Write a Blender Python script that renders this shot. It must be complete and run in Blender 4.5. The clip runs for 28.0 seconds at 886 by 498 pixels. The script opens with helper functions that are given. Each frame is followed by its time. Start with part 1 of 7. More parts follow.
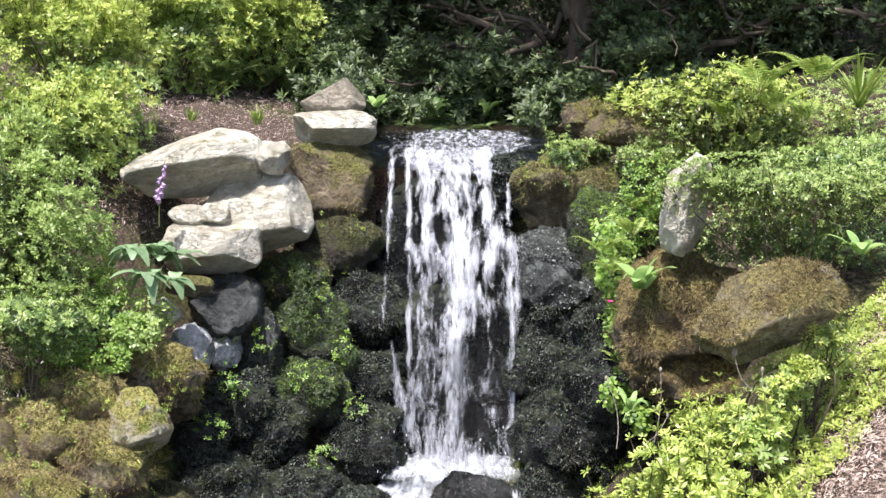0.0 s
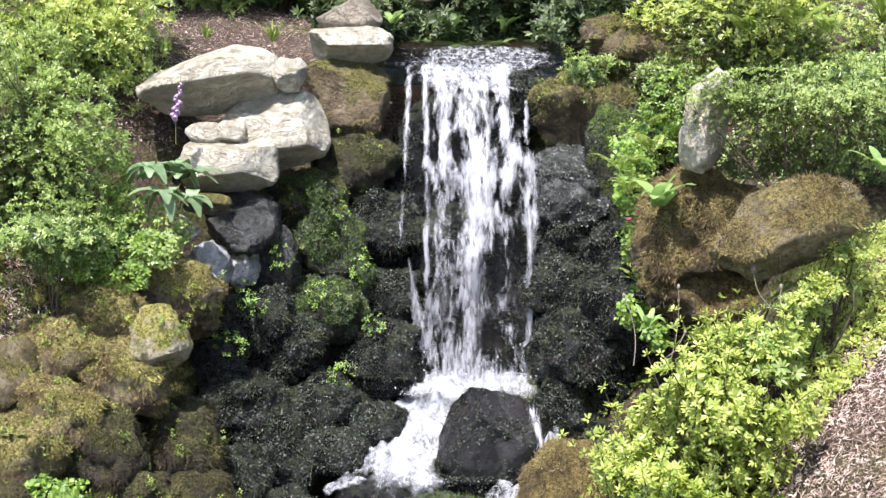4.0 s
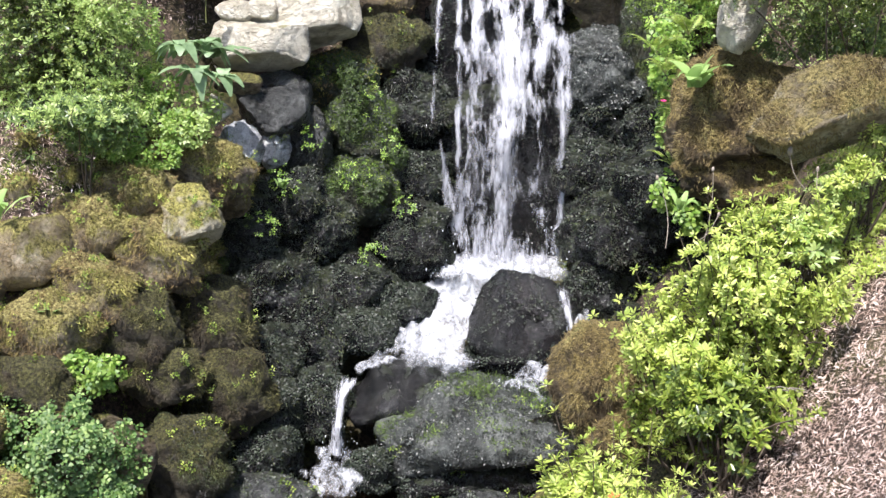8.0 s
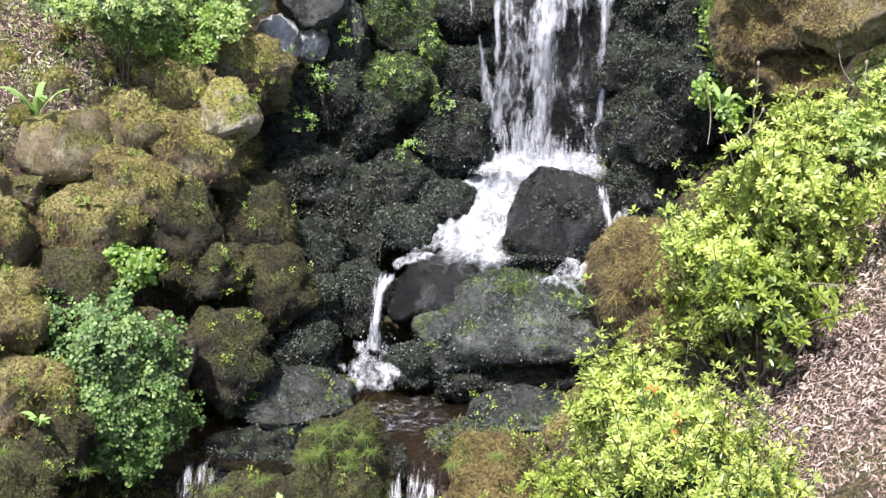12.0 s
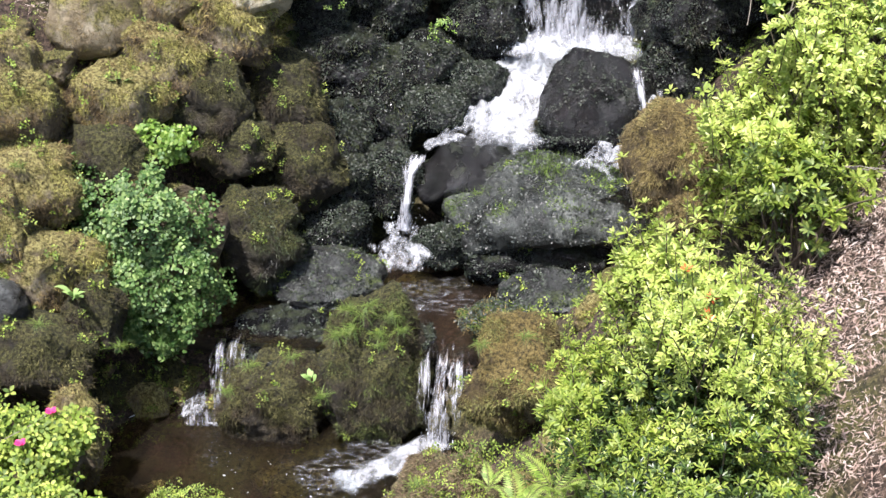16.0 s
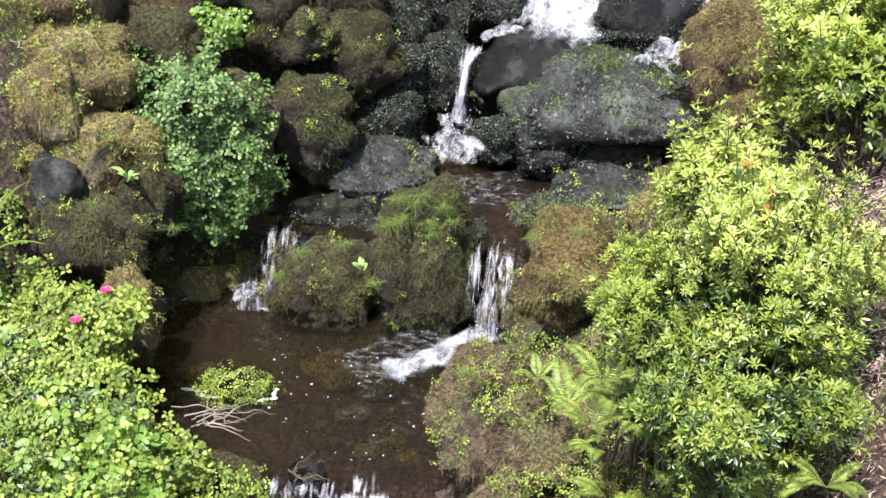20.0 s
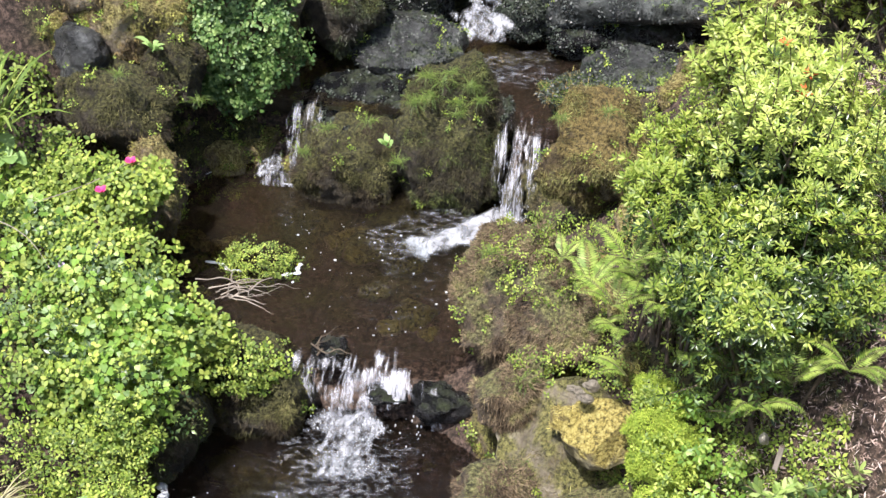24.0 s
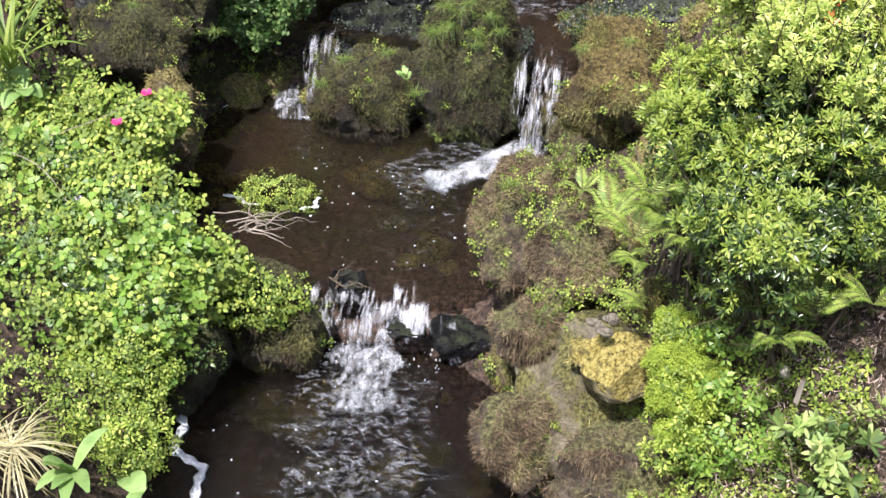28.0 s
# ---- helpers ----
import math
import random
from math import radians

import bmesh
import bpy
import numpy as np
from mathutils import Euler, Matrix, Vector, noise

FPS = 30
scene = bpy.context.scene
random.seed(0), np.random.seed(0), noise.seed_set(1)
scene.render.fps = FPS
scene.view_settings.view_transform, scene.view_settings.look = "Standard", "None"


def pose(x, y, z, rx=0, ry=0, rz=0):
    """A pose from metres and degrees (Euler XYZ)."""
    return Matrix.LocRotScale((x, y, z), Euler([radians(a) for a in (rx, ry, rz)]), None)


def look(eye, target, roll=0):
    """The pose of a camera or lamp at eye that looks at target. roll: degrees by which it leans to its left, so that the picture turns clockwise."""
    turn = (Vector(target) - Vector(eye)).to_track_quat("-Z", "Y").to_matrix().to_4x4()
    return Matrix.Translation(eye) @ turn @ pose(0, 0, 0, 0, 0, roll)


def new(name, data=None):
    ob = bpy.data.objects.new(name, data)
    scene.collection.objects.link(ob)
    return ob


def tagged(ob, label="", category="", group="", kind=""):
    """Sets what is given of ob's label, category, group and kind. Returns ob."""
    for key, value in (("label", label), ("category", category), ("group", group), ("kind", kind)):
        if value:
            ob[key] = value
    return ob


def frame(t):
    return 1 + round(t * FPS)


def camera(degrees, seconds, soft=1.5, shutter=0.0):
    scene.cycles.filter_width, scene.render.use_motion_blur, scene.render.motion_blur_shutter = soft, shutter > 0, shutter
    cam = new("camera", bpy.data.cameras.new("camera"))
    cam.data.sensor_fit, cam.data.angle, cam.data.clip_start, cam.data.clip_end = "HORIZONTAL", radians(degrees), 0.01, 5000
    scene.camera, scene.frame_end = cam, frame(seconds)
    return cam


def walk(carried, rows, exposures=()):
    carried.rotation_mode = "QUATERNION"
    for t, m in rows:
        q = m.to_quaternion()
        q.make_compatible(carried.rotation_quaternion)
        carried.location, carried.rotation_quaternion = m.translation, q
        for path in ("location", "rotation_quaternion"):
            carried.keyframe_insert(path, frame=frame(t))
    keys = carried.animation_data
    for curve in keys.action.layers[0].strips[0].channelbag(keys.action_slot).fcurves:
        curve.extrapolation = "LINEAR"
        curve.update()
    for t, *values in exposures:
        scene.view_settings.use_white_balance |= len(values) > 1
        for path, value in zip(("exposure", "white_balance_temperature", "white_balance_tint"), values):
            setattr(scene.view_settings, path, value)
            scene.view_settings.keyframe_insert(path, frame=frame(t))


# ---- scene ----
cam = camera(39.5, 28.0, soft=1.45)
# seconds, eye x y z, turn x y z
ROWS = [
    (0, 0, 0, 4.5, 82, -0, 0),
    (0.5, -0.0007, 0.0012, 4.4984, 81.409, 0.052, -0.116),
    (1, -0.0015, 0.0025, 4.4967, 80.849, 0.115, -0.055),
    (1.5, -0.0024, 0.004, 4.4947, 80.395, 0.153, 0.114),
    (2, -0.0034, 0.0055, 4.4925, 79.954, 0.07, 0.305),
    (2.5, -0.0044, 0.0071, 4.4901, 79.577, 0.054, 0.451),
    (4.5, -0.0093, 0.0139, 4.4783, 77.878, 0.138, 0.882),
    (5, -0.0107, 0.0157, 4.4749, 77.452, 0.062, 1.078),
    (5.5, -0.0123, 0.0174, 4.4712, 76.867, -0.065, 1.252),
    (6, -0.0139, 0.0191, 4.4673, 76.099, -0.015, 1.409),
    (6.5, -0.0156, 0.0208, 4.4632, 75.292, 0.001, 1.573),
    (7, -0.0174, 0.0224, 4.4589, 74.409, -0.014, 1.793),
    (7.5, -0.0193, 0.024, 4.4545, 73.656, -0.03, 1.997),
    (8, -0.0212, 0.0255, 4.4498, 73.031, 0.035, 2.168),
    (8.5, -0.0233, 0.0269, 4.4449, 72.613, 0.111, 2.33),
    (9, -0.0254, 0.0283, 4.4399, 72.056, 0.253, 2.482),
    (9.5, -0.0276, 0.0296, 4.4347, 71.415, 0.208, 2.697),
    (10, -0.0299, 0.0308, 4.4293, 70.654, 0.279, 2.913),
    (10.5, -0.0322, 0.0319, 4.4238, 69.971, 0.273, 3.119),
    (11, -0.0347, 0.033, 4.4181, 69.491, 0.27, 3.309),
    (11.5, -0.0372, 0.0339, 4.4123, 69.019, 0.228, 3.618),
    (12, -0.0397, 0.0348, 4.4063, 68.528, 0.25, 3.818),
    (12.5, -0.0423, 0.0356, 4.4002, 67.72, 0.278, 4.03),
    (13, -0.045, 0.0363, 4.394, 66.757, 0.198, 4.235),
    (13.5, -0.0477, 0.0369, 4.3876, 65.688, 0.128, 4.414),
    (15.5, -0.0589, 0.0388, 4.3614, 63.738, -0.025, 5.009),
    (16, -0.0617, 0.0391, 4.3546, 63.396, 0.071, 5.275),
    (16.5, -0.0646, 0.0394, 4.3479, 62.784, 0.198, 5.632),
    (17, -0.0674, 0.0396, 4.341, 62.116, 0.205, 5.977),
    (17.5, -0.0703, 0.0398, 4.3342, 61.528, 0.014, 6.395),
    (18, -0.0731, 0.04, 4.3274, 61.153, -0.02, 6.681),
    (18.5, -0.0758, 0.0403, 4.3205, 60.734, -0.075, 7.074),
    (19, -0.0786, 0.0405, 4.3137, 60.232, 0.03, 7.346),
    (19.5, -0.0813, 0.0408, 4.3069, 59.493, -0.137, 7.723),
    (20, -0.0839, 0.0411, 4.3002, 58.796, -0.335, 8.057),
    (20.5, -0.0864, 0.0415, 4.2935, 58.176, -0.515, 8.308),
    (22.5, -0.0957, 0.0442, 4.2678, 55.81, -0.853, 9.229),
    (23, -0.0977, 0.0452, 4.2617, 54.95, -0.838, 9.376),
    (23.5, -0.0995, 0.0464, 4.2558, 54.183, -0.871, 9.532),
    (24, -0.1012, 0.0478, 4.2501, 53.497, -0.868, 9.631),
    (24.5, -0.1027, 0.0494, 4.2446, 53.138, -0.995, 9.709),
    (25, -0.104, 0.0513, 4.2393, 52.965, -0.892, 9.709),
    (25.5, -0.1051, 0.0535, 4.2342, 52.787, -0.892, 9.904),
    (26, -0.106, 0.056, 4.2295, 52.44, -0.721, 9.992),
    (26.5, -0.1067, 0.0589, 4.225, 51.934, -0.504, 9.991),
    (27, -0.107, 0.0621, 4.2208, 51.307, -0.341, 10.075),
    (27.5, -0.1072, 0.0657, 4.217, 50.866, -0.324, 10.158),
    (28, -0.107, 0.0698, 4.2135, 50.552, -0.354, 10.298),
]
walk(cam, [(t, pose(x, y, z, rx, ry, rz)) for t, x, y, z, rx, ry, rz in ROWS],
     exposures=((0.0, 0.8, 6250, 14), (5.0, 0.85, 6250, 14), (12.0, 0.84, 6250, 14), (17.0, 0.84, 6250, 14), (24.0, 0.8, 6250, 14), (28.0, 0.75, 6250, 14)))

# ---- light ----
SUN_EL, SUN_AZ = radians(67), radians(204)   # azimuth clockwise from +y
world = bpy.data.worlds.new("sky")
scene.world = world
world.use_nodes = True
wn = world.node_tree
sky = wn.nodes.new("ShaderNodeTexSky")
sky.sky_type, sky.sun_disc = "NISHITA", False
sky.dust_density, sky.ozone_density = 2.4, 0.7
sky.sun_elevation, sky.sun_rotation = SUN_EL, SUN_AZ
wn.links.new(sky.outputs[0], wn.nodes["Background"].inputs[0])
wn.nodes["Background"].inputs[1].default_value = 0.14
sun_data = bpy.data.lights.new("sun", "SUN")
sun_data.energy, sun_data.angle, sun_data.color = 5.0, radians(1.0), (1.0, 0.955, 0.9)
sun = new("sun", sun_data)
sun_way = Vector((math.sin(SUN_AZ) * math.cos(SUN_EL), math.cos(SUN_AZ) * math.cos(SUN_EL), math.sin(SUN_EL)))
sun.matrix_world = look(sun_way * 30, (0, 0, 0))


# ---- material helpers ----
def material(name):
    m = bpy.data.materials.new(name)
    m.use_nodes = True
    nt = m.node_tree
    return m, nt, nt.nodes["Principled BSDF"]


def texture(nt, scale, detail=4.0, rough=0.6, coords="Object", stretch=None, distortion=0.0):
    tc = nt.nodes.new("ShaderNodeTexCoord")
    mp = nt.nodes.new("ShaderNodeMapping")
    no = nt.nodes.new("ShaderNodeTexNoise")
    nt.links.new(tc.outputs[coords], mp.inputs["Vector"])
    nt.links.new(mp.outputs[0], no.inputs["Vector"])
    if stretch:
        mp.inputs["Scale"].default_value = stretch
    no.inputs["Scale"].default_value, no.inputs["Detail"].default_value = scale, detail
    no.inputs["Roughness"].default_value, no.inputs["Distortion"].default_value = rough, distortion
    return no.outputs["Fac"]


def ramp(nt, fac, stops):
    r = nt.nodes.new("ShaderNodeValToRGB")
    e = r.color_ramp.elements
    while len(e) < len(stops):
        e.new(0.5)
    for k, (p, c) in enumerate(stops):
        e[k].position = p
        e[k].color = (*c, 1) if len(c) == 3 else c
    nt.links.new(fac, r.inputs[0])
    return r.outputs[0]


def grey(nt, fac, lo, hi, a=0.0, b=1.0):
    mr = nt.nodes.new("ShaderNodeMapRange")
    nt.links.new(fac, mr.inputs[0])
    for k, v in zip((1, 2, 3, 4), (lo, hi, a, b)):
        mr.inputs[k].default_value = v
    return mr.outputs[0]


def blend(nt, fac, a, b):
    mx = nt.nodes.new("ShaderNodeMix")
    mx.data_type = "RGBA"
    for s, v in ((0, fac), (6, a), (7, b)):
        if isinstance(v, (int, float)):
            mx.inputs[s].default_value = v
        elif isinstance(v, tuple):
            mx.inputs[s].default_value = (*v, 1)
        else:
            nt.links.new(v, mx.inputs[s])
    return mx.outputs[2]


def maths(nt, op, a, b):
    mt = nt.nodes.new("ShaderNodeMath")
    mt.operation = op
    for s, v in enumerate((a, b)):
        if isinstance(v, (int, float)):
            mt.inputs[s].default_value = v
        else:
            nt.links.new(v, mt.inputs[s])
    return mt.outputs[0]


def bump(nt, bsdf, height, strength, distance):
    bp = nt.nodes.new("ShaderNodeBump")
    bp.inputs["Strength"].default_value, bp.inputs["Distance"].default_value = strength, distance
    nt.links.new(height, bp.inputs["Height"])
    nt.links.new(bp.outputs[0], bsdf.inputs["Normal"])


def rock_material(name, dark, mid, light, moss, amount, rough, moss_light=None, gloss_noise=0.0, speckle=0.75, beds=0.0, relief=0.045):
    """Stone with moss that grows on its upper faces and in patches."""
    m, nt, b = material(name)
    big = texture(nt, 3.5, 5, 0.6, distortion=0.4)
    fine = texture(nt, 28, 6, 0.7)
    stone = ramp(nt, big, ((0.36, dark), (0.5, mid), (0.64, light)))
    stone = blend(nt, grey(nt, fine, 0.46, 0.62, 0.0, speckle), stone, tuple(c * 0.6 for c in dark))
    if beds:
        crack = texture(nt, 5.0, 5, 0.7, stretch=(0.7, 0.7, 1.5), distortion=1.6)
        line = ramp(nt, crack, ((0.46, (0, 0, 0)), (0.495, (1, 1, 1)), (0.505, (1, 1, 1)), (0.54, (0, 0, 0))))
        stone = blend(nt, maths(nt, "MULTIPLY", line, beds), stone, tuple(c * 0.8 for c in dark))
        stain = texture(nt, 2.2, 4, 0.6)
        stone = blend(nt, grey(nt, stain, 0.58, 0.75, 0.0, 0.6), stone, (0.26, 0.19, 0.1))
    geo = nt.nodes.new("ShaderNodeNewGeometry")
    xyz = nt.nodes.new("ShaderNodeSeparateXYZ")
    nt.links.new(geo.outputs["Normal"], xyz.inputs[0])
    patch = texture(nt, 5.0, 5, 0.65)
    up = maths(nt, "ADD", maths(nt, "MULTIPLY", xyz.outputs[2], 0.28), patch)
    mask = grey(nt, up, 0.98 - amount, 1.12 - amount)
    tuft = texture(nt, 60, 5, 0.75)
    tone = ramp(nt, tuft, ((0.4, tuple(c * 0.22 for c in moss)), (0.5, moss), (0.62, moss_light or tuple(c * 1.5 for c in moss))))
    nt.links.new(blend(nt, mask, stone, tone), b.inputs["Base Color"])
    r = blend(nt, mask, (rough,) * 3, (0.95,) * 3)
    if gloss_noise:
        r = blend(nt, mask, ramp(nt, texture(nt, 9, 4), ((0.4, (rough,) * 3), (0.6, (rough + gloss_noise,) * 3))), (0.8,) * 3)
    nt.links.new(r, b.inputs["Roughness"])
    h = maths(nt, "ADD", maths(nt, "MULTIPLY", fine, 0.6), maths(nt, "MULTIPLY", tuft, 0.5))
    h = maths(nt, "ADD", h, maths(nt, "MULTIPLY", big, 0.8))
    if beds:
        h = maths(nt, "SUBTRACT", h, maths(nt, "MULTIPLY", line, 0.35))
    bump(nt, b, h, 1.0, relief)
    return m


def leaf_material(name, tones, rough=0.45, clear=0.3):
    """Leaves, each with a tone of its own, letting some light through."""
    m, nt, b = material(name)
    geo = nt.nodes.new("ShaderNodeNewGeometry")
    k = len(tones) - 1
    tone = ramp(nt, geo.outputs["Random Per Island"], tuple((i / k, c) for i, c in enumerate(tones)))
    tone = blend(nt, grey(nt, texture(nt, 4.5, 3), 0.44, 0.6, 0.0, 0.5), tone, tuple(c * 0.8 for c in tones[0]))
    tone = blend(nt, grey(nt, texture(nt, 15, 3), 0.5, 0.64, 0.0, 0.45), tone, tuple(c * 0.7 for c in tones[0]))
    nt.links.new(tone, b.inputs["Base Color"])
    b.inputs["Roughness"].default_value = rough
    tr = nt.nodes.new("ShaderNodeBsdfTranslucent")
    nt.links.new(tone, tr.inputs[0])
    mix = nt.nodes.new("ShaderNodeMixShader")
    mix.inputs[0].default_value = clear
    nt.links.new(b.outputs[0], mix.inputs[1])
    nt.links.new(tr.outputs[0], mix.inputs[2])
    nt.links.new(mix.outputs[0], nt.nodes["Material Output"].inputs[0])
    return m


def fibre_material(name, tones, rough=0.9):
    """Moss fibres in patches of several tones, each fibre lighter or darker."""
    m, nt, b = material(name)
    patch = ramp(nt, texture(nt, 6.0, 4, 0.65), tuple((0.34 + 0.32 * i / (len(tones) - 1), c) for i, c in enumerate(tones)))
    geo = nt.nodes.new("ShaderNodeNewGeometry")
    lift = nt.nodes.new("ShaderNodeHueSaturation")
    nt.links.new(patch, lift.inputs["Color"])
    nt.links.new(grey(nt, geo.outputs["Random Per Island"], 0, 1, 0.35, 1.75), lift.inputs["Value"])
    nt.links.new(lift.outputs[0], b.inputs["Base Color"])
    b.inputs["Roughness"].default_value = rough
    return m


DRY = rock_material("dry_stone", (0.42, 0.37, 0.27), (0.72, 0.67, 0.54), (0.86, 0.83, 0.71), (0.3, 0.28, 0.12), 0.2, 0.85, speckle=0.35, beds=0.12)
BROWN = rock_material("brown_stone", (0.08, 0.06, 0.036), (0.22, 0.17, 0.105), (0.38, 0.31, 0.21), (0.16, 0.15, 0.04), 0.42, 0.85, speckle=0.5, beds=0.5)
MOSSY = rock_material("mossy_stone", (0.065, 0.05, 0.034), (0.22, 0.17, 0.11), (0.4, 0.34, 0.24), (0.215, 0.18, 0.058), 0.48, 0.9, (0.43, 0.39, 0.15))
GOLD = rock_material("golden_moss_stone", (0.04, 0.03, 0.016), (0.12, 0.085, 0.045), (0.3, 0.26, 0.18), (0.15, 0.11, 0.032), 0.52, 0.95, (0.26, 0.2, 0.07))
GOLDSLAB = rock_material("mossy_slab", (0.1, 0.08, 0.045), (0.24, 0.2, 0.12), (0.44, 0.42, 0.34), (0.2, 0.165, 0.055), 0.42, 0.92, (0.34, 0.28, 0.11))
GREEN = rock_material("green_moss_stone", (0.012, 0.013, 0.008), (0.04, 0.042, 0.022), (0.09, 0.09, 0.045), (0.058, 0.095, 0.012), 0.52, 0.8, (0.14, 0.21, 0.03))
# darker copy of MOSSY for damp stones, their shade put into the colour
DAMPSHADE = rock_material("damp_shaded_stone", (0.016, 0.013, 0.009), (0.055, 0.044, 0.028), (0.12, 0.1, 0.066), (0.052, 0.05, 0.014), 0.5, 0.7, (0.12, 0.115, 0.036))
FLAT = rock_material("grey_stream_boulder", (0.018, 0.019, 0.018), (0.05, 0.055, 0.05), (0.14, 0.15, 0.14), (0.05, 0.075, 0.012), 0.14, 0.14, (0.13, 0.18, 0.035), gloss_noise=0.25, speckle=0.5, relief=0.02)
TAN = rock_material("scoured_stone", (0.16, 0.125, 0.075), (0.36, 0.29, 0.18), (0.58, 0.5, 0.36), (0.2, 0.18, 0.05), 0.45, 0.85, (0.38, 0.34, 0.11), speckle=0.45)
LICHEN = rock_material("lichened_stone", (0.26, 0.22, 0.14), (0.48, 0.43, 0.3), (0.68, 0.63, 0.48), (0.27, 0.25, 0.06), 0.45, 0.85, (0.45, 0.42, 0.13), speckle=0.35)
GREYBROWN = rock_material("grey_brown_stone", (0.2, 0.17, 0.125), (0.38, 0.335, 0.26), (0.54, 0.49, 0.4), (0.2, 0.19, 0.07), 0.18, 0.85, speckle=0.4, beds=0.12)
SCOURED = rock_material("pale_scoured_stone", (0.14, 0.115, 0.075), (0.3, 0.255, 0.18), (0.5, 0.45, 0.36), (0.16, 0.15, 0.045), 0.43, 0.85, (0.3, 0.28, 0.095), speckle=0.45)
EARTH = rock_material("earthy_stone", (0.05, 0.04, 0.028), (0.15, 0.115, 0.08), (0.28, 0.23, 0.17), (0.13, 0.125, 0.045), 0.45, 0.9, (0.28, 0.28, 0.11))
YELLOW = rock_material("yellow_moss_stone", (0.13, 0.1, 0.04), (0.3, 0.24, 0.1), (0.45, 0.4, 0.25), (0.4, 0.32, 0.08), 0.5, 0.9, (0.6, 0.52, 0.18))
BLACK = rock_material("wet_black_rock", (0.006, 0.006, 0.006), (0.019, 0.019, 0.019), (0.065, 0.065, 0.066), (0.024, 0.032, 0.01), 0.3, 0.05, gloss_noise=0.2)
SLICK = rock_material("slick_black_rock", (0.004, 0.004, 0.004), (0.012, 0.012, 0.012), (0.04, 0.04, 0.041), (0.02, 0.028, 0.009), 0.2, 0.1, gloss_noise=0.16, speckle=0.5, relief=0.02)
# near-white patches stand for the wet highlights on grey stone
SHINE = rock_material("shine_painted_rock", (0.16, 0.16, 0.162), (0.45, 0.45, 0.455), (0.85, 0.85, 0.86), (0.05, 0.07, 0.014), 0.22, 0.12, gloss_noise=0.2, speckle=0.5)
WETGREY = rock_material("wet_grey_rock", (0.015, 0.015, 0.015), (0.05, 0.052, 0.05), (0.125, 0.13, 0.125), (0.045, 0.06, 0.014), 0.2, 0.2, gloss_noise=0.3, relief=0.03)

SHRUB_NEW = leaf_material("shrub_new_leaf", ((0.16, 0.25, 0.03), (0.32, 0.41, 0.06), (0.54, 0.59, 0.13)), 0.48, 0.36)
AZALEA_NEW = leaf_material("azalea_new_leaf", ((0.23, 0.35, 0.08), (0.38, 0.5, 0.145), (0.56, 0.65, 0.23)), 0.4, 0.38)
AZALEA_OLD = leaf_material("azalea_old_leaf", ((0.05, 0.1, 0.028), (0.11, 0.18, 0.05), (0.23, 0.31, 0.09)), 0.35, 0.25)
YELLOW_NEW = leaf_material("yellow_green_leaf", ((0.3, 0.41, 0.075), (0.51, 0.6, 0.125), (0.73, 0.75, 0.25)), 0.38, 0.38)
CLOVER = leaf_material("ground_cover_leaf", ((0.075, 0.135, 0.017), (0.28, 0.39, 0.05), (0.53, 0.6, 0.12)), 0.6, 0.3)
BLUEGREEN = leaf_material("columbine_leaf", ((0.05, 0.12, 0.026), (0.15, 0.265, 0.065), (0.36, 0.48, 0.16)), 0.5, 0.3)
FERN = leaf_material("fern_leaf", ((0.16, 0.27, 0.04), (0.3, 0.43, 0.075), (0.48, 0.57, 0.14)), 0.5, 0.35)
BROAD = leaf_material("broad_leaf", ((0.22, 0.38, 0.1), (0.36, 0.54, 0.17), (0.52, 0.66, 0.27)), 0.4, 0.4)
PALELEAF = leaf_material("pale_broad_leaf", ((0.17, 0.27, 0.13), (0.27, 0.4, 0.2), (0.4, 0.52, 0.3)), 0.45, 0.35)
STRAW = leaf_material("straw_blade", ((0.35, 0.3, 0.14), (0.5, 0.46, 0.26), (0.62, 0.58, 0.38)), 0.6, 0.2)
GRASS = leaf_material("grass_blade", ((0.12, 0.2, 0.03), (0.24, 0.34, 0.06), (0.4, 0.46, 0.12)), 0.5, 0.3)
TUFT = leaf_material("moss_grass_blade", ((0.07, 0.12, 0.02), (0.14, 0.21, 0.035), (0.27, 0.33, 0.08)), 0.5, 0.3)
WEED = leaf_material("weed_leaf", ((0.11, 0.22, 0.028), (0.22, 0.37, 0.05), (0.42, 0.55, 0.12)), 0.45, 0.3)
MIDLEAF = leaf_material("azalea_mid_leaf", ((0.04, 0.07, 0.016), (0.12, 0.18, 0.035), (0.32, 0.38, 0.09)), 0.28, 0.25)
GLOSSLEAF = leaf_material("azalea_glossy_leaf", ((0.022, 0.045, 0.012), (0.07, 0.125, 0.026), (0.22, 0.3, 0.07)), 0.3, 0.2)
# leaf tones lowered to carry the shade behind the lip
SHADELEAF = leaf_material("shade_wood_leaf", ((0.03, 0.05, 0.018), (0.09, 0.14, 0.045), (0.22, 0.29, 0.1)), 0.5, 0.25)
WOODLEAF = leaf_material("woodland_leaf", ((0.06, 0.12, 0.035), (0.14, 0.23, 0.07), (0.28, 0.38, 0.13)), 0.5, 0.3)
MOSSFIBRE = fibre_material("moss_fibre", ((0.1, 0.065, 0.03), (0.19, 0.14, 0.054), (0.185, 0.175, 0.04), (0.36, 0.335, 0.092)))
DARKFIBRE = fibre_material("dark_moss_fibre", ((0.012, 0.011, 0.008), (0.035, 0.035, 0.018), (0.035, 0.05, 0.014), (0.09, 0.1, 0.035)), 0.5)
BRONZEFIBRE = fibre_material("bronze_moss_fibre", ((0.06, 0.045, 0.018), (0.13, 0.105, 0.038), (0.15, 0.15, 0.045), (0.28, 0.26, 0.095)))
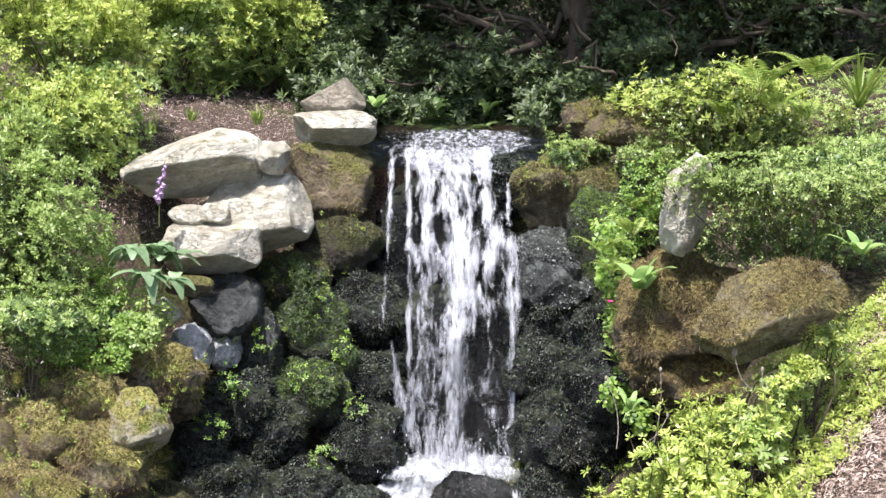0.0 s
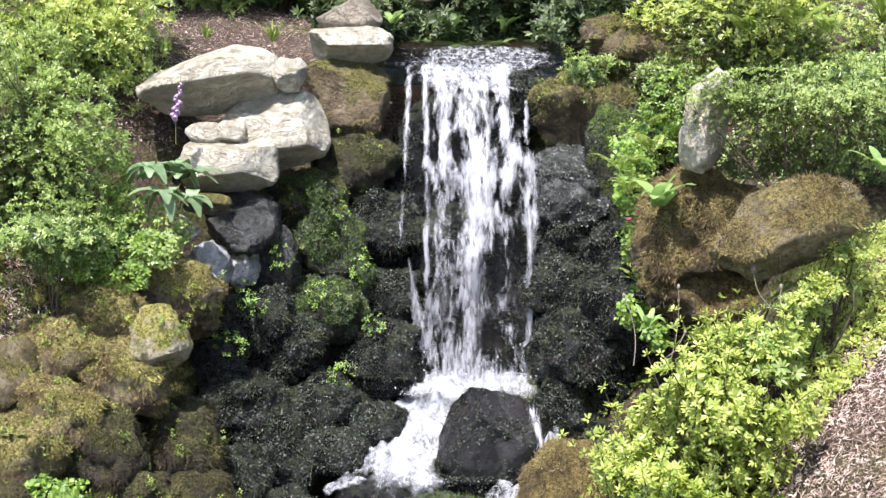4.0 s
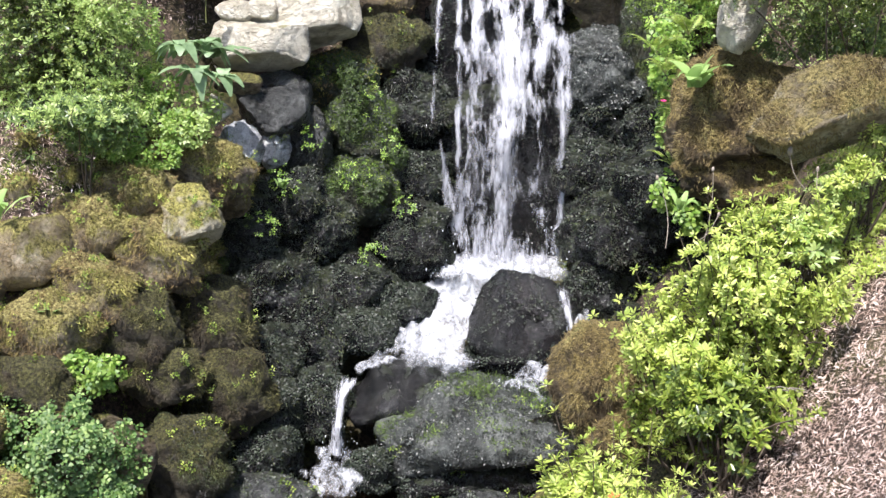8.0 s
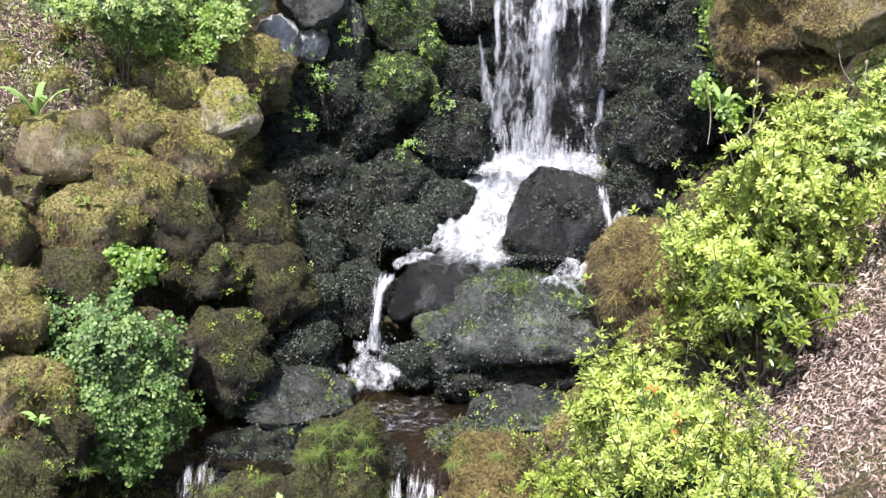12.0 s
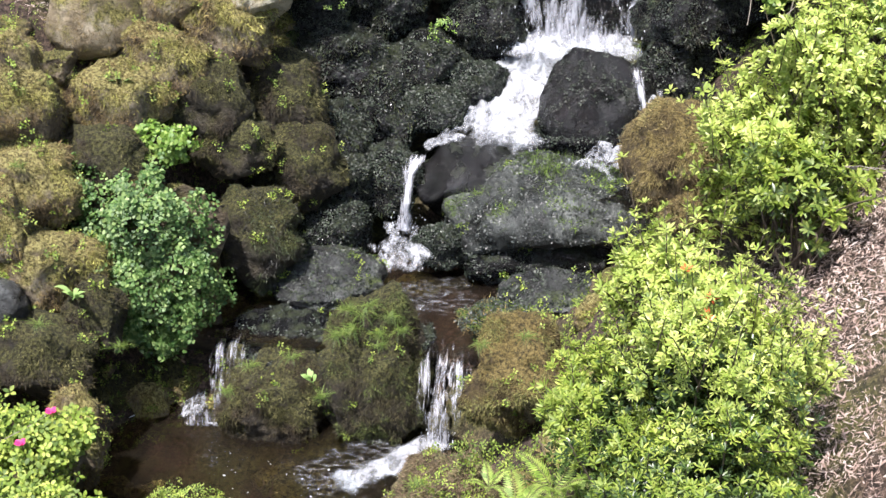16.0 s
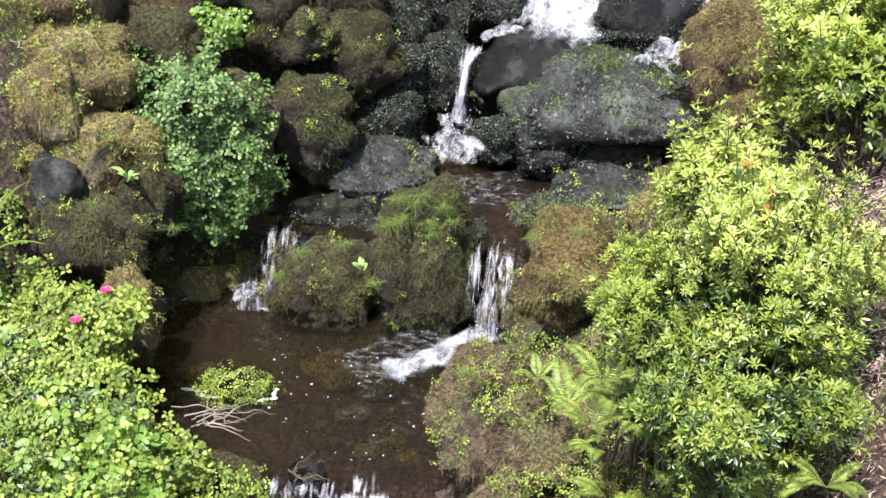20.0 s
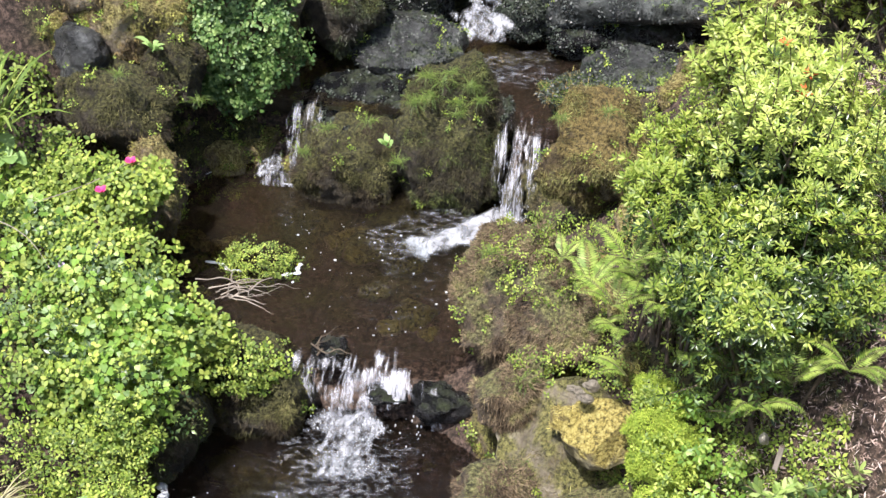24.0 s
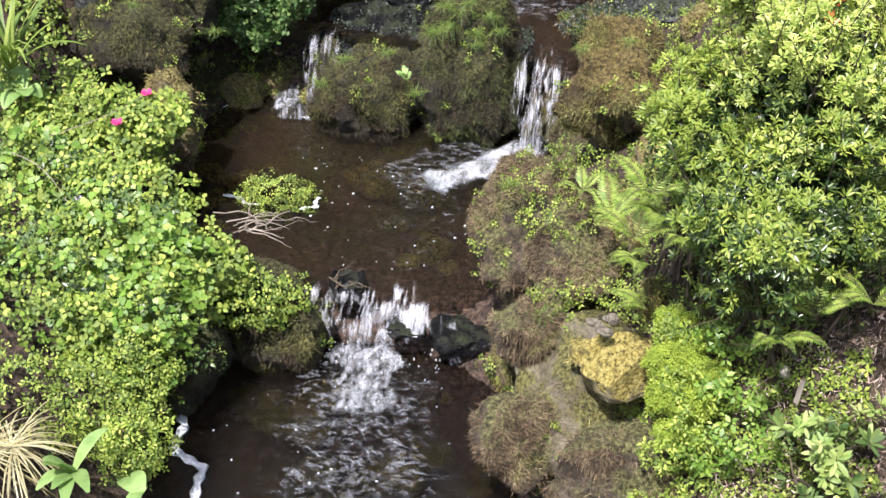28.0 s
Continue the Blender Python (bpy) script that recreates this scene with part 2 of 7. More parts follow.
EARTHFIBRE = fibre_material("earthy_moss_fibre", ((0.045, 0.03, 0.017), (0.11, 0.078, 0.045), (0.185, 0.14, 0.08), (0.17, 0.175, 0.052)))
# olive tones lowered for the deep shade on the dam stones
OLIVEFIBRE = fibre_material("olive_moss_fibre", ((0.022, 0.018, 0.009), (0.045, 0.038, 0.015), (0.05, 0.066, 0.015), (0.125, 0.14, 0.038)))
GREENFIBRE = fibre_material("green_moss_fibre", ((0.03, 0.045, 0.01), (0.06, 0.095, 0.015), (0.1, 0.16, 0.022), (0.17, 0.25, 0.04)))
# fibres of the damp stones, darkened for shade as well
DAMPSHADEFIBRE = fibre_material("damp_shaded_fibre", ((0.02, 0.014, 0.008), (0.05, 0.038, 0.018), (0.06, 0.058, 0.016), (0.15, 0.14, 0.05)))
GOLDFIBRE = fibre_material("golden_moss_fibre", ((0.07, 0.05, 0.024), (0.14, 0.105, 0.045), (0.23, 0.185, 0.07), (0.16, 0.155, 0.055)))
YELLOWFIBRE = fibre_material("yellow_moss_fibre", ((0.16, 0.12, 0.04), (0.32, 0.25, 0.07), (0.48, 0.4, 0.11), (0.6, 0.52, 0.2)))
WETMOSS = leaf_material("wet_moss_leaf", ((0.014, 0.028, 0.005), (0.042, 0.08, 0.01), (0.11, 0.18, 0.024)), 0.5, 0.2)
BRIGHTMOSS = leaf_material("bright_moss_fibre", ((0.17, 0.26, 0.025), (0.32, 0.43, 0.045), (0.47, 0.54, 0.08)), 0.8, 0.3)
CHIP = leaf_material("wood_chip", ((0.28, 0.19, 0.15), (0.58, 0.44, 0.37), (0.92, 0.8, 0.72)), 0.85, 0.0)
PINK = leaf_material("pink_petal", ((0.7, 0.04, 0.2), (0.8, 0.08, 0.28)), 0.5, 0.3)
# wet leaves greyed to stand for speckled highlights on FLAT stones
GLINTWORT = leaf_material("glint_wet_leaf", ((0.014, 0.016, 0.014), (0.05, 0.056, 0.05), (0.14, 0.155, 0.135)), 0.4, 0.03)
LIVERWORT = leaf_material("dark_wet_leaf", ((0.008, 0.011, 0.007), (0.024, 0.034, 0.02), (0.07, 0.09, 0.058)), 0.5, 0.05)
VIOLET = leaf_material("violet_petal", ((0.5, 0.33, 0.55), (0.66, 0.5, 0.7)), 0.5, 0.3)
ORANGE = leaf_material("orange_leaf", ((0.6, 0.12, 0.03), (0.75, 0.25, 0.08)), 0.5, 0.3)


def bark_material(name, a, b_):
    m, nt, b = material(name)
    s = texture(nt, 14, 5, 0.65, stretch=(1, 1, 0.25))
    nt.links.new(ramp(nt, s, ((0.3, a), (0.7, b_))), b.inputs["Base Color"])
    b.inputs["Roughness"].default_value = 0.9
    bump(nt, b, s, 0.6, 0.01)
    return m


BARK = bark_material("bark", (0.04, 0.028, 0.018), (0.14, 0.11, 0.075))
TWIG = bark_material("pale_twig", (0.16, 0.13, 0.1), (0.4, 0.35, 0.29))
STEM = bark_material("green_stem", (0.1, 0.12, 0.04), (0.22, 0.22, 0.08))


def soil_material():
    m, nt, b = material("leaf_mould_soil")
    big = texture(nt, 1.2, 5, 0.6)
    fine = texture(nt, 45, 6, 0.75)
    soil = ramp(nt, fine, ((0.4, (0.018, 0.012, 0.008)), (0.5, (0.06, 0.04, 0.028)), (0.62, (0.15, 0.1, 0.075))))
    green = ramp(nt, fine, ((0.4, (0.018, 0.02, 0.006)), (0.5, (0.06, 0.06, 0.016)), (0.62, (0.13, 0.125, 0.035))))
    nt.links.new(blend(nt, grey(nt, big, 0.5, 0.62), soil, green), b.inputs["Base Color"])
    b.inputs["Roughness"].default_value = 0.95
    bump(nt, b, fine, 1.0, 0.02)
    return m


SOIL = soil_material()


def water_material(name, tint, ripple, strength, murk=1.0):
    m, nt, b = material(name)
    b.inputs["Base Color"].default_value = (*tint, 1)
    b.inputs["Roughness"].default_value = 0.04
    b.inputs["IOR"].default_value = 1.33
    b.inputs["Transmission Weight"].default_value = murk
    bump(nt, b, texture(nt, ripple, 4, 0.6, distortion=0.8), strength, 0.02)
    return m


WATER = water_material("pool_water", (0.41, 0.33, 0.25), 9, 0.6, 0.985)
DARKWATER = water_material("dark_sliding_water", (0.08, 0.065, 0.05), 12, 0.8)
RIFFLE = water_material("riffled_water", (0.2, 0.16, 0.125), 20, 1.0, 0.985)


def foam_material(name, scale, lo, hi, stretch=(1, 1, 1), most=1.0, relief=0.35, thin=0.0):
    """Broken white water: white froth over clear gaps."""
    m, nt, b = material(name)
    n1 = texture(nt, scale, 6, 0.65, stretch=stretch, distortion=0.6)
    n2 = texture(nt, scale * 3.3, 4, 0.6, stretch=stretch)
    both = maths(nt, "ADD", maths(nt, "MULTIPLY", n1, 0.7), maths(nt, "MULTIPLY", n2, 0.3))
    if thin:
        edge = nt.nodes.new("ShaderNodeAttribute")
        edge.attribute_name = "fade"
        both = maths(nt, "ADD", both, maths(nt, "MULTIPLY", maths(nt, "SUBTRACT", edge.outputs["Fac"], 1.0), thin))
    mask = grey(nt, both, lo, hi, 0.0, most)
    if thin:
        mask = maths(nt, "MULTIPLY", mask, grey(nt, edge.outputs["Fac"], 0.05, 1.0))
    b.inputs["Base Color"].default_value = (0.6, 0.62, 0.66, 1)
    b.inputs["Roughness"].default_value = 0.35
    bump(nt, b, n2, relief, 0.02)
    gl = nt.nodes.new("ShaderNodeBsdfTransparent")
    gl.inputs[0].default_value = (0.96, 0.97, 0.97, 1)
    mix = nt.nodes.new("ShaderNodeMixShader")
    nt.links.new(mask, mix.inputs[0])
    nt.links.new(gl.outputs[0], mix.inputs[1])
    nt.links.new(b.outputs[0], mix.inputs[2])
    nt.links.new(mix.outputs[0], nt.nodes["Material Output"].inputs[0])
    return m


def torrent_material(name, across, down):
    """Falling water: white where it is thick, drawn out into streaks, clear between them."""
    m, nt, b = material(name)
    n1 = texture(nt, 1.0, 5, 0.6, stretch=(across, 4.0, down), distortion=0.7)
    n2 = texture(nt, 1.0, 4, 0.6, stretch=(across * 3.2, 6.0, down * 2.6), distortion=0.2)
    both = maths(nt, "ADD", maths(nt, "MULTIPLY", n1, 0.62), maths(nt, "MULTIPLY", n2, 0.38))
    water = nt.nodes.new("ShaderNodeAttribute")
    water.attribute_name = "fade"
    full = maths(nt, "ADD", water.outputs["Fac"], maths(nt, "MULTIPLY", maths(nt, "SUBTRACT", both, 0.5), 3.6))
    mask = maths(nt, "MULTIPLY", grey(nt, full, 0.36, 1.3, 0.0, 0.97), grey(nt, water.outputs["Fac"], 0.04, 0.3))
    b.inputs["Base Color"].default_value = (0.62, 0.63, 0.68, 1)
    b.inputs["Roughness"].default_value = 0.3
    bump(nt, b, both, 0.5, 0.03)
    clear = nt.nodes.new("ShaderNodeBsdfTransparent")
    mix = nt.nodes.new("ShaderNodeMixShader")
    nt.links.new(mask, mix.inputs[0])
    nt.links.new(clear.outputs[0], mix.inputs[1])
    nt.links.new(b.outputs[0], mix.inputs[2])
    nt.links.new(mix.outputs[0], nt.nodes["Material Output"].inputs[0])
    return m


TORRENT = torrent_material("falling_water", 13, 4.6)
SMALLFALL = torrent_material("small_falling_water", 46, 8.0)
LOWFALL = torrent_material("low_falling_water", 24, 9.0)
FROTH = foam_material("froth", 9, 0.3, 0.66, (1.3, 0.8, 1), most=0.93, relief=0.45, thin=0.34)
FROTHLINE = foam_material("froth_line", 40, 0.3, 0.42)
LIPFOAM = foam_material("lip_riffle", 26, 0.42, 0.62, (1.2, 0.5, 1), most=0.8, relief=0.9, thin=0.25)
# pale streaks painted as sky glints on ripples; the first is thin foam too
GLINTFOAM = foam_material("glint_and_foam", 24, 0.49, 0.7, (0.7, 1.4, 1), most=0.5, relief=0.9, thin=0.15)
POOLGLINT = foam_material("pool_glint", 24, 0.57, 0.68, (0.8, 1.5, 1), most=0.4, relief=0.8, thin=0.2)
SOFTFROTH = foam_material("soft_froth", 14, 0.4, 0.72, (1.2, 0.7, 1), most=0.85, relief=0.45, thin=0.34)


# ---- mesh helpers ----
def fast(name, verts, faces, mat, parent=None, label="", kind="", smooth=True, at=(0, 0, 0), fade=None):
    """One mesh from arrays: verts (n, 3), faces (m, 3 or 4)."""
    verts, faces = np.asarray(verts, np.float32) - np.asarray(at, np.float32), np.asarray(faces, np.int32)
    me = bpy.data.meshes.new(name)
    me.vertices.add(len(verts))
    me.vertices.foreach_set("co", verts.ravel())
    me.loops.add(faces.size)
    me.loops.foreach_set("vertex_index", faces.ravel())
    me.polygons.add(len(faces))
    me.polygons.foreach_set("loop_start", np.arange(0, faces.size, faces.shape[1], dtype=np.int32))
    me.polygons.foreach_set("use_smooth", np.full(len(faces), smooth))
    me.update(calc_edges=True)
    if fade is not None:
        me.attributes.new("fade", "FLOAT", "POINT").data.foreach_set("value", np.asarray(fade, np.float32))
    me.materials.append(mat)
    ob = new(name, me)
    ob.parent = parent
    if parent is None:
        ob.location = at
    return tagged(ob, label, kind=kind)


def thing(name, at, label, category, group="", kind=""):
    ob = new(name)
    ob.empty_display_size = 0.05
    ob.location = at
    return tagged(ob, label, category, group, kind)


def unit(v):
    return v / np.maximum(np.linalg.norm(v, axis=-1, keepdims=True), 1e-9)


LANCE = (np.array([(0, 0, 0), (0.45, 0.5, 0.1), (0.5, 0, 0), (0.45, -0.5, 0.1), (1, 0, -0.06)]), np.array([(0, 2, 1), (0, 3, 2), (1, 2, 4), (2, 3, 4)]))
OVAL = (np.array([(0, 0, 0), (0.3, 0.42, 0.08), (0.35, 0, 0), (0.3, -0.42, 0.08), (0.72, 0.4, 0.05), (0.72, 0, -0.03), (0.72, -0.4, 0.05), (1, 0, -0.12)]),
        np.array([(0, 2, 1), (0, 3, 2), (1, 2, 5), (1, 5, 4), (2, 3, 6), (2, 6, 5), (4, 5, 7), (5, 6, 7)]))
LOBE = (np.array([(0, 0, 0), (0.5, 0.5, 0.06), (0.86, 0.42, 0.0), (0.78, 0.13, 0.04), (1, 0, -0.04), (0.78, -0.13, 0.04), (0.86, -0.42, 0.0), (0.5, -0.5, 0.06)]),
        np.array([(0, 2, 1), (0, 3, 2), (0, 4, 3), (0, 5, 4), (0, 6, 5), (0, 7, 6)]))
BLADE = (np.array([(0, 0.5, 0), (0, -0.5, 0), (1, 0, 0)]), np.array([(0, 1, 2)]))


def laid(template, base, along, normal, length, width, thick=None):
    """Copies of a small template: its x along, its z towards normal."""
    tv, tf = template
    x = unit(along)
    y = unit(np.cross(normal, x))
    z = np.cross(x, y)
    thick = width if thick is None else thick
    v = (base[:, None] + x[:, None] * (tv[None, :, 0:1] * length[:, None, None]) + y[:, None] * (tv[None, :, 1:2] * width[:, None, None])
         + z[:, None] * (tv[None, :, 2:3] * thick[:, None, None]))
    f = tf[None] + (np.arange(len(base)) * len(tv))[:, None, None]
    return v.reshape(-1, 3), f.reshape(-1, tf.shape[1])


def whorls(rng, centres, axes, count, length, width, rise, template=LANCE):
    """Rosettes of leaves round the shoot tips."""
    n = len(centres)
    a = unit(axes)
    side = unit(np.cross(a, np.array([0.3, 0.9, 0.2]) + rng.normal(0, 0.2, (n, 3))))
    other = np.cross(a, side)
    phi = (np.arange(count) * 2 * np.pi / count)[None] + rng.uniform(0, 6.3, (n, 1)) + rng.normal(0, 0.25, (n, count))
    e = rng.normal(rise, 0.25, (n, count))
    radial = side[:, None] * np.cos(phi)[..., None] + other[:, None] * np.sin(phi)[..., None]
    along = radial * np.cos(e)[..., None] + a[:, None] * np.sin(e)[..., None]
    normal = a[:, None] * np.cos(e)[..., None] - radial * np.sin(e)[..., None]
    s = rng.uniform(0.65, 1.15, (n, 1)) * rng.uniform(0.8, 1.1, (n, count))
    base = np.repeat(centres[:, None], count, 1) + along * 0.004
    return laid(template, base.reshape(-1, 3), along.reshape(-1, 3), normal.reshape(-1, 3), (length * s).ravel(), (width * s).ravel())


def tube(points, radii, sides=6):
    """Verts and faces of a bent, tapering tube."""
    p = np.asarray(points, float)
    r = np.asarray(radii, float)
    d = unit(np.gradient(p, axis=0))
    s = unit(np.cross(d, np.array([0.31, 0.12, 0.95])))
    o = np.cross(d, s)
    ang = np.arange(sides) * 2 * np.pi / sides
    v = p[:, None] + r[:, None, None] * (s[:, None] * np.cos(ang)[None, :, None] + o[:, None] * np.sin(ang)[None, :, None])
    k = len(p)
    i = np.arange(k - 1)[:, None] * sides
    j = np.arange(sides)[None]
    f = np.stack([i + j, i + (j + 1) % sides, i + sides + (j + 1) % sides, i + sides + j], -1)
    return v.reshape(-1, 3), f.reshape(-1, 4)


def joined(pieces):
    vs, fs, k = [], [], 0
    for v, f in pieces:
        vs.append(v)
        fs.append(f + k)
        k += len(v)
    return np.concatenate(vs), np.concatenate(fs)


# ---- ground: one sheet, banks and stream bed ----
BED = ((0.1, 14, 4.3), (0.1, 10.3, 3.85), (-0.4, 9.5, 3.8), (0.6, 9.5, 3.8), (0.1, 9.0, 3.8), (0.1, 8.5, 1.9), (0.1, 7.7, 1.65), (-0.5, 7.3, 1.3), (-0.9, 6.9, 0.9), (-0.6, 6.2, 0.8),
       (-0.6, 5.65, 0.8), (-0.6, 5.25, 0.3), (-1.2, 4.7, 0.36), (-1.2, 4.2, 0.36), (-1.1, 3.7, 0.1), (-1.0, 2.5, 0.05), (-1.0, 1.2, 0.0), (-1.7, -0.5, -0.05), (-3.2, -4, -0.1), (-5.2, -8, -0.1),
       (-1.6, 5.1, 0.36), (-1.5, 5.9, 0.75), (-2.0, 5.15, 0.36), (-2.25, 5.05, 0.36), (-1.9, 5.45, 0.4), (-2.2, 5.3, 0.4))
LEFT = ((-0.5, 8.85, 3.5), (-1.2, 7.8, 1.7), (-1.4, 8.7, 3.2), (-1.0, 9.3, 3.95), (-2, 8.5, 3.75), (-1.7, 9.8, 4.2), (-2.5, 9.5, 4.2), (-4, 9, 4.5), (-1.75, 7.5, 2.2),
        (-2.05, 7.1, 2.45), (-2.8, 7.2, 3.2), (-2.4, 6.6, 2.6), (-2.0, 6.3, 1.3), (-1.7, 6.3, 0.9), (-3, 6.2, 2.5), (-2.35, 5.8, 1.1), (-2.9, 5.3, 1.7),
        (-2.75, 4.95, 0.9), (-2.3, 4.95, 0.4), (-2.05, 4.2, 0.5), (-2.1, 3.5, 0.6), (-1.75, 3.5, 0.08), (-1.7, 2.8, 0.05), (-2.4, 3.6, 0.85), (-3.5, 4, 1.6), (-2.05, 2.8, 0.5), (-2.5, 2, 1.0), (-5, 6, 3.0))
RIGHT = ((0.85, 8.9, 3.75), (1.1, 8.3, 2.9), (0.7, 8.1, 1.9), (1.1, 7.7, 2.1), (0.7, 7.2, 1.6), (1.5, 9.3, 4.05), (2.2, 8.8, 4.1), (1.7, 7.3, 3.1), (2.5, 7, 3.5),
         (0.9, 6.5, 1.5), (0.3, 6.3, 1.1), (0.5, 5.5, 1.6), (1.2, 6.0, 2.3), (1.8, 5.9, 3.0), (2.0, 6.5, 3.5), (2.4, 7.6, 3.9), (1.1, 5, 2.05), (1.6, 5, 2.55), (2.6, 5, 3.1), (1.1, 4.4, 1.98),
         (1.6, 4.2, 2.3), (0.2, 4.8, 1.2), (-0.2, 4.9, 0.8), (0.1, 4, 1.2), (-0.3, 4.3, 0.8), (0.5, 3.5, 1.25), (-0.2, 3.4, 0.5), (-0.5, 3.6, 0.08))
NEAR = ((0.3, 3.0, 0.82), (0.74, 2.9, 1.05), (1, 3.4, 1.6), (0.1, 0.8, 2.6), (0.3, 1.7, 1.5), (1.2, 1.2, 2.6), (3, 3, 3), (-0.4, 2.4, 0.3), (0.1, 0, 2.85), (0, -1, 2.85), (2, -1, 2.9),
        (-4, 0, 2), (6, 6, 4), (6, 12, 5), (-7, 12, 5.2), (0, 20, 7.0), (-8, 3, 3.5), (8, 0, 4), (0, -8, 2.8), (0, 40, 6), (40, 0, 5), (-40, 0, 5), (0, -40, 1))
CTRL = np.array(BED + LEFT + RIGHT + NEAR, float)


def kernel(a, b):
    return np.sqrt(((a[:, None] - b[None]) ** 2).sum(-1) + 0.01)


_k = np.block([[kernel(CTRL[:, :2], CTRL[:, :2]), np.ones((len(CTRL), 1))], [np.ones((1, len(CTRL))), np.zeros((1, 1))]])
WEIGHT = np.linalg.solve(_k, np.r_[CTRL[:, 2], 0])


def height(xy):
    xy = np.atleast_2d(np.asarray(xy, float))
    return kernel(xy, CTRL[:, :2]) @ WEIGHT[:-1] + WEIGHT[-1]


def ground_normal(xy, e=0.05):
    xy = np.atleast_2d(xy)
    gx = (height(xy + (e, 0)) - height(xy - (e, 0))) / (2 * e)
    gy = (height(xy + (0, e)) - height(xy - (0, e))) / (2 * e)
    return unit(np.stack([-gx, -gy, np.ones(len(xy))], -1))


def axis_steps(lo, hi, fine, far):
    inner = np.arange(lo, hi + 1e-6, fine)
    out = 0.4 * 1.35 ** np.arange(1, 18)
    out = np.cumsum(out)
    out = out[out < far]
    return np.r_[(lo - out)[::-1], inner, hi + out]


gx, gy = axis_steps(-4, 4, 0.06, 90), axis_steps(0.5, 11, 0.06, 90)
gxy = np.stack(np.meshgrid(gx, gy), -1).reshape(-1, 2)
gz = height(gxy)
gz = gz + np.array([0.05 * noise.noise((x * 2.2, y * 2.2, 0)) + 0.02 * noise.noise((x * 8, y * 8, 3)) for x, y in gxy])
idx = np.arange(len(gxy)).reshape(len(gy), len(gx))
gf = np.stack([idx[:-1, :-1], idx[:-1, 1:], idx[1:, 1:], idx[1:, :-1]], -1).reshape(-1, 4)
tagged(fast("ground", np.c_[gxy, gz], gf, SOIL), "brown leaf-mould soil banks sloping down to a stream", "ground", kind="structure")


# ---- stones ----
def sphere_mesh(sub):
    bm = bmesh.new()
    bmesh.ops.create_icosphere(bm, subdivisions=sub, radius=1.0)
    v = np.array([q.co[:] for q in bm.verts])
    f = np.array([[q.index for q in p.verts] for p in bm.faces])
    bm.free()
    return v, f


BALL = {k: sphere_mesh(k) for k in (2, 3, 4, 5)}


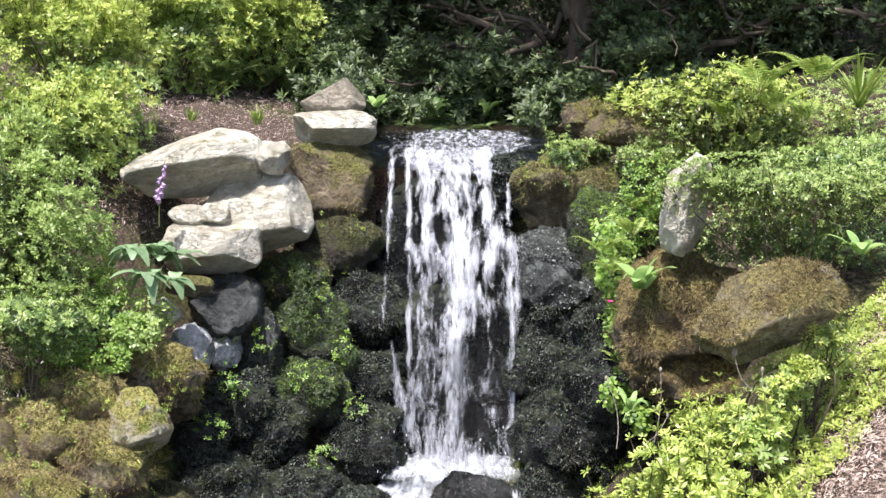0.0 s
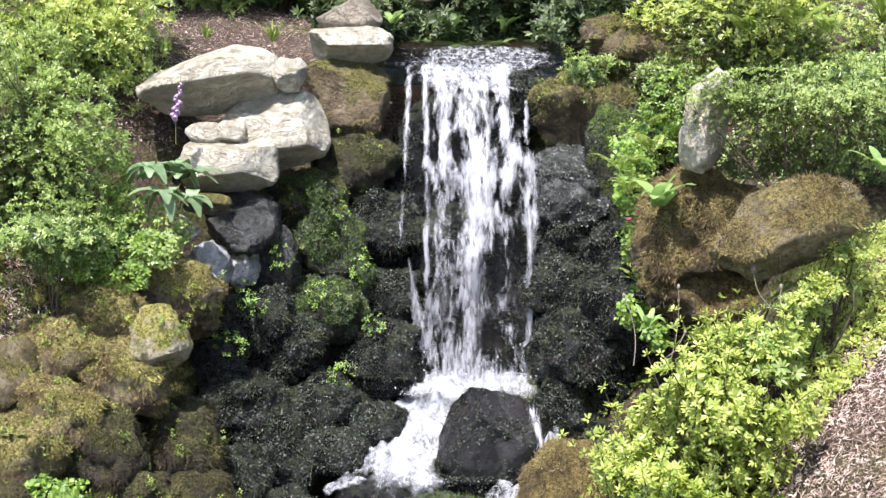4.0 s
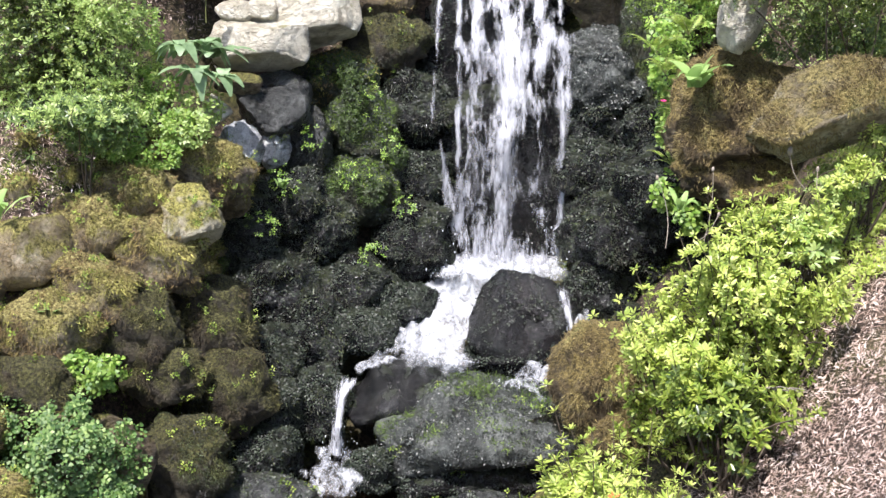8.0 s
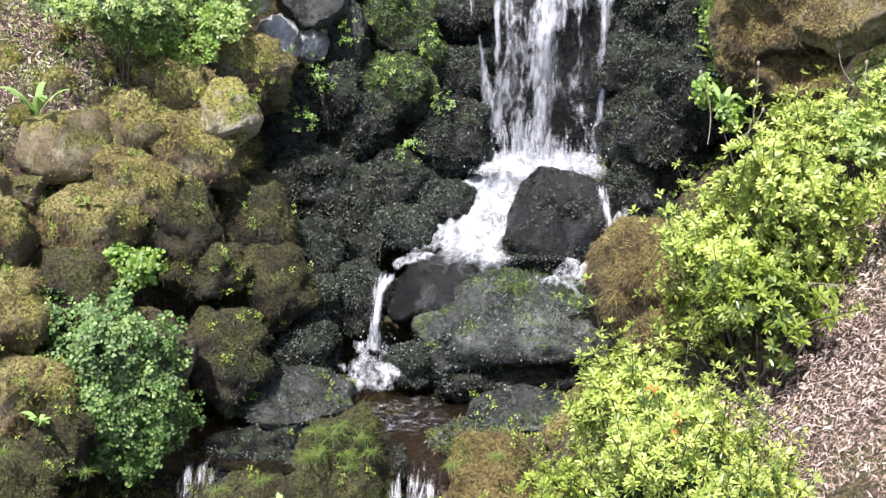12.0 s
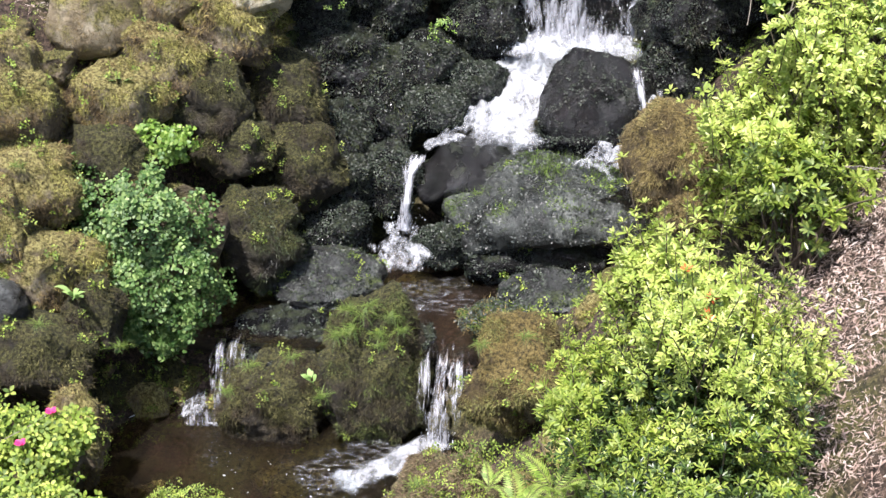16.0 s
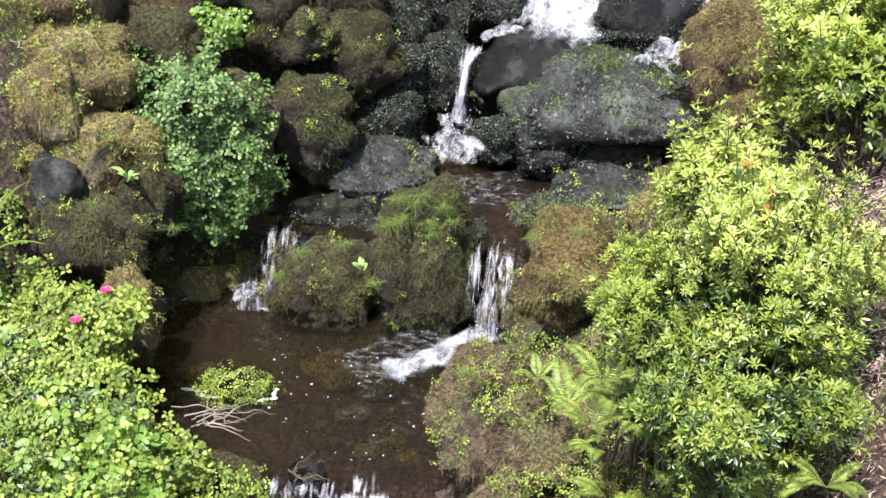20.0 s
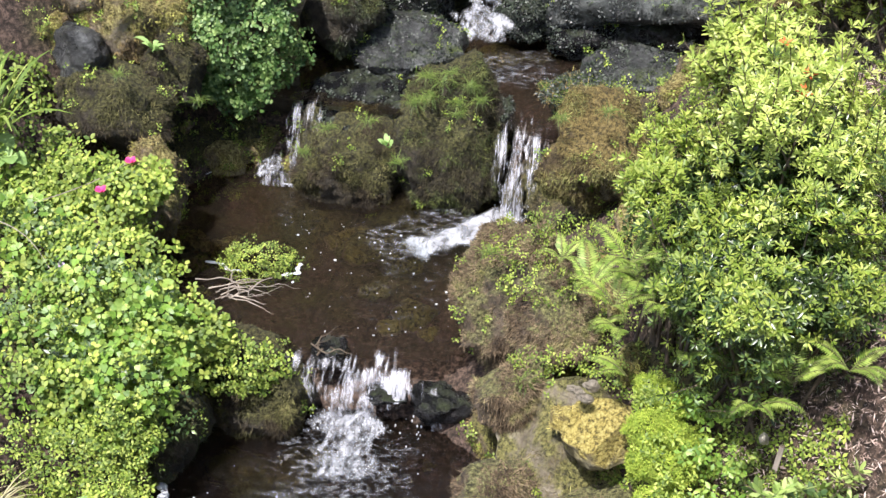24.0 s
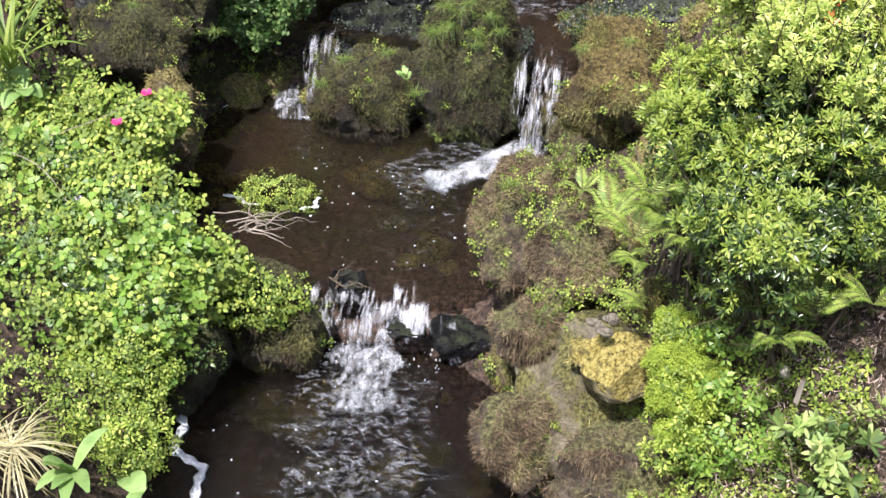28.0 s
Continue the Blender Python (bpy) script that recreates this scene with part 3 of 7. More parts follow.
def boulder(name, at, size, mat, seed, label, category="boulder", turn=(0, 0, 0), cuts=5, rough=0.12, fuzz=0, fibre=None, sub=4, group="", weeds=0, box=0.82, cut=(0.5, 0.8), wet=0, crisp=False, planes=(), capped=False):
    """A worn stone: a ball cut by planes, then weathered; fuzz adds moss fibres on it."""
    rng = np.random.default_rng(seed)
    v, f = BALL[sub]
    v = v.copy()
    v = np.sign(v) * np.abs(v) ** box
    for _ in range(cuts):
        n = unit(rng.normal(0, 1, 3))
        h = rng.uniform(*cut)
        v -= np.maximum(v @ n - h, 0)[:, None] * n * (1.0 if crisp else 0.92)
    for nx, ny, nz, h in planes:
        n = unit(np.array((nx, ny, nz), float))
        v -= np.maximum(v @ n - h, 0)[:, None] * n
    if crisp:
        v = (v - (v.max(0) + v.min(0)) / 2) / ((v.max(0) - v.min(0)) / 2)
    off = rng.uniform(-50, 50, 3)
    d = np.array([noise.hetero_terrain(Vector(p * 2.1 + off), 1.0, 2.0, 4, 0.5) * rough * 0.12 + noise.fractal(Vector(p * 1.3 + off), 1.0, 2.0, 2) * rough * 1.6 + noise.fractal(Vector(p * 4.0 + off), 0.7, 2.2, 5) * rough * 0.8 for p in v])
    v += unit(v) * d[:, None]
    half = np.asarray(size) / 2
    v = v * half
    m3 = np.array(Euler([radians(a) for a in turn]).to_matrix())
    v = v @ m3.T
    ob = fast(name, v + np.asarray(at), f, mat, label=label, at=at)
    tagged(ob, category=category, group=group)
    near = 0.75 if at[1] < 4.4 else 0.75 if at[1] < 6.6 else 0.9
    fuzz = int(fuzz * 2.1 / near)
    if fuzz:
        tri = v[f]
        cr = np.cross(tri[:, 1] - tri[:, 0], tri[:, 2] - tri[:, 0])
        area = np.linalg.norm(cr, axis=1)
        nrm = cr / np.maximum(area, 1e-12)[:, None]
        w = area * np.clip(nrm[:, 2] + 0.75, 0.03, 1.4) * np.clip(0.6 - nrm[:, 1], 0.05, 1.5)
        patch = np.array([noise.noise(Vector(p * 5 + off)) for p in tri.mean(1)])
        w = w * np.clip(0.42 + patch * 2.2, 0.06, 1)
        if capped:
            w = w * np.clip(nrm[:, 2] - 0.6, 0, 1)
        pick = rng.choice(len(f), fuzz, p=w / w.sum())
        bary = rng.dirichlet((1, 1, 1), fuzz)
        base = (tri[pick] * bary[..., None]).sum(1)
        n = nrm[pick]
        down = n * rng.uniform(0.3, 1.2, (fuzz, 1)) + np.array([0, 0, -0.55]) + rng.normal(0, 0.5, (fuzz, 3))
        ln = rng.uniform(0.01, 0.036, fuzz) * rng.choice((1, 1, 1.8), fuzz) * near * (0.9 if at[1] < 6.6 else 1.0)
        fv, ff = laid(BLADE, base - unit(n) * 0.003, down, n + rng.normal(0, 0.4, (fuzz, 3)), ln, rng.uniform(0.003, 0.008, fuzz) * near)
        fast("moss", fv, ff, fibre or MOSSFIBRE, ob, "shaggy moss", "stuff", smooth=False)
    if weeds:
        face = v[f]
        cr = unit(np.cross(face[:, 1] - face[:, 0], face[:, 2] - face[:, 0]))
        seen = np.where((cr[:, 1] < 0.2) & (cr[:, 2] > -0.3))[0]
        root = face[rng.choice(seen, max(1, weeds // 9))].mean(1)
        spot = root[rng.integers(0, len(root), weeds)] + rng.normal(0, 0.022, (weeds, 3))
        wv, wf = whorls(rng, spot, rng.normal(0, 0.4, (weeds, 3)) + (0, -0.6, 0.6), 4, 0.016, 0.011, 0.3)
        fast("small_weed", wv, wf, CLOVER, ob, "tiny green weeds", "stuff")
    if wet:
        face = v[f]
        cr = unit(np.cross(face[:, 1] - face[:, 0], face[:, 2] - face[:, 0]))
        seen = np.where((cr[:, 1] < 0.3) & (cr[:, 2] > -0.5))[0]
        pick = rng.choice(seen, wet)
        wv, wf = whorls(rng, (face[pick] * rng.dirichlet((1, 1, 1), wet)[..., None]).sum(1), cr[pick] + rng.normal(0, 0.28, (wet, 3)) + (0, -0.1, 0.2), 3, 0.0165, 0.011, 0.25)
        fast("liverwort", wv, wf, GLINTWORT if mat is FLAT else LIVERWORT, ob, "wet liverwort leaves, paler where they stand for highlights", "stuff")
    return ob


def inside(poly, xy):
    """Which of the places lie in the outline."""
    p = np.asarray(poly)
    a, b = p, np.roll(p, -1, 0)
    hit = ((a[None, :, 1] > xy[:, None, 1]) != (b[None, :, 1] > xy[:, None, 1])) & (
        xy[:, None, 0] < (b - a)[None, :, 0] * (xy[:, None, 1] - a[None, :, 1]) / ((b - a)[None, :, 1] + 1e-12) + a[None, :, 0])
    return hit.sum(1) % 2 == 1


def stone(front, w, h, mat, seed, label, **kw):
    """A stone whose front is at that place, w wide and h high."""
    deep = kw.pop("deep", 0.5 * (w + h))
    if mat in (MOSSY, GREEN, BLACK, DAMPSHADE):
        kw.setdefault("rough", 0.16)
        kw.setdefault("cuts", 6)
        kw.setdefault("box", 0.84)
        kw.setdefault("cut", (0.7, 0.95))
        kw.setdefault("weeds", 120 if mat is MOSSY else 70 if mat is DAMPSHADE else 0 if mat is BLACK else 18)
        if mat in (BLACK, GREEN) and kw.get("group"):
            kw.setdefault("wet", 1100)
        if kw.get("group"):
            grow = 1.0 if mat is BLACK else 1.13
            w, h = w * grow, h * grow
    if mat is DAMPSHADE:
        kw.setdefault("fibre", DAMPSHADEFIBRE)
    if mat is GOLD:
        kw.setdefault("fibre", GOLDFIBRE)
    if mat is EARTH:
        kw.setdefault("fibre", EARTHFIBRE)
    if kw.get("planes"):
        kw.update(crisp=True, sub=5)
    elif mat in (DRY, BROWN):
        kw["cuts"] = 13
        kw["crisp"] = True
        kw.setdefault("box", 0.72)
        kw.setdefault("cut", (0.52, 0.86))
    at = (front[0], front[1] + deep * 0.25, front[2] - deep * 0.06)
    return boulder(kw.pop("name", "boulder"), at, (w * 1.08, deep, h * 1.08), mat, seed, label, **kw)


# dry stones at the top of the bank beside the lip
PALE = "pale dry grey stone with a worn top, set in the bank"
G1 = "dry stones beside the lip"
stone((-1.658, 8.063, 3.952), 0.87, 0.42, DRY, 1, "long pale grey stone lying on wood-chip mulch", turn=(0, -4, 8), cuts=5, cut=(0.85, 1.1), box=0.86, rough=0.035, group=G1, planes=((-0.5, -0.1, 0.86, 0.52), (0.25, -0.3, 0.92, 0.8), (0, -0.72, -0.69, 0.5), (-0.2, -0.95, 0.25, 0.78)))
stone((-1.113, 8.057, 3.986), 0.2, 0.22, DRY, 2, PALE, turn=(0, 30, 20), cuts=7, cut=(0.7, 1.0), rough=0.04, group=G1, planes=((-0.4, -0.5, 0.77, 0.6), (0.7, -0.5, 0.2, 0.6)))
stone((-0.8, 8.963, 4.36), 0.44, 0.27, GREYBROWN, 3, "pointed grey-brown stone on top of a pile", cuts=4, cut=(0.85, 1.1), rough=0.03, group=G1, planes=((-0.62, -0.05, 0.78, 0.42), (0.86, -0.15, 0.5, 0.62), (0.05, -0.9, 0.4, 0.7)))
stone((-0.775, 8.76, 4.15), 0.56, 0.26, DRY, 214, PALE, cuts=5, cut=(0.85, 1.1), box=0.75, rough=0.04, group=G1, planes=((-0.1, -0.25, 0.96, 0.75), (0.1, -0.7, -0.7, 0.55), (-0.85, -0.4, -0.2, 0.75), (0.1, -0.9, 0.4, 0.75)))
stone((-0.816, 8.627, 3.732), 0.61, 0.66, BROWN, 5, "big brown stone block under the pale stones", cuts=5, cut=(0.8, 1.05), box=0.7, rough=0.06, fuzz=900, group=G1, planes=((-0.1, -0.97, 0.2, 0.72), (0.3, -0.3, 0.9, 0.78), (-0.75, -0.6, -0.2, 0.72)))
stone((-1.247, 8.05, 3.601), 0.683, 0.501, DRY, 6, "angular pale stone leaning on the bank", turn=(0, -6, 0), cuts=5, cut=(0.88, 1.1), box=0.72, rough=0.045, group=G1, planes=((-0.12, -0.5, 0.86, 0.72), (0.1, -0.93, 0.3, 0.72), (0.9, -0.3, 0.2, 0.8), (0.1, -0.5, -0.86, 0.62)))
stone((-1.483, 7.787, 3.42), 0.58, 0.33, DRY, 7, "flat-topped pale stone with a brown edge", cuts=5, cut=(0.85, 1.1), box=0.72, rough=0.04, group=G1, planes=((0.06, -0.15, 0.98, 0.62), (-0.15, -0.95, 0.25, 0.7), (0.1, -0.6, -0.79, 0.62), (0.8, -0.6, 0.1, 0.75)))
stone((-1.646, 7.900, 3.615), 0.228, 0.132, DRY, 8, PALE, cuts=6, cut=(0.8, 1.05), rough=0.05, group=G1, planes=((-0.3, -0.4, 0.85, 0.7), (0.2, -0.9, 0.3, 0.75)))
stone((-1.478, 7.900, 3.622), 0.185, 0.131, DRY, 9, PALE, cuts=6, cut=(0.8, 1.05), rough=0.05, group=G1, planes=((0.2, -0.4, 0.85, 0.7), (0.2, -0.9, 0.3, 0.75)))
stone((-1.402, 7.742, 3.03), 0.42, 0.4, WETGREY, 10, "damp dark grey block in the wall", cuts=7, cut=(0.75, 1.05), box=0.62, rough=0.08, group=G1, planes=((0.1, -0.95, 0.2, 0.7), (-0.2, -0.3, 0.92, 0.75)))
stone((-1.549, 7.26, 2.86), 0.27, 0.33, SHINE, 11, "wet grey stone with its shine painted pale", cuts=9, cut=(0.7, 1.0), rough=0.09, weeds=30, group=G1, planes=((0.25, -0.7, 0.66, 0.5), (-0.6, -0.7, 0.3, 0.6)))
stone((-1.409, 7.69, 2.806), 0.22, 0.3, SHINE, 12, "wet grey stone with its shine painted pale", cuts=9, cut=(0.7, 1.0), rough=0.09, weeds=30, group=G1, planes=((-0.3, -0.8, 0.5, 0.5), (0.7, -0.5, 0.4, 0.6)))
stone((-1.702, 7.474, 3.059), 0.164, 0.193, DRY, 13, PALE, cuts=6, rough=0.07, group=G1)
stone((-1.601, 7.676, 3.191), 0.289, 0.130, BROWN, 113, "thin brown stone between others", cuts=6, rough=0.07, group=G1)

# wet rocks of the wall left of the fall
G2 = "wet rocks of the fall wall"
WETL = "black wet rock with dark moss beside the waterfall"
MOSSL = "wet rock covered in dark green moss"
stone((-0.71, 8.438, 3.318), 0.506, 0.389, DAMPSHADE, 20, "brown mossy rock under the stone pile", fuzz=1200, fibre=DARKFIBRE, group=G2)
stone((-1.045, 8.219, 3.118), 0.500, 0.308, GREEN, 21, MOSSL, fuzz=1000, fibre=MOSSFIBRE, group=G2)
stone((-0.555, 8.284, 2.931), 0.500, 0.442, BLACK, 22, WETL, fuzz=800, fibre=DARKFIBRE, group=G2)
stone((-0.901, 8.074, 2.798), 0.456, 0.456, GREEN, 23, MOSSL, fuzz=1200, fibre=DARKFIBRE, group=G2)
stone((-0.875, 7.893, 2.458), 0.469, 0.413, GREEN, 24, MOSSL, fuzz=1200, fibre=DARKFIBRE, group=G2)
stone((-0.471, 8.085, 2.467), 0.418, 0.380, BLACK, 25, WETL, fuzz=500, fibre=DARKFIBRE, group=G2)
stone((-0.478, 7.841, 2.148), 0.526, 0.413, BLACK, 26, WETL, fuzz=500, fibre=DARKFIBRE, group=G2)
stone((-1.211, 7.871, 2.766), 0.445, 0.482, WETGREY, 27, WETL, fuzz=700, fibre=DARKFIBRE, group=G2)
stone((-1.306, 7.623, 2.454), 0.440, 0.440, BLACK, 28, WETL, fuzz=700, fibre=DARKFIBRE, group=G2)
stone((-1.099, 7.654, 2.26), 0.403, 0.440, BLACK, 29, WETL, fuzz=700, fibre=DARKFIBRE, group=G2)
stone((-1.382, 7.335, 1.931), 0.506, 0.470, BLACK, 30, WETL, fuzz=800, fibre=DARKFIBRE, group=G2)
stone((-0.907, 7.55, 1.882), 0.586, 0.403, BLACK, 31, WETL, fuzz=900, fibre=DARKFIBRE, group=G2)
stone((-0.503, 7.86, 2.079), 0.526, 0.451, BLACK, 32, WETL, fuzz=400, fibre=DARKFIBRE, group=G2)
stone((-1.093, 7.121, 1.657), 0.423, 0.529, BLACK, 33, WETL, fuzz=500, fibre=DARKFIBRE, group=G2)
stone((-0.799, 7.178, 1.706), 0.423, 0.264, BLACK, 34, "smooth dark wet rock at the water", rough=0.06, group=G2)
stone((-0.553, 7.445, 1.789), 0.362, 0.289, BLACK, 35, WETL, group=G2)
stone((-1.569, 7.462, 2.281), 0.398, 0.398, BLACK, 36, WETL, fuzz=500, fibre=DARKFIBRE, group=G2)
stone((-1.195, 7.71, 2.175), 0.445, 0.408, BLACK, 37, WETL, fuzz=600, fibre=DARKFIBRE, group=G2)
stone((-0.428, 8.261, 2.385), 0.428, 0.467, BLACK, 38, WETL, group=G2)
stone((-0.497, 8.513, 2.848), 0.433, 0.670, BLACK, 39, WETL, group=G2)
stone((-1.312, 6.861, 1.646), 0.343, 0.378, BLACK, 40, WETL, fuzz=400, fibre=DARKFIBRE, group=G2)
stone((-1.262, 6.61, 1.429), 0.368, 0.301, BLACK, 41, WETL, fuzz=300, fibre=DARKFIBRE, group=G2)
stone((-1.032, 6.75, 1.406), 0.339, 0.441, BLACK, 42, WETL, fuzz=300, fibre=DARKFIBRE, group=G2)
# rocks behind and right of the fall
stone((0.064, 8.648, 3.167), 1.076, 1.116, BLACK, 50, "black wet rock face behind the falling water", rough=0.09, deep=0.5, group=G2)
stone((0.062, 8.277, 2.359), 1.051, 1.246, BLACK, 51, "black wet rock face behind the falling water", rough=0.09, deep=0.6, group=G2)
stone((0.761, 8.169, 3.2), 0.56, 0.54, FLAT, 52, "black wet ledge rock with glistening top", cuts=4, box=0.8, cut=(0.8, 1.05), rough=0.1, wet=1700, group=G2, planes=((-0.05, -0.35, 0.93, 0.7), (0, -0.98, 0.1, 0.75)))
stone((0.86, 8.45, 3.7), 0.64, 0.56, BROWN, 53, "brown mossy rock hung with dry roots at the lip", fuzz=3500, fibre=BRONZEFIBRE, cuts=5, cut=(0.8, 1.05), rough=0.12, weeds=160, group=G2, planes=((0, -0.25, 0.97, 0.75), (-0.2, -0.9, -0.35, 0.7)))
stone((0.483, 8.706, 3.765), 0.398, 0.438, BLACK, 54, WETL, group=G2)
stone((0.722, 8.106, 2.868), 0.456, 0.380, BLACK, 55, WETL, fuzz=400, fibre=DARKFIBRE, group=G2)
stone((1.026, 7.961, 2.822), 0.413, 0.413, BLACK, 56, WETL, fuzz=400, fibre=DARKFIBRE, group=G2)
stone((0.674, 7.948, 2.597), 0.451, 0.413, BLACK, 57, WETL, fuzz=500, fibre=DARKFIBRE, group=G2)
stone((0.908, 7.695, 2.509), 0.513, 0.440, BLACK, 58, WETL, fuzz=600, fibre=DARKFIBRE, group=G2)
stone((0.698, 7.745, 2.234), 0.445, 0.482, BLACK, 59, WETL, fuzz=500, fibre=DARKFIBRE, group=G2)
stone((0.848, 7.474, 2.303), 0.607, 0.500, BLACK, 60, WETL, fuzz=900, fibre=DARKFIBRE, group=G2)
stone((0.686, 7.466, 1.892), 0.470, 0.470, BLACK, 61, WETL, fuzz=400, fibre=DARKFIBRE, group=G2)
stone((1.09, 7.321, 2.634), 0.592, 0.592, BLACK, 62, WETL, fuzz=500, fibre=DARKFIBRE, group=G2)
stone((1.096, 8.142, 3.321), 0.418, 0.760, GREEN, 63, MOSSL, fuzz=800, fibre=DARKFIBRE, group=G2)

# rocks in and round the upper pools
stone((0.215, 7.06, 1.83), 0.65, 0.6, SLICK, 70, "black wet boulder standing in the foot of the fall", cuts=6, rough=0.08, cut=(0.82, 1.05), deep=0.4, wet=420, box=0.72, planes=((0.42, -0.35, 0.84, 0.58), (-0.8, -0.25, 0.5, 0.72), (-0.1, -0.97, 0.2, 0.7), (0.85, -0.3, 0.35, 0.75)))
stone((0.216, 7.075, 1.619), 0.661, 0.244, BLACK, 71, WETL, cuts=5, group=G2)
stone((-0.43, 6.8, 1.39), 0.82, 0.46, SLICK, 72, "dark smooth wet boulder under the foam", cuts=4, cut=(0.85, 1.05), rough=0.07, box=0.95, planes=((0.05, -0.3, 0.95, 0.72), (0, -0.8, -0.6, 0.7)))
stone((-0.04, 6.45, 1.28), 1.08, 0.7, FLAT, 373, "big domed grey boulder with bright green moss on top", cuts=6, cut=(0.85, 1.05), rough=0.09, fuzz=2600, fibre=GREENFIBRE, box=1.0, weeds=60, wet=1500, capped=True, deep=0.8, planes=((0.04, -0.2, 0.98, 0.86), (-0.62, -0.2, 0.76, 0.8), (0.1, -0.62, -0.78, 0.5)))
# black stone added where the boulder's underside lies in shade
stone((-0.138, 6.432, 1.12), 0.956, 0.297, BLACK, 74, "black stone foot for the shade under the flat boulder", group=G2)
stone((-0.695, 6.415, 1.151), 0.297, 0.231, BLACK, 75, WETL, group=G2)
stone((-1.275, 6.0, 1.1), 0.58, 0.28, WETGREY, 76, "flat wet grey stone at the pool edge", rough=0.1, cuts=4, cut=(0.8, 1.05), fuzz=250, fibre=GREENFIBRE, capped=True, wet=450, weeds=70, planes=((0.15, -0.72, 0.68, 0.5), (-0.2, -0.1, 0.97, 0.75)))
stone((-0.02, 5.85, 1.16), 0.5, 0.2, WETGREY, 77, "flat wet grey stone in the shallow pool", rough=0.1, cuts=4, cut=(0.8, 1.05), fuzz=120, fibre=GREENFIBRE, capped=True, wet=350, weeds=120, planes=((0, -0.6, 0.8, 0.5),))
stone((0.542, 5.579, 2.087), 0.453, 0.550, GOLD, 78, "rounded boulder covered in golden brown moss", fuzz=5000, cuts=2, box=1.0, cut=(0.8, 0.95), rough=0.1)
stone((0.678, 5.363, 1.871), 0.351, 0.243, GOLD, 79, "low mossy stone beside the shrub", fuzz=1500, cuts=3, box=1.0)
# big stones on the right bank
stone((1.335, 6.542, 3.2), 0.7, 0.72, GOLD, 180, "big boulder hung with shaggy golden brown moss", fuzz=8000, cuts=5, cut=(0.85, 1.05), rough=0.09, box=0.8, planes=((0.1, -0.25, 0.96, 0.75), (-0.2, -0.97, 0.1, 0.75), (0.2, -0.6, -0.77, 0.68), (-0.85, -0.2, 0.45, 0.78)))
stone((1.423, 6.509, 2.91), 0.744, 0.327, GOLD, 81, "low shaded mossy stone under the big boulder", fuzz=2500, cuts=5)
stone((1.49, 5.459, 3.44), 0.66, 0.34, GOLDSLAB, 187, "tilted flat slab with golden moss and a bare grey tip", fuzz=6000, fibre=GOLDFIBRE, turn=(8, -24, -8), cuts=4, cut=(0.85, 1.05), rough=0.05, deep=0.42, box=0.75, planes=((-0.1, -0.45, 0.89, 0.6), (0, -0.75, -0.66, 0.68), (-0.85, -0.3, -0.3, 0.85)))
stone((1.285, 6.42, 3.85), 0.2, 0.5, DRY, 88, "upright pale stone among low shrubs", turn=(0, 10, 0), cuts=6, cut=(0.85, 1.05), rough=0.06, fuzz=120, box=0.62, planes=((-0.6, -0.3, 0.74, 0.72), (0.5, -0.85, 0.15, 0.72), (-0.75, -0.6, 0.1, 0.8)))
stone((1.302, 8.494, 4.163), 0.645, 0.302, BROWN, 84, "flat mossy brown rock by the lip", fuzz=900, cuts=6)
stone((1.042, 8.935, 4.214), 0.379, 0.253, BROWN, 85, "flat mossy brown rock by the lip", fuzz=500, cuts=6)

# mossy wall of the left bank
G3 = "mossy stones of the left bank"
ML = "bank stone with shaggy brown-green moss"
stone((-2.487, 6.234, 2.533), 0.529, 0.417, TAN, 90, "broad brown stone with a bare flat face", turn=(0, -6, 0), cuts=7, rough=0.06, fuzz=500, group=G3)
stone((-2.19, 6.467, 2.579), 0.353, 0.305, MOSSY, 91, ML, fuzz=1600, group=G3)
stone((-2.017, 6.666, 2.705), 0.358, 0.276, MOSSY, 92, ML, fuzz=1800, group=G3)
stone((-1.657, 6.5, 2.65), 0.29, 0.33, LICHEN, 93, "pale stone with yellow-green moss patches", cuts=9, cut=(0.68, 1.0), box=0.7, rough=0.08, fuzz=350, weeds=60, group=G3, planes=((-0.2, -0.45, 0.87, 0.65), (0.3, -0.9, 0.3, 0.7)))
stone((-1.884, 6.508, 2.397), 0.497, 0.417, MOSSY, 94, ML, fuzz=3000, group=G3)
stone((-1.783, 7.122, 2.779), 0.550, 0.378, MOSSY, 95, ML, fuzz=2000, group=G3)
stone((-2.02, 7.069, 2.824), 0.275, 0.275, BROWN, 96, "small brown stone in the bank", fuzz=400, group=G3)
stone((-1.677, 7.218, 2.635), 0.313, 0.383, MOSSY, 97, ML, fuzz=900, group=G3)
stone((-2.195, 6.206, 2.285), 0.474, 0.332, MOSSY, 98, ML, fuzz=2600, group=G3)
stone((-1.923, 6.22, 2.079), 0.395, 0.379, DAMPSHADE, 99, ML, fuzz=2200, group=G3)
stone((-2.385, 5.978, 2.165), 0.467, 0.343, MOSSY, 100, ML, fuzz=2600, group=G3)
stone((-1.604, 6.587, 1.945), 0.379, 0.528, DAMPSHADE, 101, ML, fuzz=2600, group=G3)
stone((-1.799, 6.209, 1.822), 0.379, 0.300, DAMPSHADE, 102, ML, fuzz=1800, group=G3)
stone((-1.47, 6.38, 1.634), 0.358, 0.423, DAMPSHADE, 103, ML, fuzz=1800, group=G3)
stone((-1.637, 6.021, 1.442), 0.379, 0.348, DAMPSHADE, 104, ML, fuzz=1600, fibre=DARKFIBRE, group=G3)
stone((-2.363, 5.759, 1.893), 0.399, 0.353, DAMPSHADE, 105, ML, fuzz=2000, group=G3)
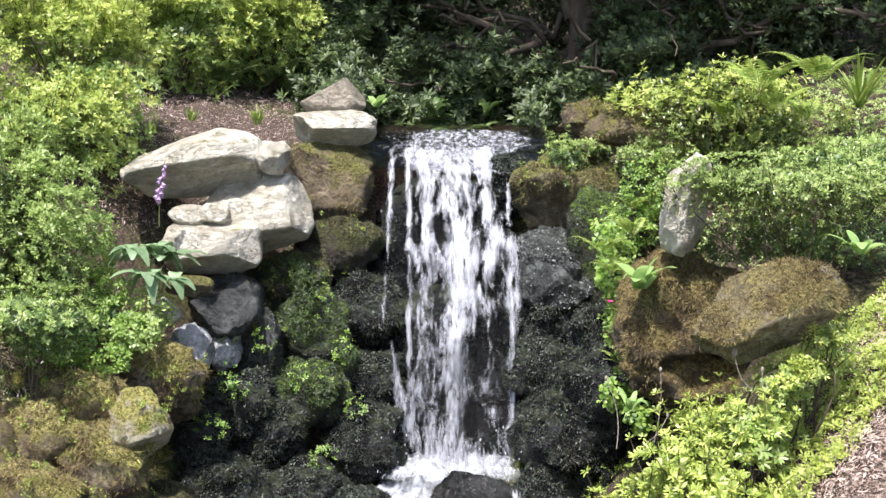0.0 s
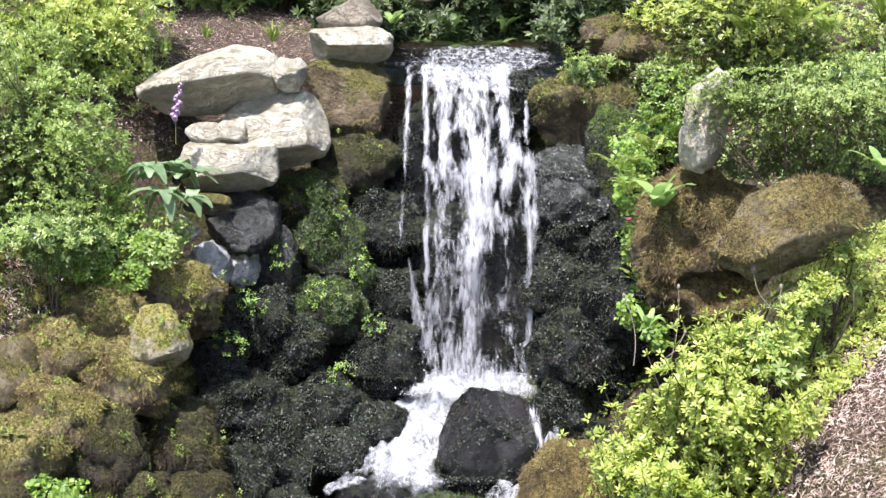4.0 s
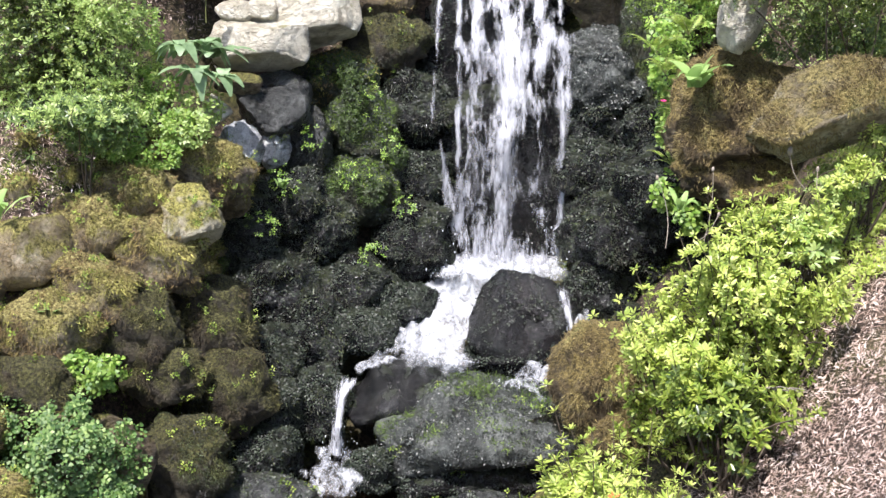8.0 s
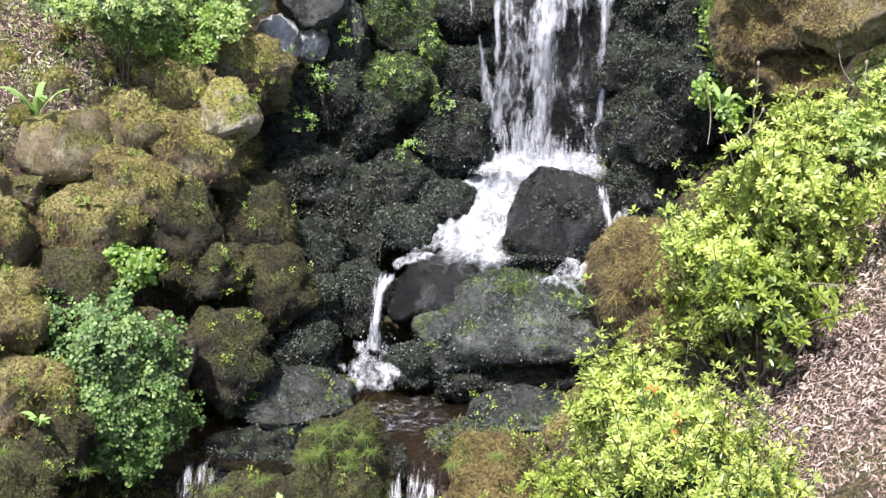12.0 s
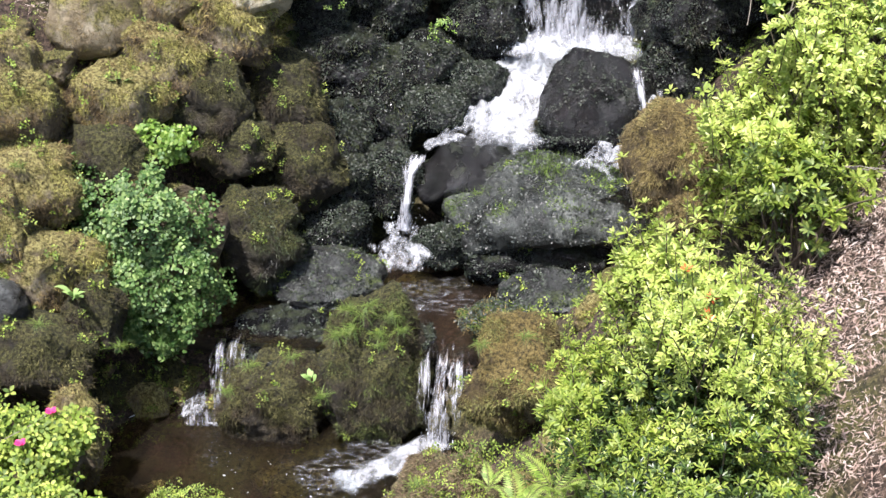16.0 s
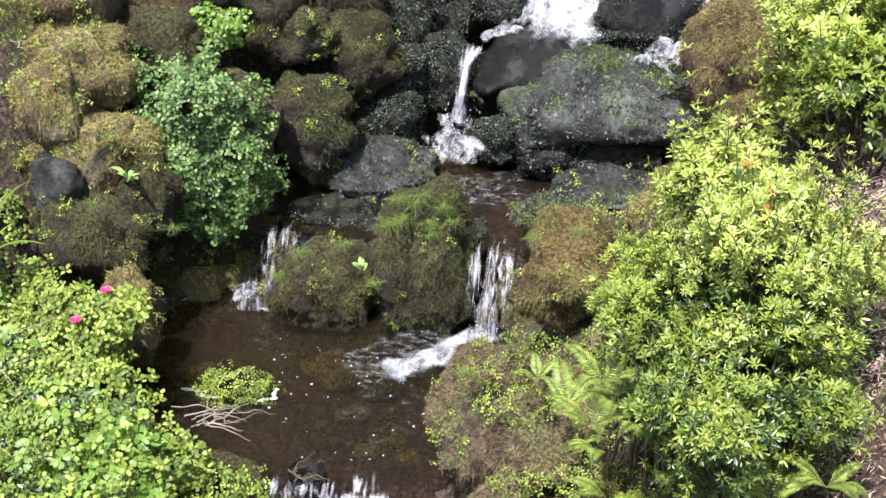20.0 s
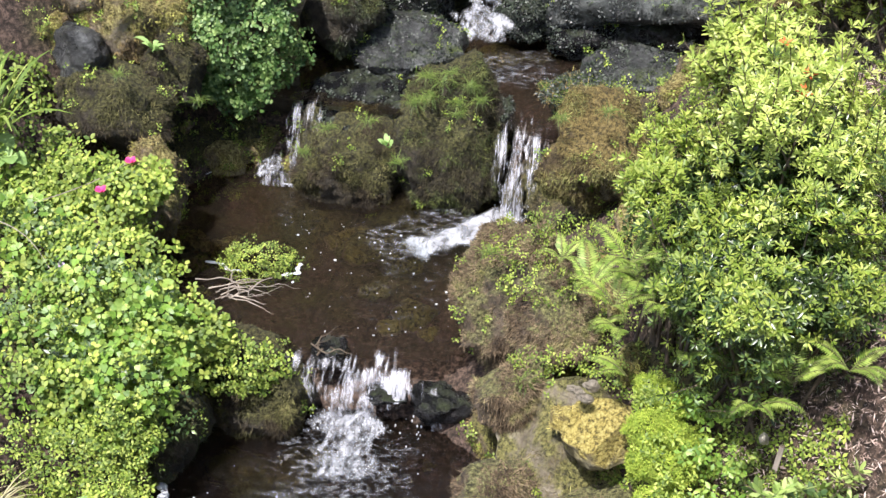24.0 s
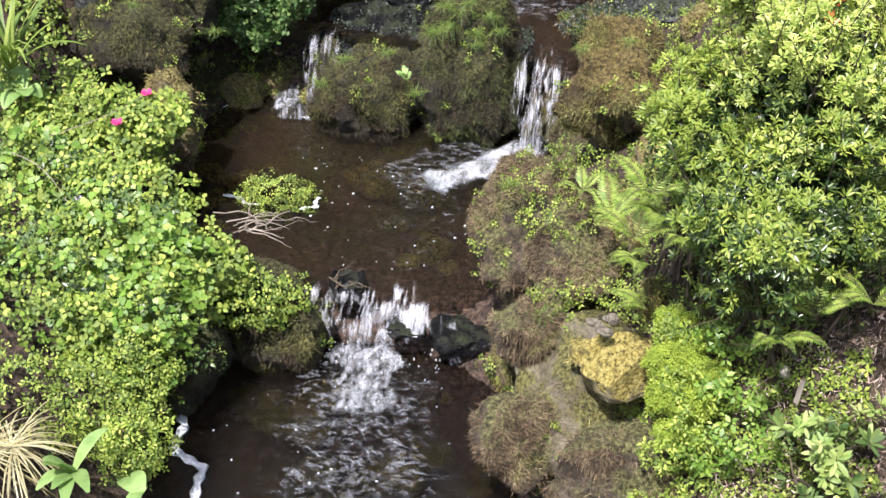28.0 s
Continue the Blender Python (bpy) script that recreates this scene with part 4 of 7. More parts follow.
stone((-2.806, 5.725, 2.243), 0.363, 0.574, MOSSY, 106, ML, fuzz=2500, group=G3)
stone((-2.66, 5.998, 2.337), 0.218, 0.156, BROWN, 107, "small reddish stone in a gap of the bank", fuzz=100, group=G3)
stone((-2.69, 5.511, 1.874), 0.447, 0.357, MOSSY, 108, ML, fuzz=2500, group=G3)
stone((-2.765, 5.271, 1.703), 0.322, 0.440, MOSSY, 109, ML, fuzz=2000, group=G3)
stone((-2.6, 5.248, 1.503), 0.352, 0.381, MOSSY, 110, ML, fuzz=2000, group=G3)
stone((-2.402, 5.392, 1.486), 0.238, 0.238, MOSSY, 111, ML, fuzz=1200, group=G3)
stone((-2.561, 4.949, 1.178), 0.462, 0.346, DAMPSHADE, 112, "rounded bank stone with thin dry moss", cuts=4, fuzz=1800, group=G3)
stone((-2.319, 5.188, 1.277), 0.264, 0.322, DAMPSHADE, 114, ML, fuzz=1000, group=G3)
stone((-2.718, 5.007, 1.405), 0.260, 0.289, WETGREY, 115, "grey stone in the shade of the bank", group=G3)
stone((-1.682, 5.997, 1.37), 0.405, 0.467, DAMPSHADE, 118, ML, fuzz=2000, fibre=DARKFIBRE, group=G3)
stone((-2.14, 5.709, 1.32), 0.706, 1.013, BROWN, 119, "dark stone behind hanging leaves", deep=0.4, group=G3)
stone((-1.288, 6.413, 1.223), 0.363, 0.330, BLACK, 120, WETL, fuzz=300, fibre=DARKFIBRE, group=G3)
stone((-1.545, 6.455, 1.551), 0.358, 0.358, DAMPSHADE, 121, ML, fuzz=1400, fibre=DARKFIBRE, group=G3)

stone((-3.058, 5.14, 1.269), 0.393, 0.393, MOSSY, 125, ML, fuzz=1500, group=G3)
stone((-2.359, 5.48, 0.621), 0.27, 0.31, DAMPSHADE, 324, "low dark mossy stone at the pool edge", fuzz=3000, group=G3, weeds=110, deep=0.3)
stone((-2.185, 5.61, 0.602), 0.27, 0.29, DAMPSHADE, 325, "low dark mossy stone at the pool edge", fuzz=3000, group=G3, weeds=110, deep=0.3)
stone((-2.097, 5.70, 0.578), 0.20, 0.21, DAMPSHADE, 326, "low dark mossy stone at the pool edge", fuzz=3000, group=G3, weeds=110, deep=0.3)
stone((-2.450, 5.36, 0.693), 0.19, 0.36, DAMPSHADE, 327, "low dark mossy stone at the pool edge", fuzz=3000, group=G3, weeds=110, deep=0.3)
# dam stones between the two pools
stone((-1.496, 5.38, 0.695), 0.567, 0.537, DAMPSHADE, 130, "broad stone with shaggy dark moss in the stream", fuzz=6500, cuts=6, cut=(0.8, 1.05), rough=0.15, deep=0.48, planes=((-0.1, -0.25, 0.96, 0.72), (-0.75, -0.4, 0.5, 0.8)))
stone((-0.937, 5.42, 0.865), 0.566, 0.856, DAMPSHADE, 131, "tall stone with grassy green moss in the stream", fuzz=7000, fibre=OLIVEFIBRE, cuts=6, cut=(0.8, 1.05), rough=0.14, deep=0.5, planes=((-0.1, -0.5, 0.86, 0.75), (-0.8, -0.2, 0.55, 0.8), (0.8, -0.3, 0.5, 0.8)))
stone((-1.46, 5.6, 0.9), 0.55, 0.34, BLACK, 132, "dark wet stone with thin water running over", wet=500, cuts=4, cut=(0.8, 1.05), rough=0.14, planes=((-0.2, -0.5, 0.84, 0.5),))
stone((-0.72, 5.62, 0.8), 0.179, 0.42, BLACK, 133, WETL, group=G2)
stone((-0.17, 4.95, 1.17), 0.5, 0.54, GOLD, 134, "rounded mossy brown boulder beside the little fall", fuzz=5500, fibre=BRONZEFIBRE, cuts=5, rough=0.12, weeds=90, planes=((-0.8, -0.4, 0.45, 0.75), (0, -0.4, 0.92, 0.78), (-0.2, -0.85, -0.5, 0.65)))
stone((-0.249, 5.31, 1.276), 0.363, 0.168, GREEN, 135, MOSSL, fuzz=900, group=G2)
# lower right bank
stone((-0.425, 4.1, 0.86), 0.5, 0.66, EARTH, 140, "mossy earth-covered boulder overhanging the pool", fuzz=14000, cuts=3, rough=0.12, weeds=420, planes=((-0.55, -0.25, 0.8, 0.7), (-0.9, -0.3, -0.2, 0.8), (-0.1, -0.8, -0.6, 0.7)))
stone((-0.257, 3.888, 0.989), 0.343, 0.298, EARTH, 141, ML, fuzz=3600)
stone((-0.385, 3.600, 0.859), 0.270, 0.331, EARTH, 142, "mossy rounded stone at the stream edge", fuzz=4800, cuts=4)
stone((-0.156, 3.330, 0.730), 0.527, 0.598, SCOURED, 143, "big brown-grey stone with a pale scoured band", fuzz=900, fibre=BRONZEFIBRE, weeds=120, cuts=5, cut=(0.85, 1.1), rough=0.06, planes=((-0.6, -0.3, 0.74, 0.55), (0.2, -0.75, 0.63, 0.6), (0.8, -0.3, 0.5, 0.7)))
stone((-0.03, 3.29, 1.03), 0.25, 0.22, YELLOW, 144, "wedge-shaped stone with yellow moss", fuzz=0, fibre=YELLOWFIBRE, cuts=4, cut=(0.85, 1.1), rough=0.05, box=0.75, planes=((-0.5, -0.3, 0.81, 0.45), (0.6, -0.75, 0.2, 0.7)))
stone((-0.165, 3.372, 1.011), 0.126, 0.126, YELLOW, 145, "small stone with yellow moss", fuzz=40, fibre=YELLOWFIBRE)
stone((-0.377, 3.150, 0.644), 0.352, 0.368, EARTH, 146, "low mossy stone at the stream edge", fuzz=4800, cuts=4)
stone((0.011, 3.049, 0.711), 0.463, 0.337, EARTH, 147, "low mossy stone at the stream edge", fuzz=3600, cuts=4)
for k, (at, w) in enumerate((((-0.139, 3.426, 1.142), 0.05), ((-0.08, 3.438, 1.155), 0.06), ((-0.095, 3.37, 1.154), 0.055), ((-0.113, 3.382, 1.167), 0.04))):
    stone(at, w, w * 0.6, GREYBROWN, 150 + k, "small grey pebble lying on the mossy stone", name="pebble", category="pebble", sub=3, group="pebbles")
# left lower bank
stone((-1.57, 3.87, 0.46), 0.48, 0.46, DAMPSHADE, 160, "mossy dark stone at the edge of the lower pool", fuzz=7000, cuts=4, rough=0.1)
stone((-1.802, 3.514, 0.559), 0.267, 0.437, DAMPSHADE, 161, ML, fuzz=900, fibre=DARKFIBRE)
stone((-2.288, 4.692, 0.884), 0.251, 0.475, MOSSY, 162, ML, fuzz=1000)
stone((-0.72, 3.98, 0.42), 0.26, 0.16, BLACK, 164, "dark wet stone at the edge of the cascade", wet=0)
stone((-0.978, 3.983, 0.448), 0.173, 0.089, BLACK, 166, "dark wet stone under the cascade")
stone((0.518, 3.164, 1.264), 0.035, 0.05, DRY, 167, "small white stone standing on bare soil", category="stone", name="white_stone")
stone((-1.267, 4.121, 0.525), 0.164, 0.141, BLACK, 165, "dark wet stone under the cascade")


def rubble(outline, count, gap, size, mats, seed, label, fuzz=500, fibre=None):
    """Smaller stones that fill the bank between the large ones."""
    rng = np.random.default_rng(seed)
    o = np.array([q[:2] for q in outline])
    lo, hi = o.min(0), o.max(0)
    spots = []
    for xy in rng.uniform(lo, hi, (count * 30, 2)):
        if len(spots) < count and inside(o, xy[None])[0] and all(np.hypot(*(xy - q)) > gap for q in spots):
            spots.append(xy)
    for k, xy in enumerate(spots):
        w = rng.uniform(*size)
        h = height(xy)[0]
        boulder("stone", (xy[0], xy[1], h - 0.02), (w, w * 0.8, w * rng.uniform(0.6, 1.0)), mats[k % len(mats)], seed * 100 + k, label, "stone", turn=(0, 0, rng.uniform(0, 90)),
                cuts=5, rough=0.17, fuzz=fuzz, fibre=fibre, sub=3, group="filling stones", weeds=27)


rubble(((-1.75, 5.6), (-2.4, 5.2), (-2.9, 5.2), (-3.0, 6.6), (-2.4, 7.3), (-1.7, 7.5), (-1.6, 6.6)), 46, 0.17, (0.16, 0.3), (MOSSY, MOSSY, BROWN), 31, "small mossy stone wedged in the bank")
rubble(((-1.7, 6.6), (-1.75, 7.5), (-1.5, 8.4), (-0.45, 8.7), (-0.4, 7.9), (-1.0, 7.1)), 24, 0.2, (0.16, 0.3), (BLACK, BLACK, GREEN), 32, "small dark wet stone in the wall", fibre=DARKFIBRE)
rubble(((0.5, 8.6), (0.5, 7.6), (0.4, 6.8), (0.8, 6.2), (1.3, 6.6), (1.3, 8.5)), 20, 0.22, (0.18, 0.32), (BLACK, BLACK, GREEN), 33, "small dark wet stone in the wall", fibre=DARKFIBRE)
rubble(((-0.2, 6.2), (0.2, 5.0), (-0.25, 4.6), (-0.5, 4.0), (-0.6, 3.2), (0.0, 2.9), (0.2, 3.4), (0.1, 4.2), (0.6, 5.2), (0.6, 6.2)), 40, 0.15, (0.14, 0.26), (MOSSY, BROWN, MOSSY), 34, "small mossy stone at the stream edge")
rubble(((-2.6, 5.1), (-2.0, 5.0), (-1.85, 4.2), (-1.75, 3.3), (-2.2, 3.2), (-2.6, 4.2)), 26, 0.17, (0.16, 0.28), (MOSSY, MOSSY, BROWN), 35, "small mossy stone at the pool edge", fibre=DARKFIBRE)

# stones lying under the water
rng = np.random.default_rng(77)
for k, (x0, x1, y0, y1, z, n) in enumerate(((-1.6, -0.4, 4.35, 5.2, 0.41, 16), (-1.7, -0.5, 5.75, 6.6, 0.84, 14), (-1.6, -0.6, 2.4, 3.9, 0.14, 18))):
    for j in range(n):
        w = rng.uniform(0.12, 0.3)
        boulder("submerged_stone", (rng.uniform(x0, x1), rng.uniform(y0, y1), z), (w, w * 0.8, 0.12), (BROWN, TAN, EARTH)[j % 3], 800 + 40 * k + j, "brown stone lying under the water", "stone", turn=(0, 0, rng.uniform(0, 180)), cuts=5, rough=0.1, sub=3, group="submerged stones")


def pool(name, outline, z, mat, label, step=0.03, swell=0.004, fall=0.0, chop=0.0):
    """A water surface inside an outline, with low swells."""
    o = np.array([q[:2] for q in outline])
    lo, hi = o.min(0), o.max(0)
    xs, ys = np.arange(lo[0], hi[0] + step, step), np.arange(lo[1], hi[1] + step, step)
    xy = np.stack(np.meshgrid(xs, ys), -1).reshape(-1, 2)
    zz = np.array([z + swell * noise.noise((x * 6, y * 6, 1)) + swell * 0.5 * noise.noise((x * 17, y * 17, 2)) + chop * noise.noise((x * 34, y * 22, 3)) for x, y in xy]) + fall * (xy[:, 1] - lo[1])
    i = np.arange(len(xy)).reshape(len(ys), len(xs))
    f = np.stack([i[:-1, :-1], i[:-1, 1:], i[1:, 1:], i[1:, :-1]], -1).reshape(-1, 4)
    f = f[inside(o, xy[f].mean(1))]
    used = np.unique(f)
    back = np.zeros(len(xy), int)
    back[used] = np.arange(len(used))
    return tagged(fast(name, np.c_[xy, zz][used], back[f], mat), label, "water", kind="structure")


pool("water_pool_upper", ((-1.9, 5.62), (-1.35, 5.55), (-0.7, 5.5), (-0.45, 5.5), (-0.3, 5.3), (0.5, 5.3), (0.7, 6.3), (-0.3, 7.0), (-1.2, 7.1), (-1.9, 6.4)), 0.97, WATER, "shallow brown pool between mossy stones", chop=0.003)
pool("water_pool_middle", ((-2.644, 5.211, 0.55), (-2.551, 5.565, 0.55), (-2.161, 5.899, 0.55), (-1.608, 5.827, 0.55), (-0.504, 5.756, 0.55), (-0.159, 5.171, 0.55), (-0.48, 4.183, 0.55), (-0.547, 4.276, 0.55), (-0.781, 4.134, 0.55), (-1.395, 4.096, 0.55), (-1.558, 3.93, 0.55), (-2.149, 3.895, 0.55), (-2.716, 4.606, 0.55)), 0.55, WATER, "still brown pool with floating foam", chop=0.0025)
pool("water_stream_lower", ((-2.371, 4, 0.28), (-1.749, 4.219, 0.28), (-1.221, 4.319, 0.28), (-0.388, 4.375, 0.28), (-0.166, 3.262, 0.28), (-0.3, 1.0, 0), (-0.9, -0.5, 0), (-2.4, -4, 0), (-4.4, -8, 0), (-6.0, -8, 0), (-4.0, -4, 0), (-2.5, -0.5, 0), (-2.0, 1.0, 0), (-2.05, 2.91, 0.28)), 0.28, RIFFLE, "rippling brown stream below the cascade", swell=0.01, step=0.016, chop=0.011)
pool("water_pool_foot", ((-0.128, 7.532, 1.5), (0.666, 7.884, 1.5), (0.591, 6.422, 1.5), (-0.045, 6.391, 1.5)), 1.5, RIFFLE, "small dark pool between the boulders")
pool("water_stream_top", ((-0.62, 8.74), (0.82, 8.74), (1.15, 9.9), (-0.9, 9.9)), 3.85, DARKWATER, "thin dark water sliding over the lip", swell=0.02, step=0.04, fall=0.22)


def stream(fall, knots, lip, foot, mat, seed, reach=1.6, rows=90):
    """One stream of a fall as a rumpled ribbon. Knots: share of the drop, x, half width, thickness of the water."""
    k = np.array(knots, float)
    s = np.linspace(k[0, 0], k[-1, 0], rows)
    x, w, d = (np.interp(s, k[:, 0], k[:, c]) for c in (1, 2, 3))
    x = x + np.array([0.25 * a * noise.noise((q * 5.0, seed, 0)) for a, q in zip(w, s)])
    w = w * np.array([1 + 0.35 * noise.noise((q * 6.0, seed, 4)) for q in s])
    cols = int(np.clip(w.max() * 3.4 / 0.012, 9, 60))
    u = np.linspace(-1.7, 1.7, cols)
    px = x[:, None] + u[None] * w[:, None]
    ss = np.repeat(s[:, None], cols, 1)
    z = lip[1] + (foot[1] - lip[1]) * ss
    y = lip[0] + (foot[0] - lip[0]) * np.minimum(1, np.clip(ss, 0, 1) ** 0.8 * reach) ** 0.6
    thick = np.exp(-u[None] ** 2) * d[:, None]
    ripple = np.array([0.035 * noise.noise((a * 9, c * 2.2, seed)) + 0.015 * noise.noise((a * 30, c * 7, seed)) for a, c in zip(px.ravel(), z.ravel())]).reshape(px.shape)
    y = y - 0.06 * thick + ripple * min(1.0, (lip[1] - foot[1]))
    z = z + np.array([0.03 * noise.noise((a * 7, 0, seed)) for a in px.ravel()]).reshape(px.shape) * min(1.0, (lip[1] - foot[1]))
    ends = np.clip((s - s[0]) / (s[-1] - s[0]) * 14 + (0.6 if lip[1] > 3 and s[0] < 0.02 else 0.3 if s[0] < 0.02 else 0), 0, 1) * np.clip((s[-1] - s) / (s[-1] - s[0]) * 14 + (0.8 if s[-1] > 0.98 else 0), 0, 1)
    i = np.arange(px.size).reshape(px.shape)
    f = np.stack([i[:-1, :-1], i[1:, :-1], i[1:, 1:], i[:-1, 1:]], -1).reshape(-1, 4)
    at = np.array(fall.location)
    return fast("stream", np.stack([px, y, z], -1).reshape(-1, 3) - at, f, mat, fall, "white ribbon of falling water", fade=(thick * ends[:, None]).ravel())


def spray(fall, x0, x1, y, z, high, count, seed):
    """White drops thrown up where a fall lands."""
    rng = np.random.default_rng(seed)
    c = np.stack([rng.uniform(x0, x1, count), y + rng.normal(-0.05, 0.08, count), z + np.abs(rng.normal(0, high, count))], -1)
    bv, bf = BALL[2]
    r = rng.uniform(0.0015, 0.0045, count)
    v = (c[:, None] + bv[None] * r[:, None, None] * (1, 1, 2.2)).reshape(-1, 3)
    f = (bf[None] + (np.arange(count) * len(bv))[:, None, None]).reshape(-1, 3)
    fast("spray", v - np.array(fall.location), f, FROTHLINE, fall, "white drops of spray", "stuff")


LIP, FOOT = (8.82, 4.0), (7.95, 1.85)
fall = thing("waterfall", (0.1, 7.95, 1.85), "white waterfall dropping over black rock", "waterfall")
stream(fall, ((0, 0.03, 0.15, 0.7), (0.2, 0.08, 0.15, 0.85), (0.32, 0.15, 0.15, 1.15), (0.45, 0.12, 0.13, 1.1), (0.6, 0.08, 0.1, 1.0), (0.8, 0.08, 0.06, 0.85), (1, 0.09, 0.12, 0.9)), LIP, FOOT, TORRENT, 1)
stream(fall, ((0, -0.13, 0.09, 0.85), (0.25, -0.11, 0.08, 0.75), (0.5, -0.11, 0.1, 0.6), (0.75, -0.1, 0.11, 0.55), (1, -0.08, 0.17, 0.8)), LIP, FOOT, TORRENT, 2)
stream(fall, ((0, -0.35, 0.028, 0.8), (0.3, -0.365, 0.022, 0.6), (0.45, -0.39, 0.02, 0.45), (0.55, -0.41, 0.02, 0.3)), LIP, FOOT, TORRENT, 3)
stream(fall, ((0, -0.235, 0.035, 0.9), (0.3, -0.22, 0.028, 0.8), (0.6, -0.22, 0.028, 0.7), (0.75, -0.2, 0.05, 0.65), (1, -0.19, 0.08, 0.6)), LIP, FOOT, TORRENT, 4)
stream(fall, ((0.55, -0.34, 0.014, 0.7), (0.66, -0.315, 0.03, 0.9), (0.78, -0.25, 0.07, 0.9), (1, -0.17, 0.12, 0.6)), LIP, FOOT, TORRENT, 5)
stream(fall, ((0.22, 0.42, 0.07, 0.95), (0.28, 0.44, 0.09, 0.95), (0.38, 0.47, 0.055, 0.85), (0.55, 0.455, 0.04, 0.75), (0.75, 0.465, 0.035, 0.8), (1, 0.45, 0.06, 0.7)), LIP, FOOT, TORRENT, 6)
stream(fall, ((0, 0.27, 0.07, 0.85), (0.18, 0.3, 0.06, 0.85), (0.27, 0.36, 0.08, 0.95), (0.36, 0.3, 0.07, 0.9), (0.45, 0.25, 0.05, 0.5)), LIP, FOOT, TORRENT, 7)
stream(fall, ((0.1, 0.435, 0.022, 0.6), (0.24, 0.445, 0.028, 0.8)), LIP, FOOT, TORRENT, 8, rows=40)
stream(fall, ((0.35, 0.3, 0.08, 0.4), (0.6, 0.29, 0.09, 0.38), (0.85, 0.3, 0.1, 0.45), (1, 0.3, 0.12, 0.8)), LIP, FOOT, TORRENT, 9)
stream(fall, ((0.86, 0.08, 0.28, 0.55), (1.0, 0.08, 0.34, 1.0)), LIP, FOOT, TORRENT, 10, rows=30)
stream(fall, ((0, 0.422, 0.03, 0.8), (0.4, 0.478, 0.024, 0.9), (1, 0.503, 0.04, 0.9)), (7.250, 2.035), (6.950, 1.634), SMALLFALL, 12, rows=40)
spray(fall, -0.45, 0.6, 7.85, 1.9, 0.12, 160, 11)

fall = thing("small_waterfall", (-0.875, 6.500, 0.98), "thin white spout falling between boulders", "waterfall")
for k, (x, w) in enumerate(((-0.875, 0.034), (-0.860, 0.022))):
    stream(fall, ((0, x + 0.05, w * 1.6, 1.0), (0.2, x + 0.012, w, 1.0), (0.6, x, w * 0.8, 0.95), (1, x - 0.015, w * 1.5, 0.9)), (6.720, 1.631), (6.500, 1.240), SMALLFALL, 20 + k)
spray(fall, -0.975, -0.775, 6.500, 1.24, 0.05, 40, 22)

fall = thing("little_cascade", (-0.57, 5.34, 0.55), "small clear cascade between mossy stones", "waterfall")
for k, (x0, x1, w, d) in enumerate(((-0.68, -0.6, 0.06, 0.42), (-0.61, -0.585, 0.065, 0.42), (-0.56, -0.57, 0.06, 0.55), (-0.5, -0.555, 0.06, 0.48), (-0.44, -0.54, 0.05, 0.42))):
    stream(fall, ((0, x0, w, d), (0.3, 0.6 * x0 + 0.4 * x1, w, d), (1, x1, w * 0.6, d * 1.45)), (5.68 - 0.04 * math.sin(k * 2.1), 0.985 + 0.012 * math.sin(k * 1.7)), (5.34, 0.55), SMALLFALL, 30 + k)
spray(fall, -0.68, -0.48, 5.33, 0.56, 0.04, 30, 36)

fall = thing("side_trickle", (-1.85, 5.4, 0.55), "thin trickle over dark stones", "waterfall")
for k, (x0, x1, w, d) in enumerate(((-1.68, -1.84, 0.06, 0.38), (-1.74, -1.9, 0.055, 0.4), (-1.62, -1.78, 0.05, 0.32))):
    stream(fall, ((0, x0, w, d), (0.4, 0.7 * x0 + 0.3 * x1, w * 0.7, d), (0.7, 0.3 * x0 + 0.7 * x1, w, d * 1.2), (1, x1, w * 1.2, d * 1.6)), (5.66, 0.98), (5.4, 0.56), SMALLFALL, 40 + k)

fall = thing("low_cascade", (-1.1, 4.0, 0.28), "low white cascade over stream stones", "waterfall")
for k, (x0, x1, w, d, s1) in enumerate(((-1.42, -1.38, 0.05, 0.4, 1), (-1.33, -1.27, 0.08, 0.42, 1), (-1.24, -1.18, 0.085, 0.48, 1), (-1.14, -1.13, 0.085, 0.55, 1), (-1.05, -1.08, 0.07, 0.55, 1), (-0.92, -0.94, 0.085, 0.8, 0.42), (-1.02, -1.03, 0.08, 0.65, 0.7), (-0.78, -0.74, 0.045, 0.4, 1))):
    stream(fall, ((0, x0, w, d), (0.5 * s1, 0.5 * (x0 + x1), w, d), (s1, x1, w * 1.2, d)), (4.12 - 0.07 * math.sin(k * 1.9), 0.568 + 0.02 * math.sin(k * 2.3)), (3.98, 0.29), LOWFALL, 50 + k, rows=50)
spray(fall, -1.35, -0.8, 4.0, 0.3, 0.05, 50, 60)


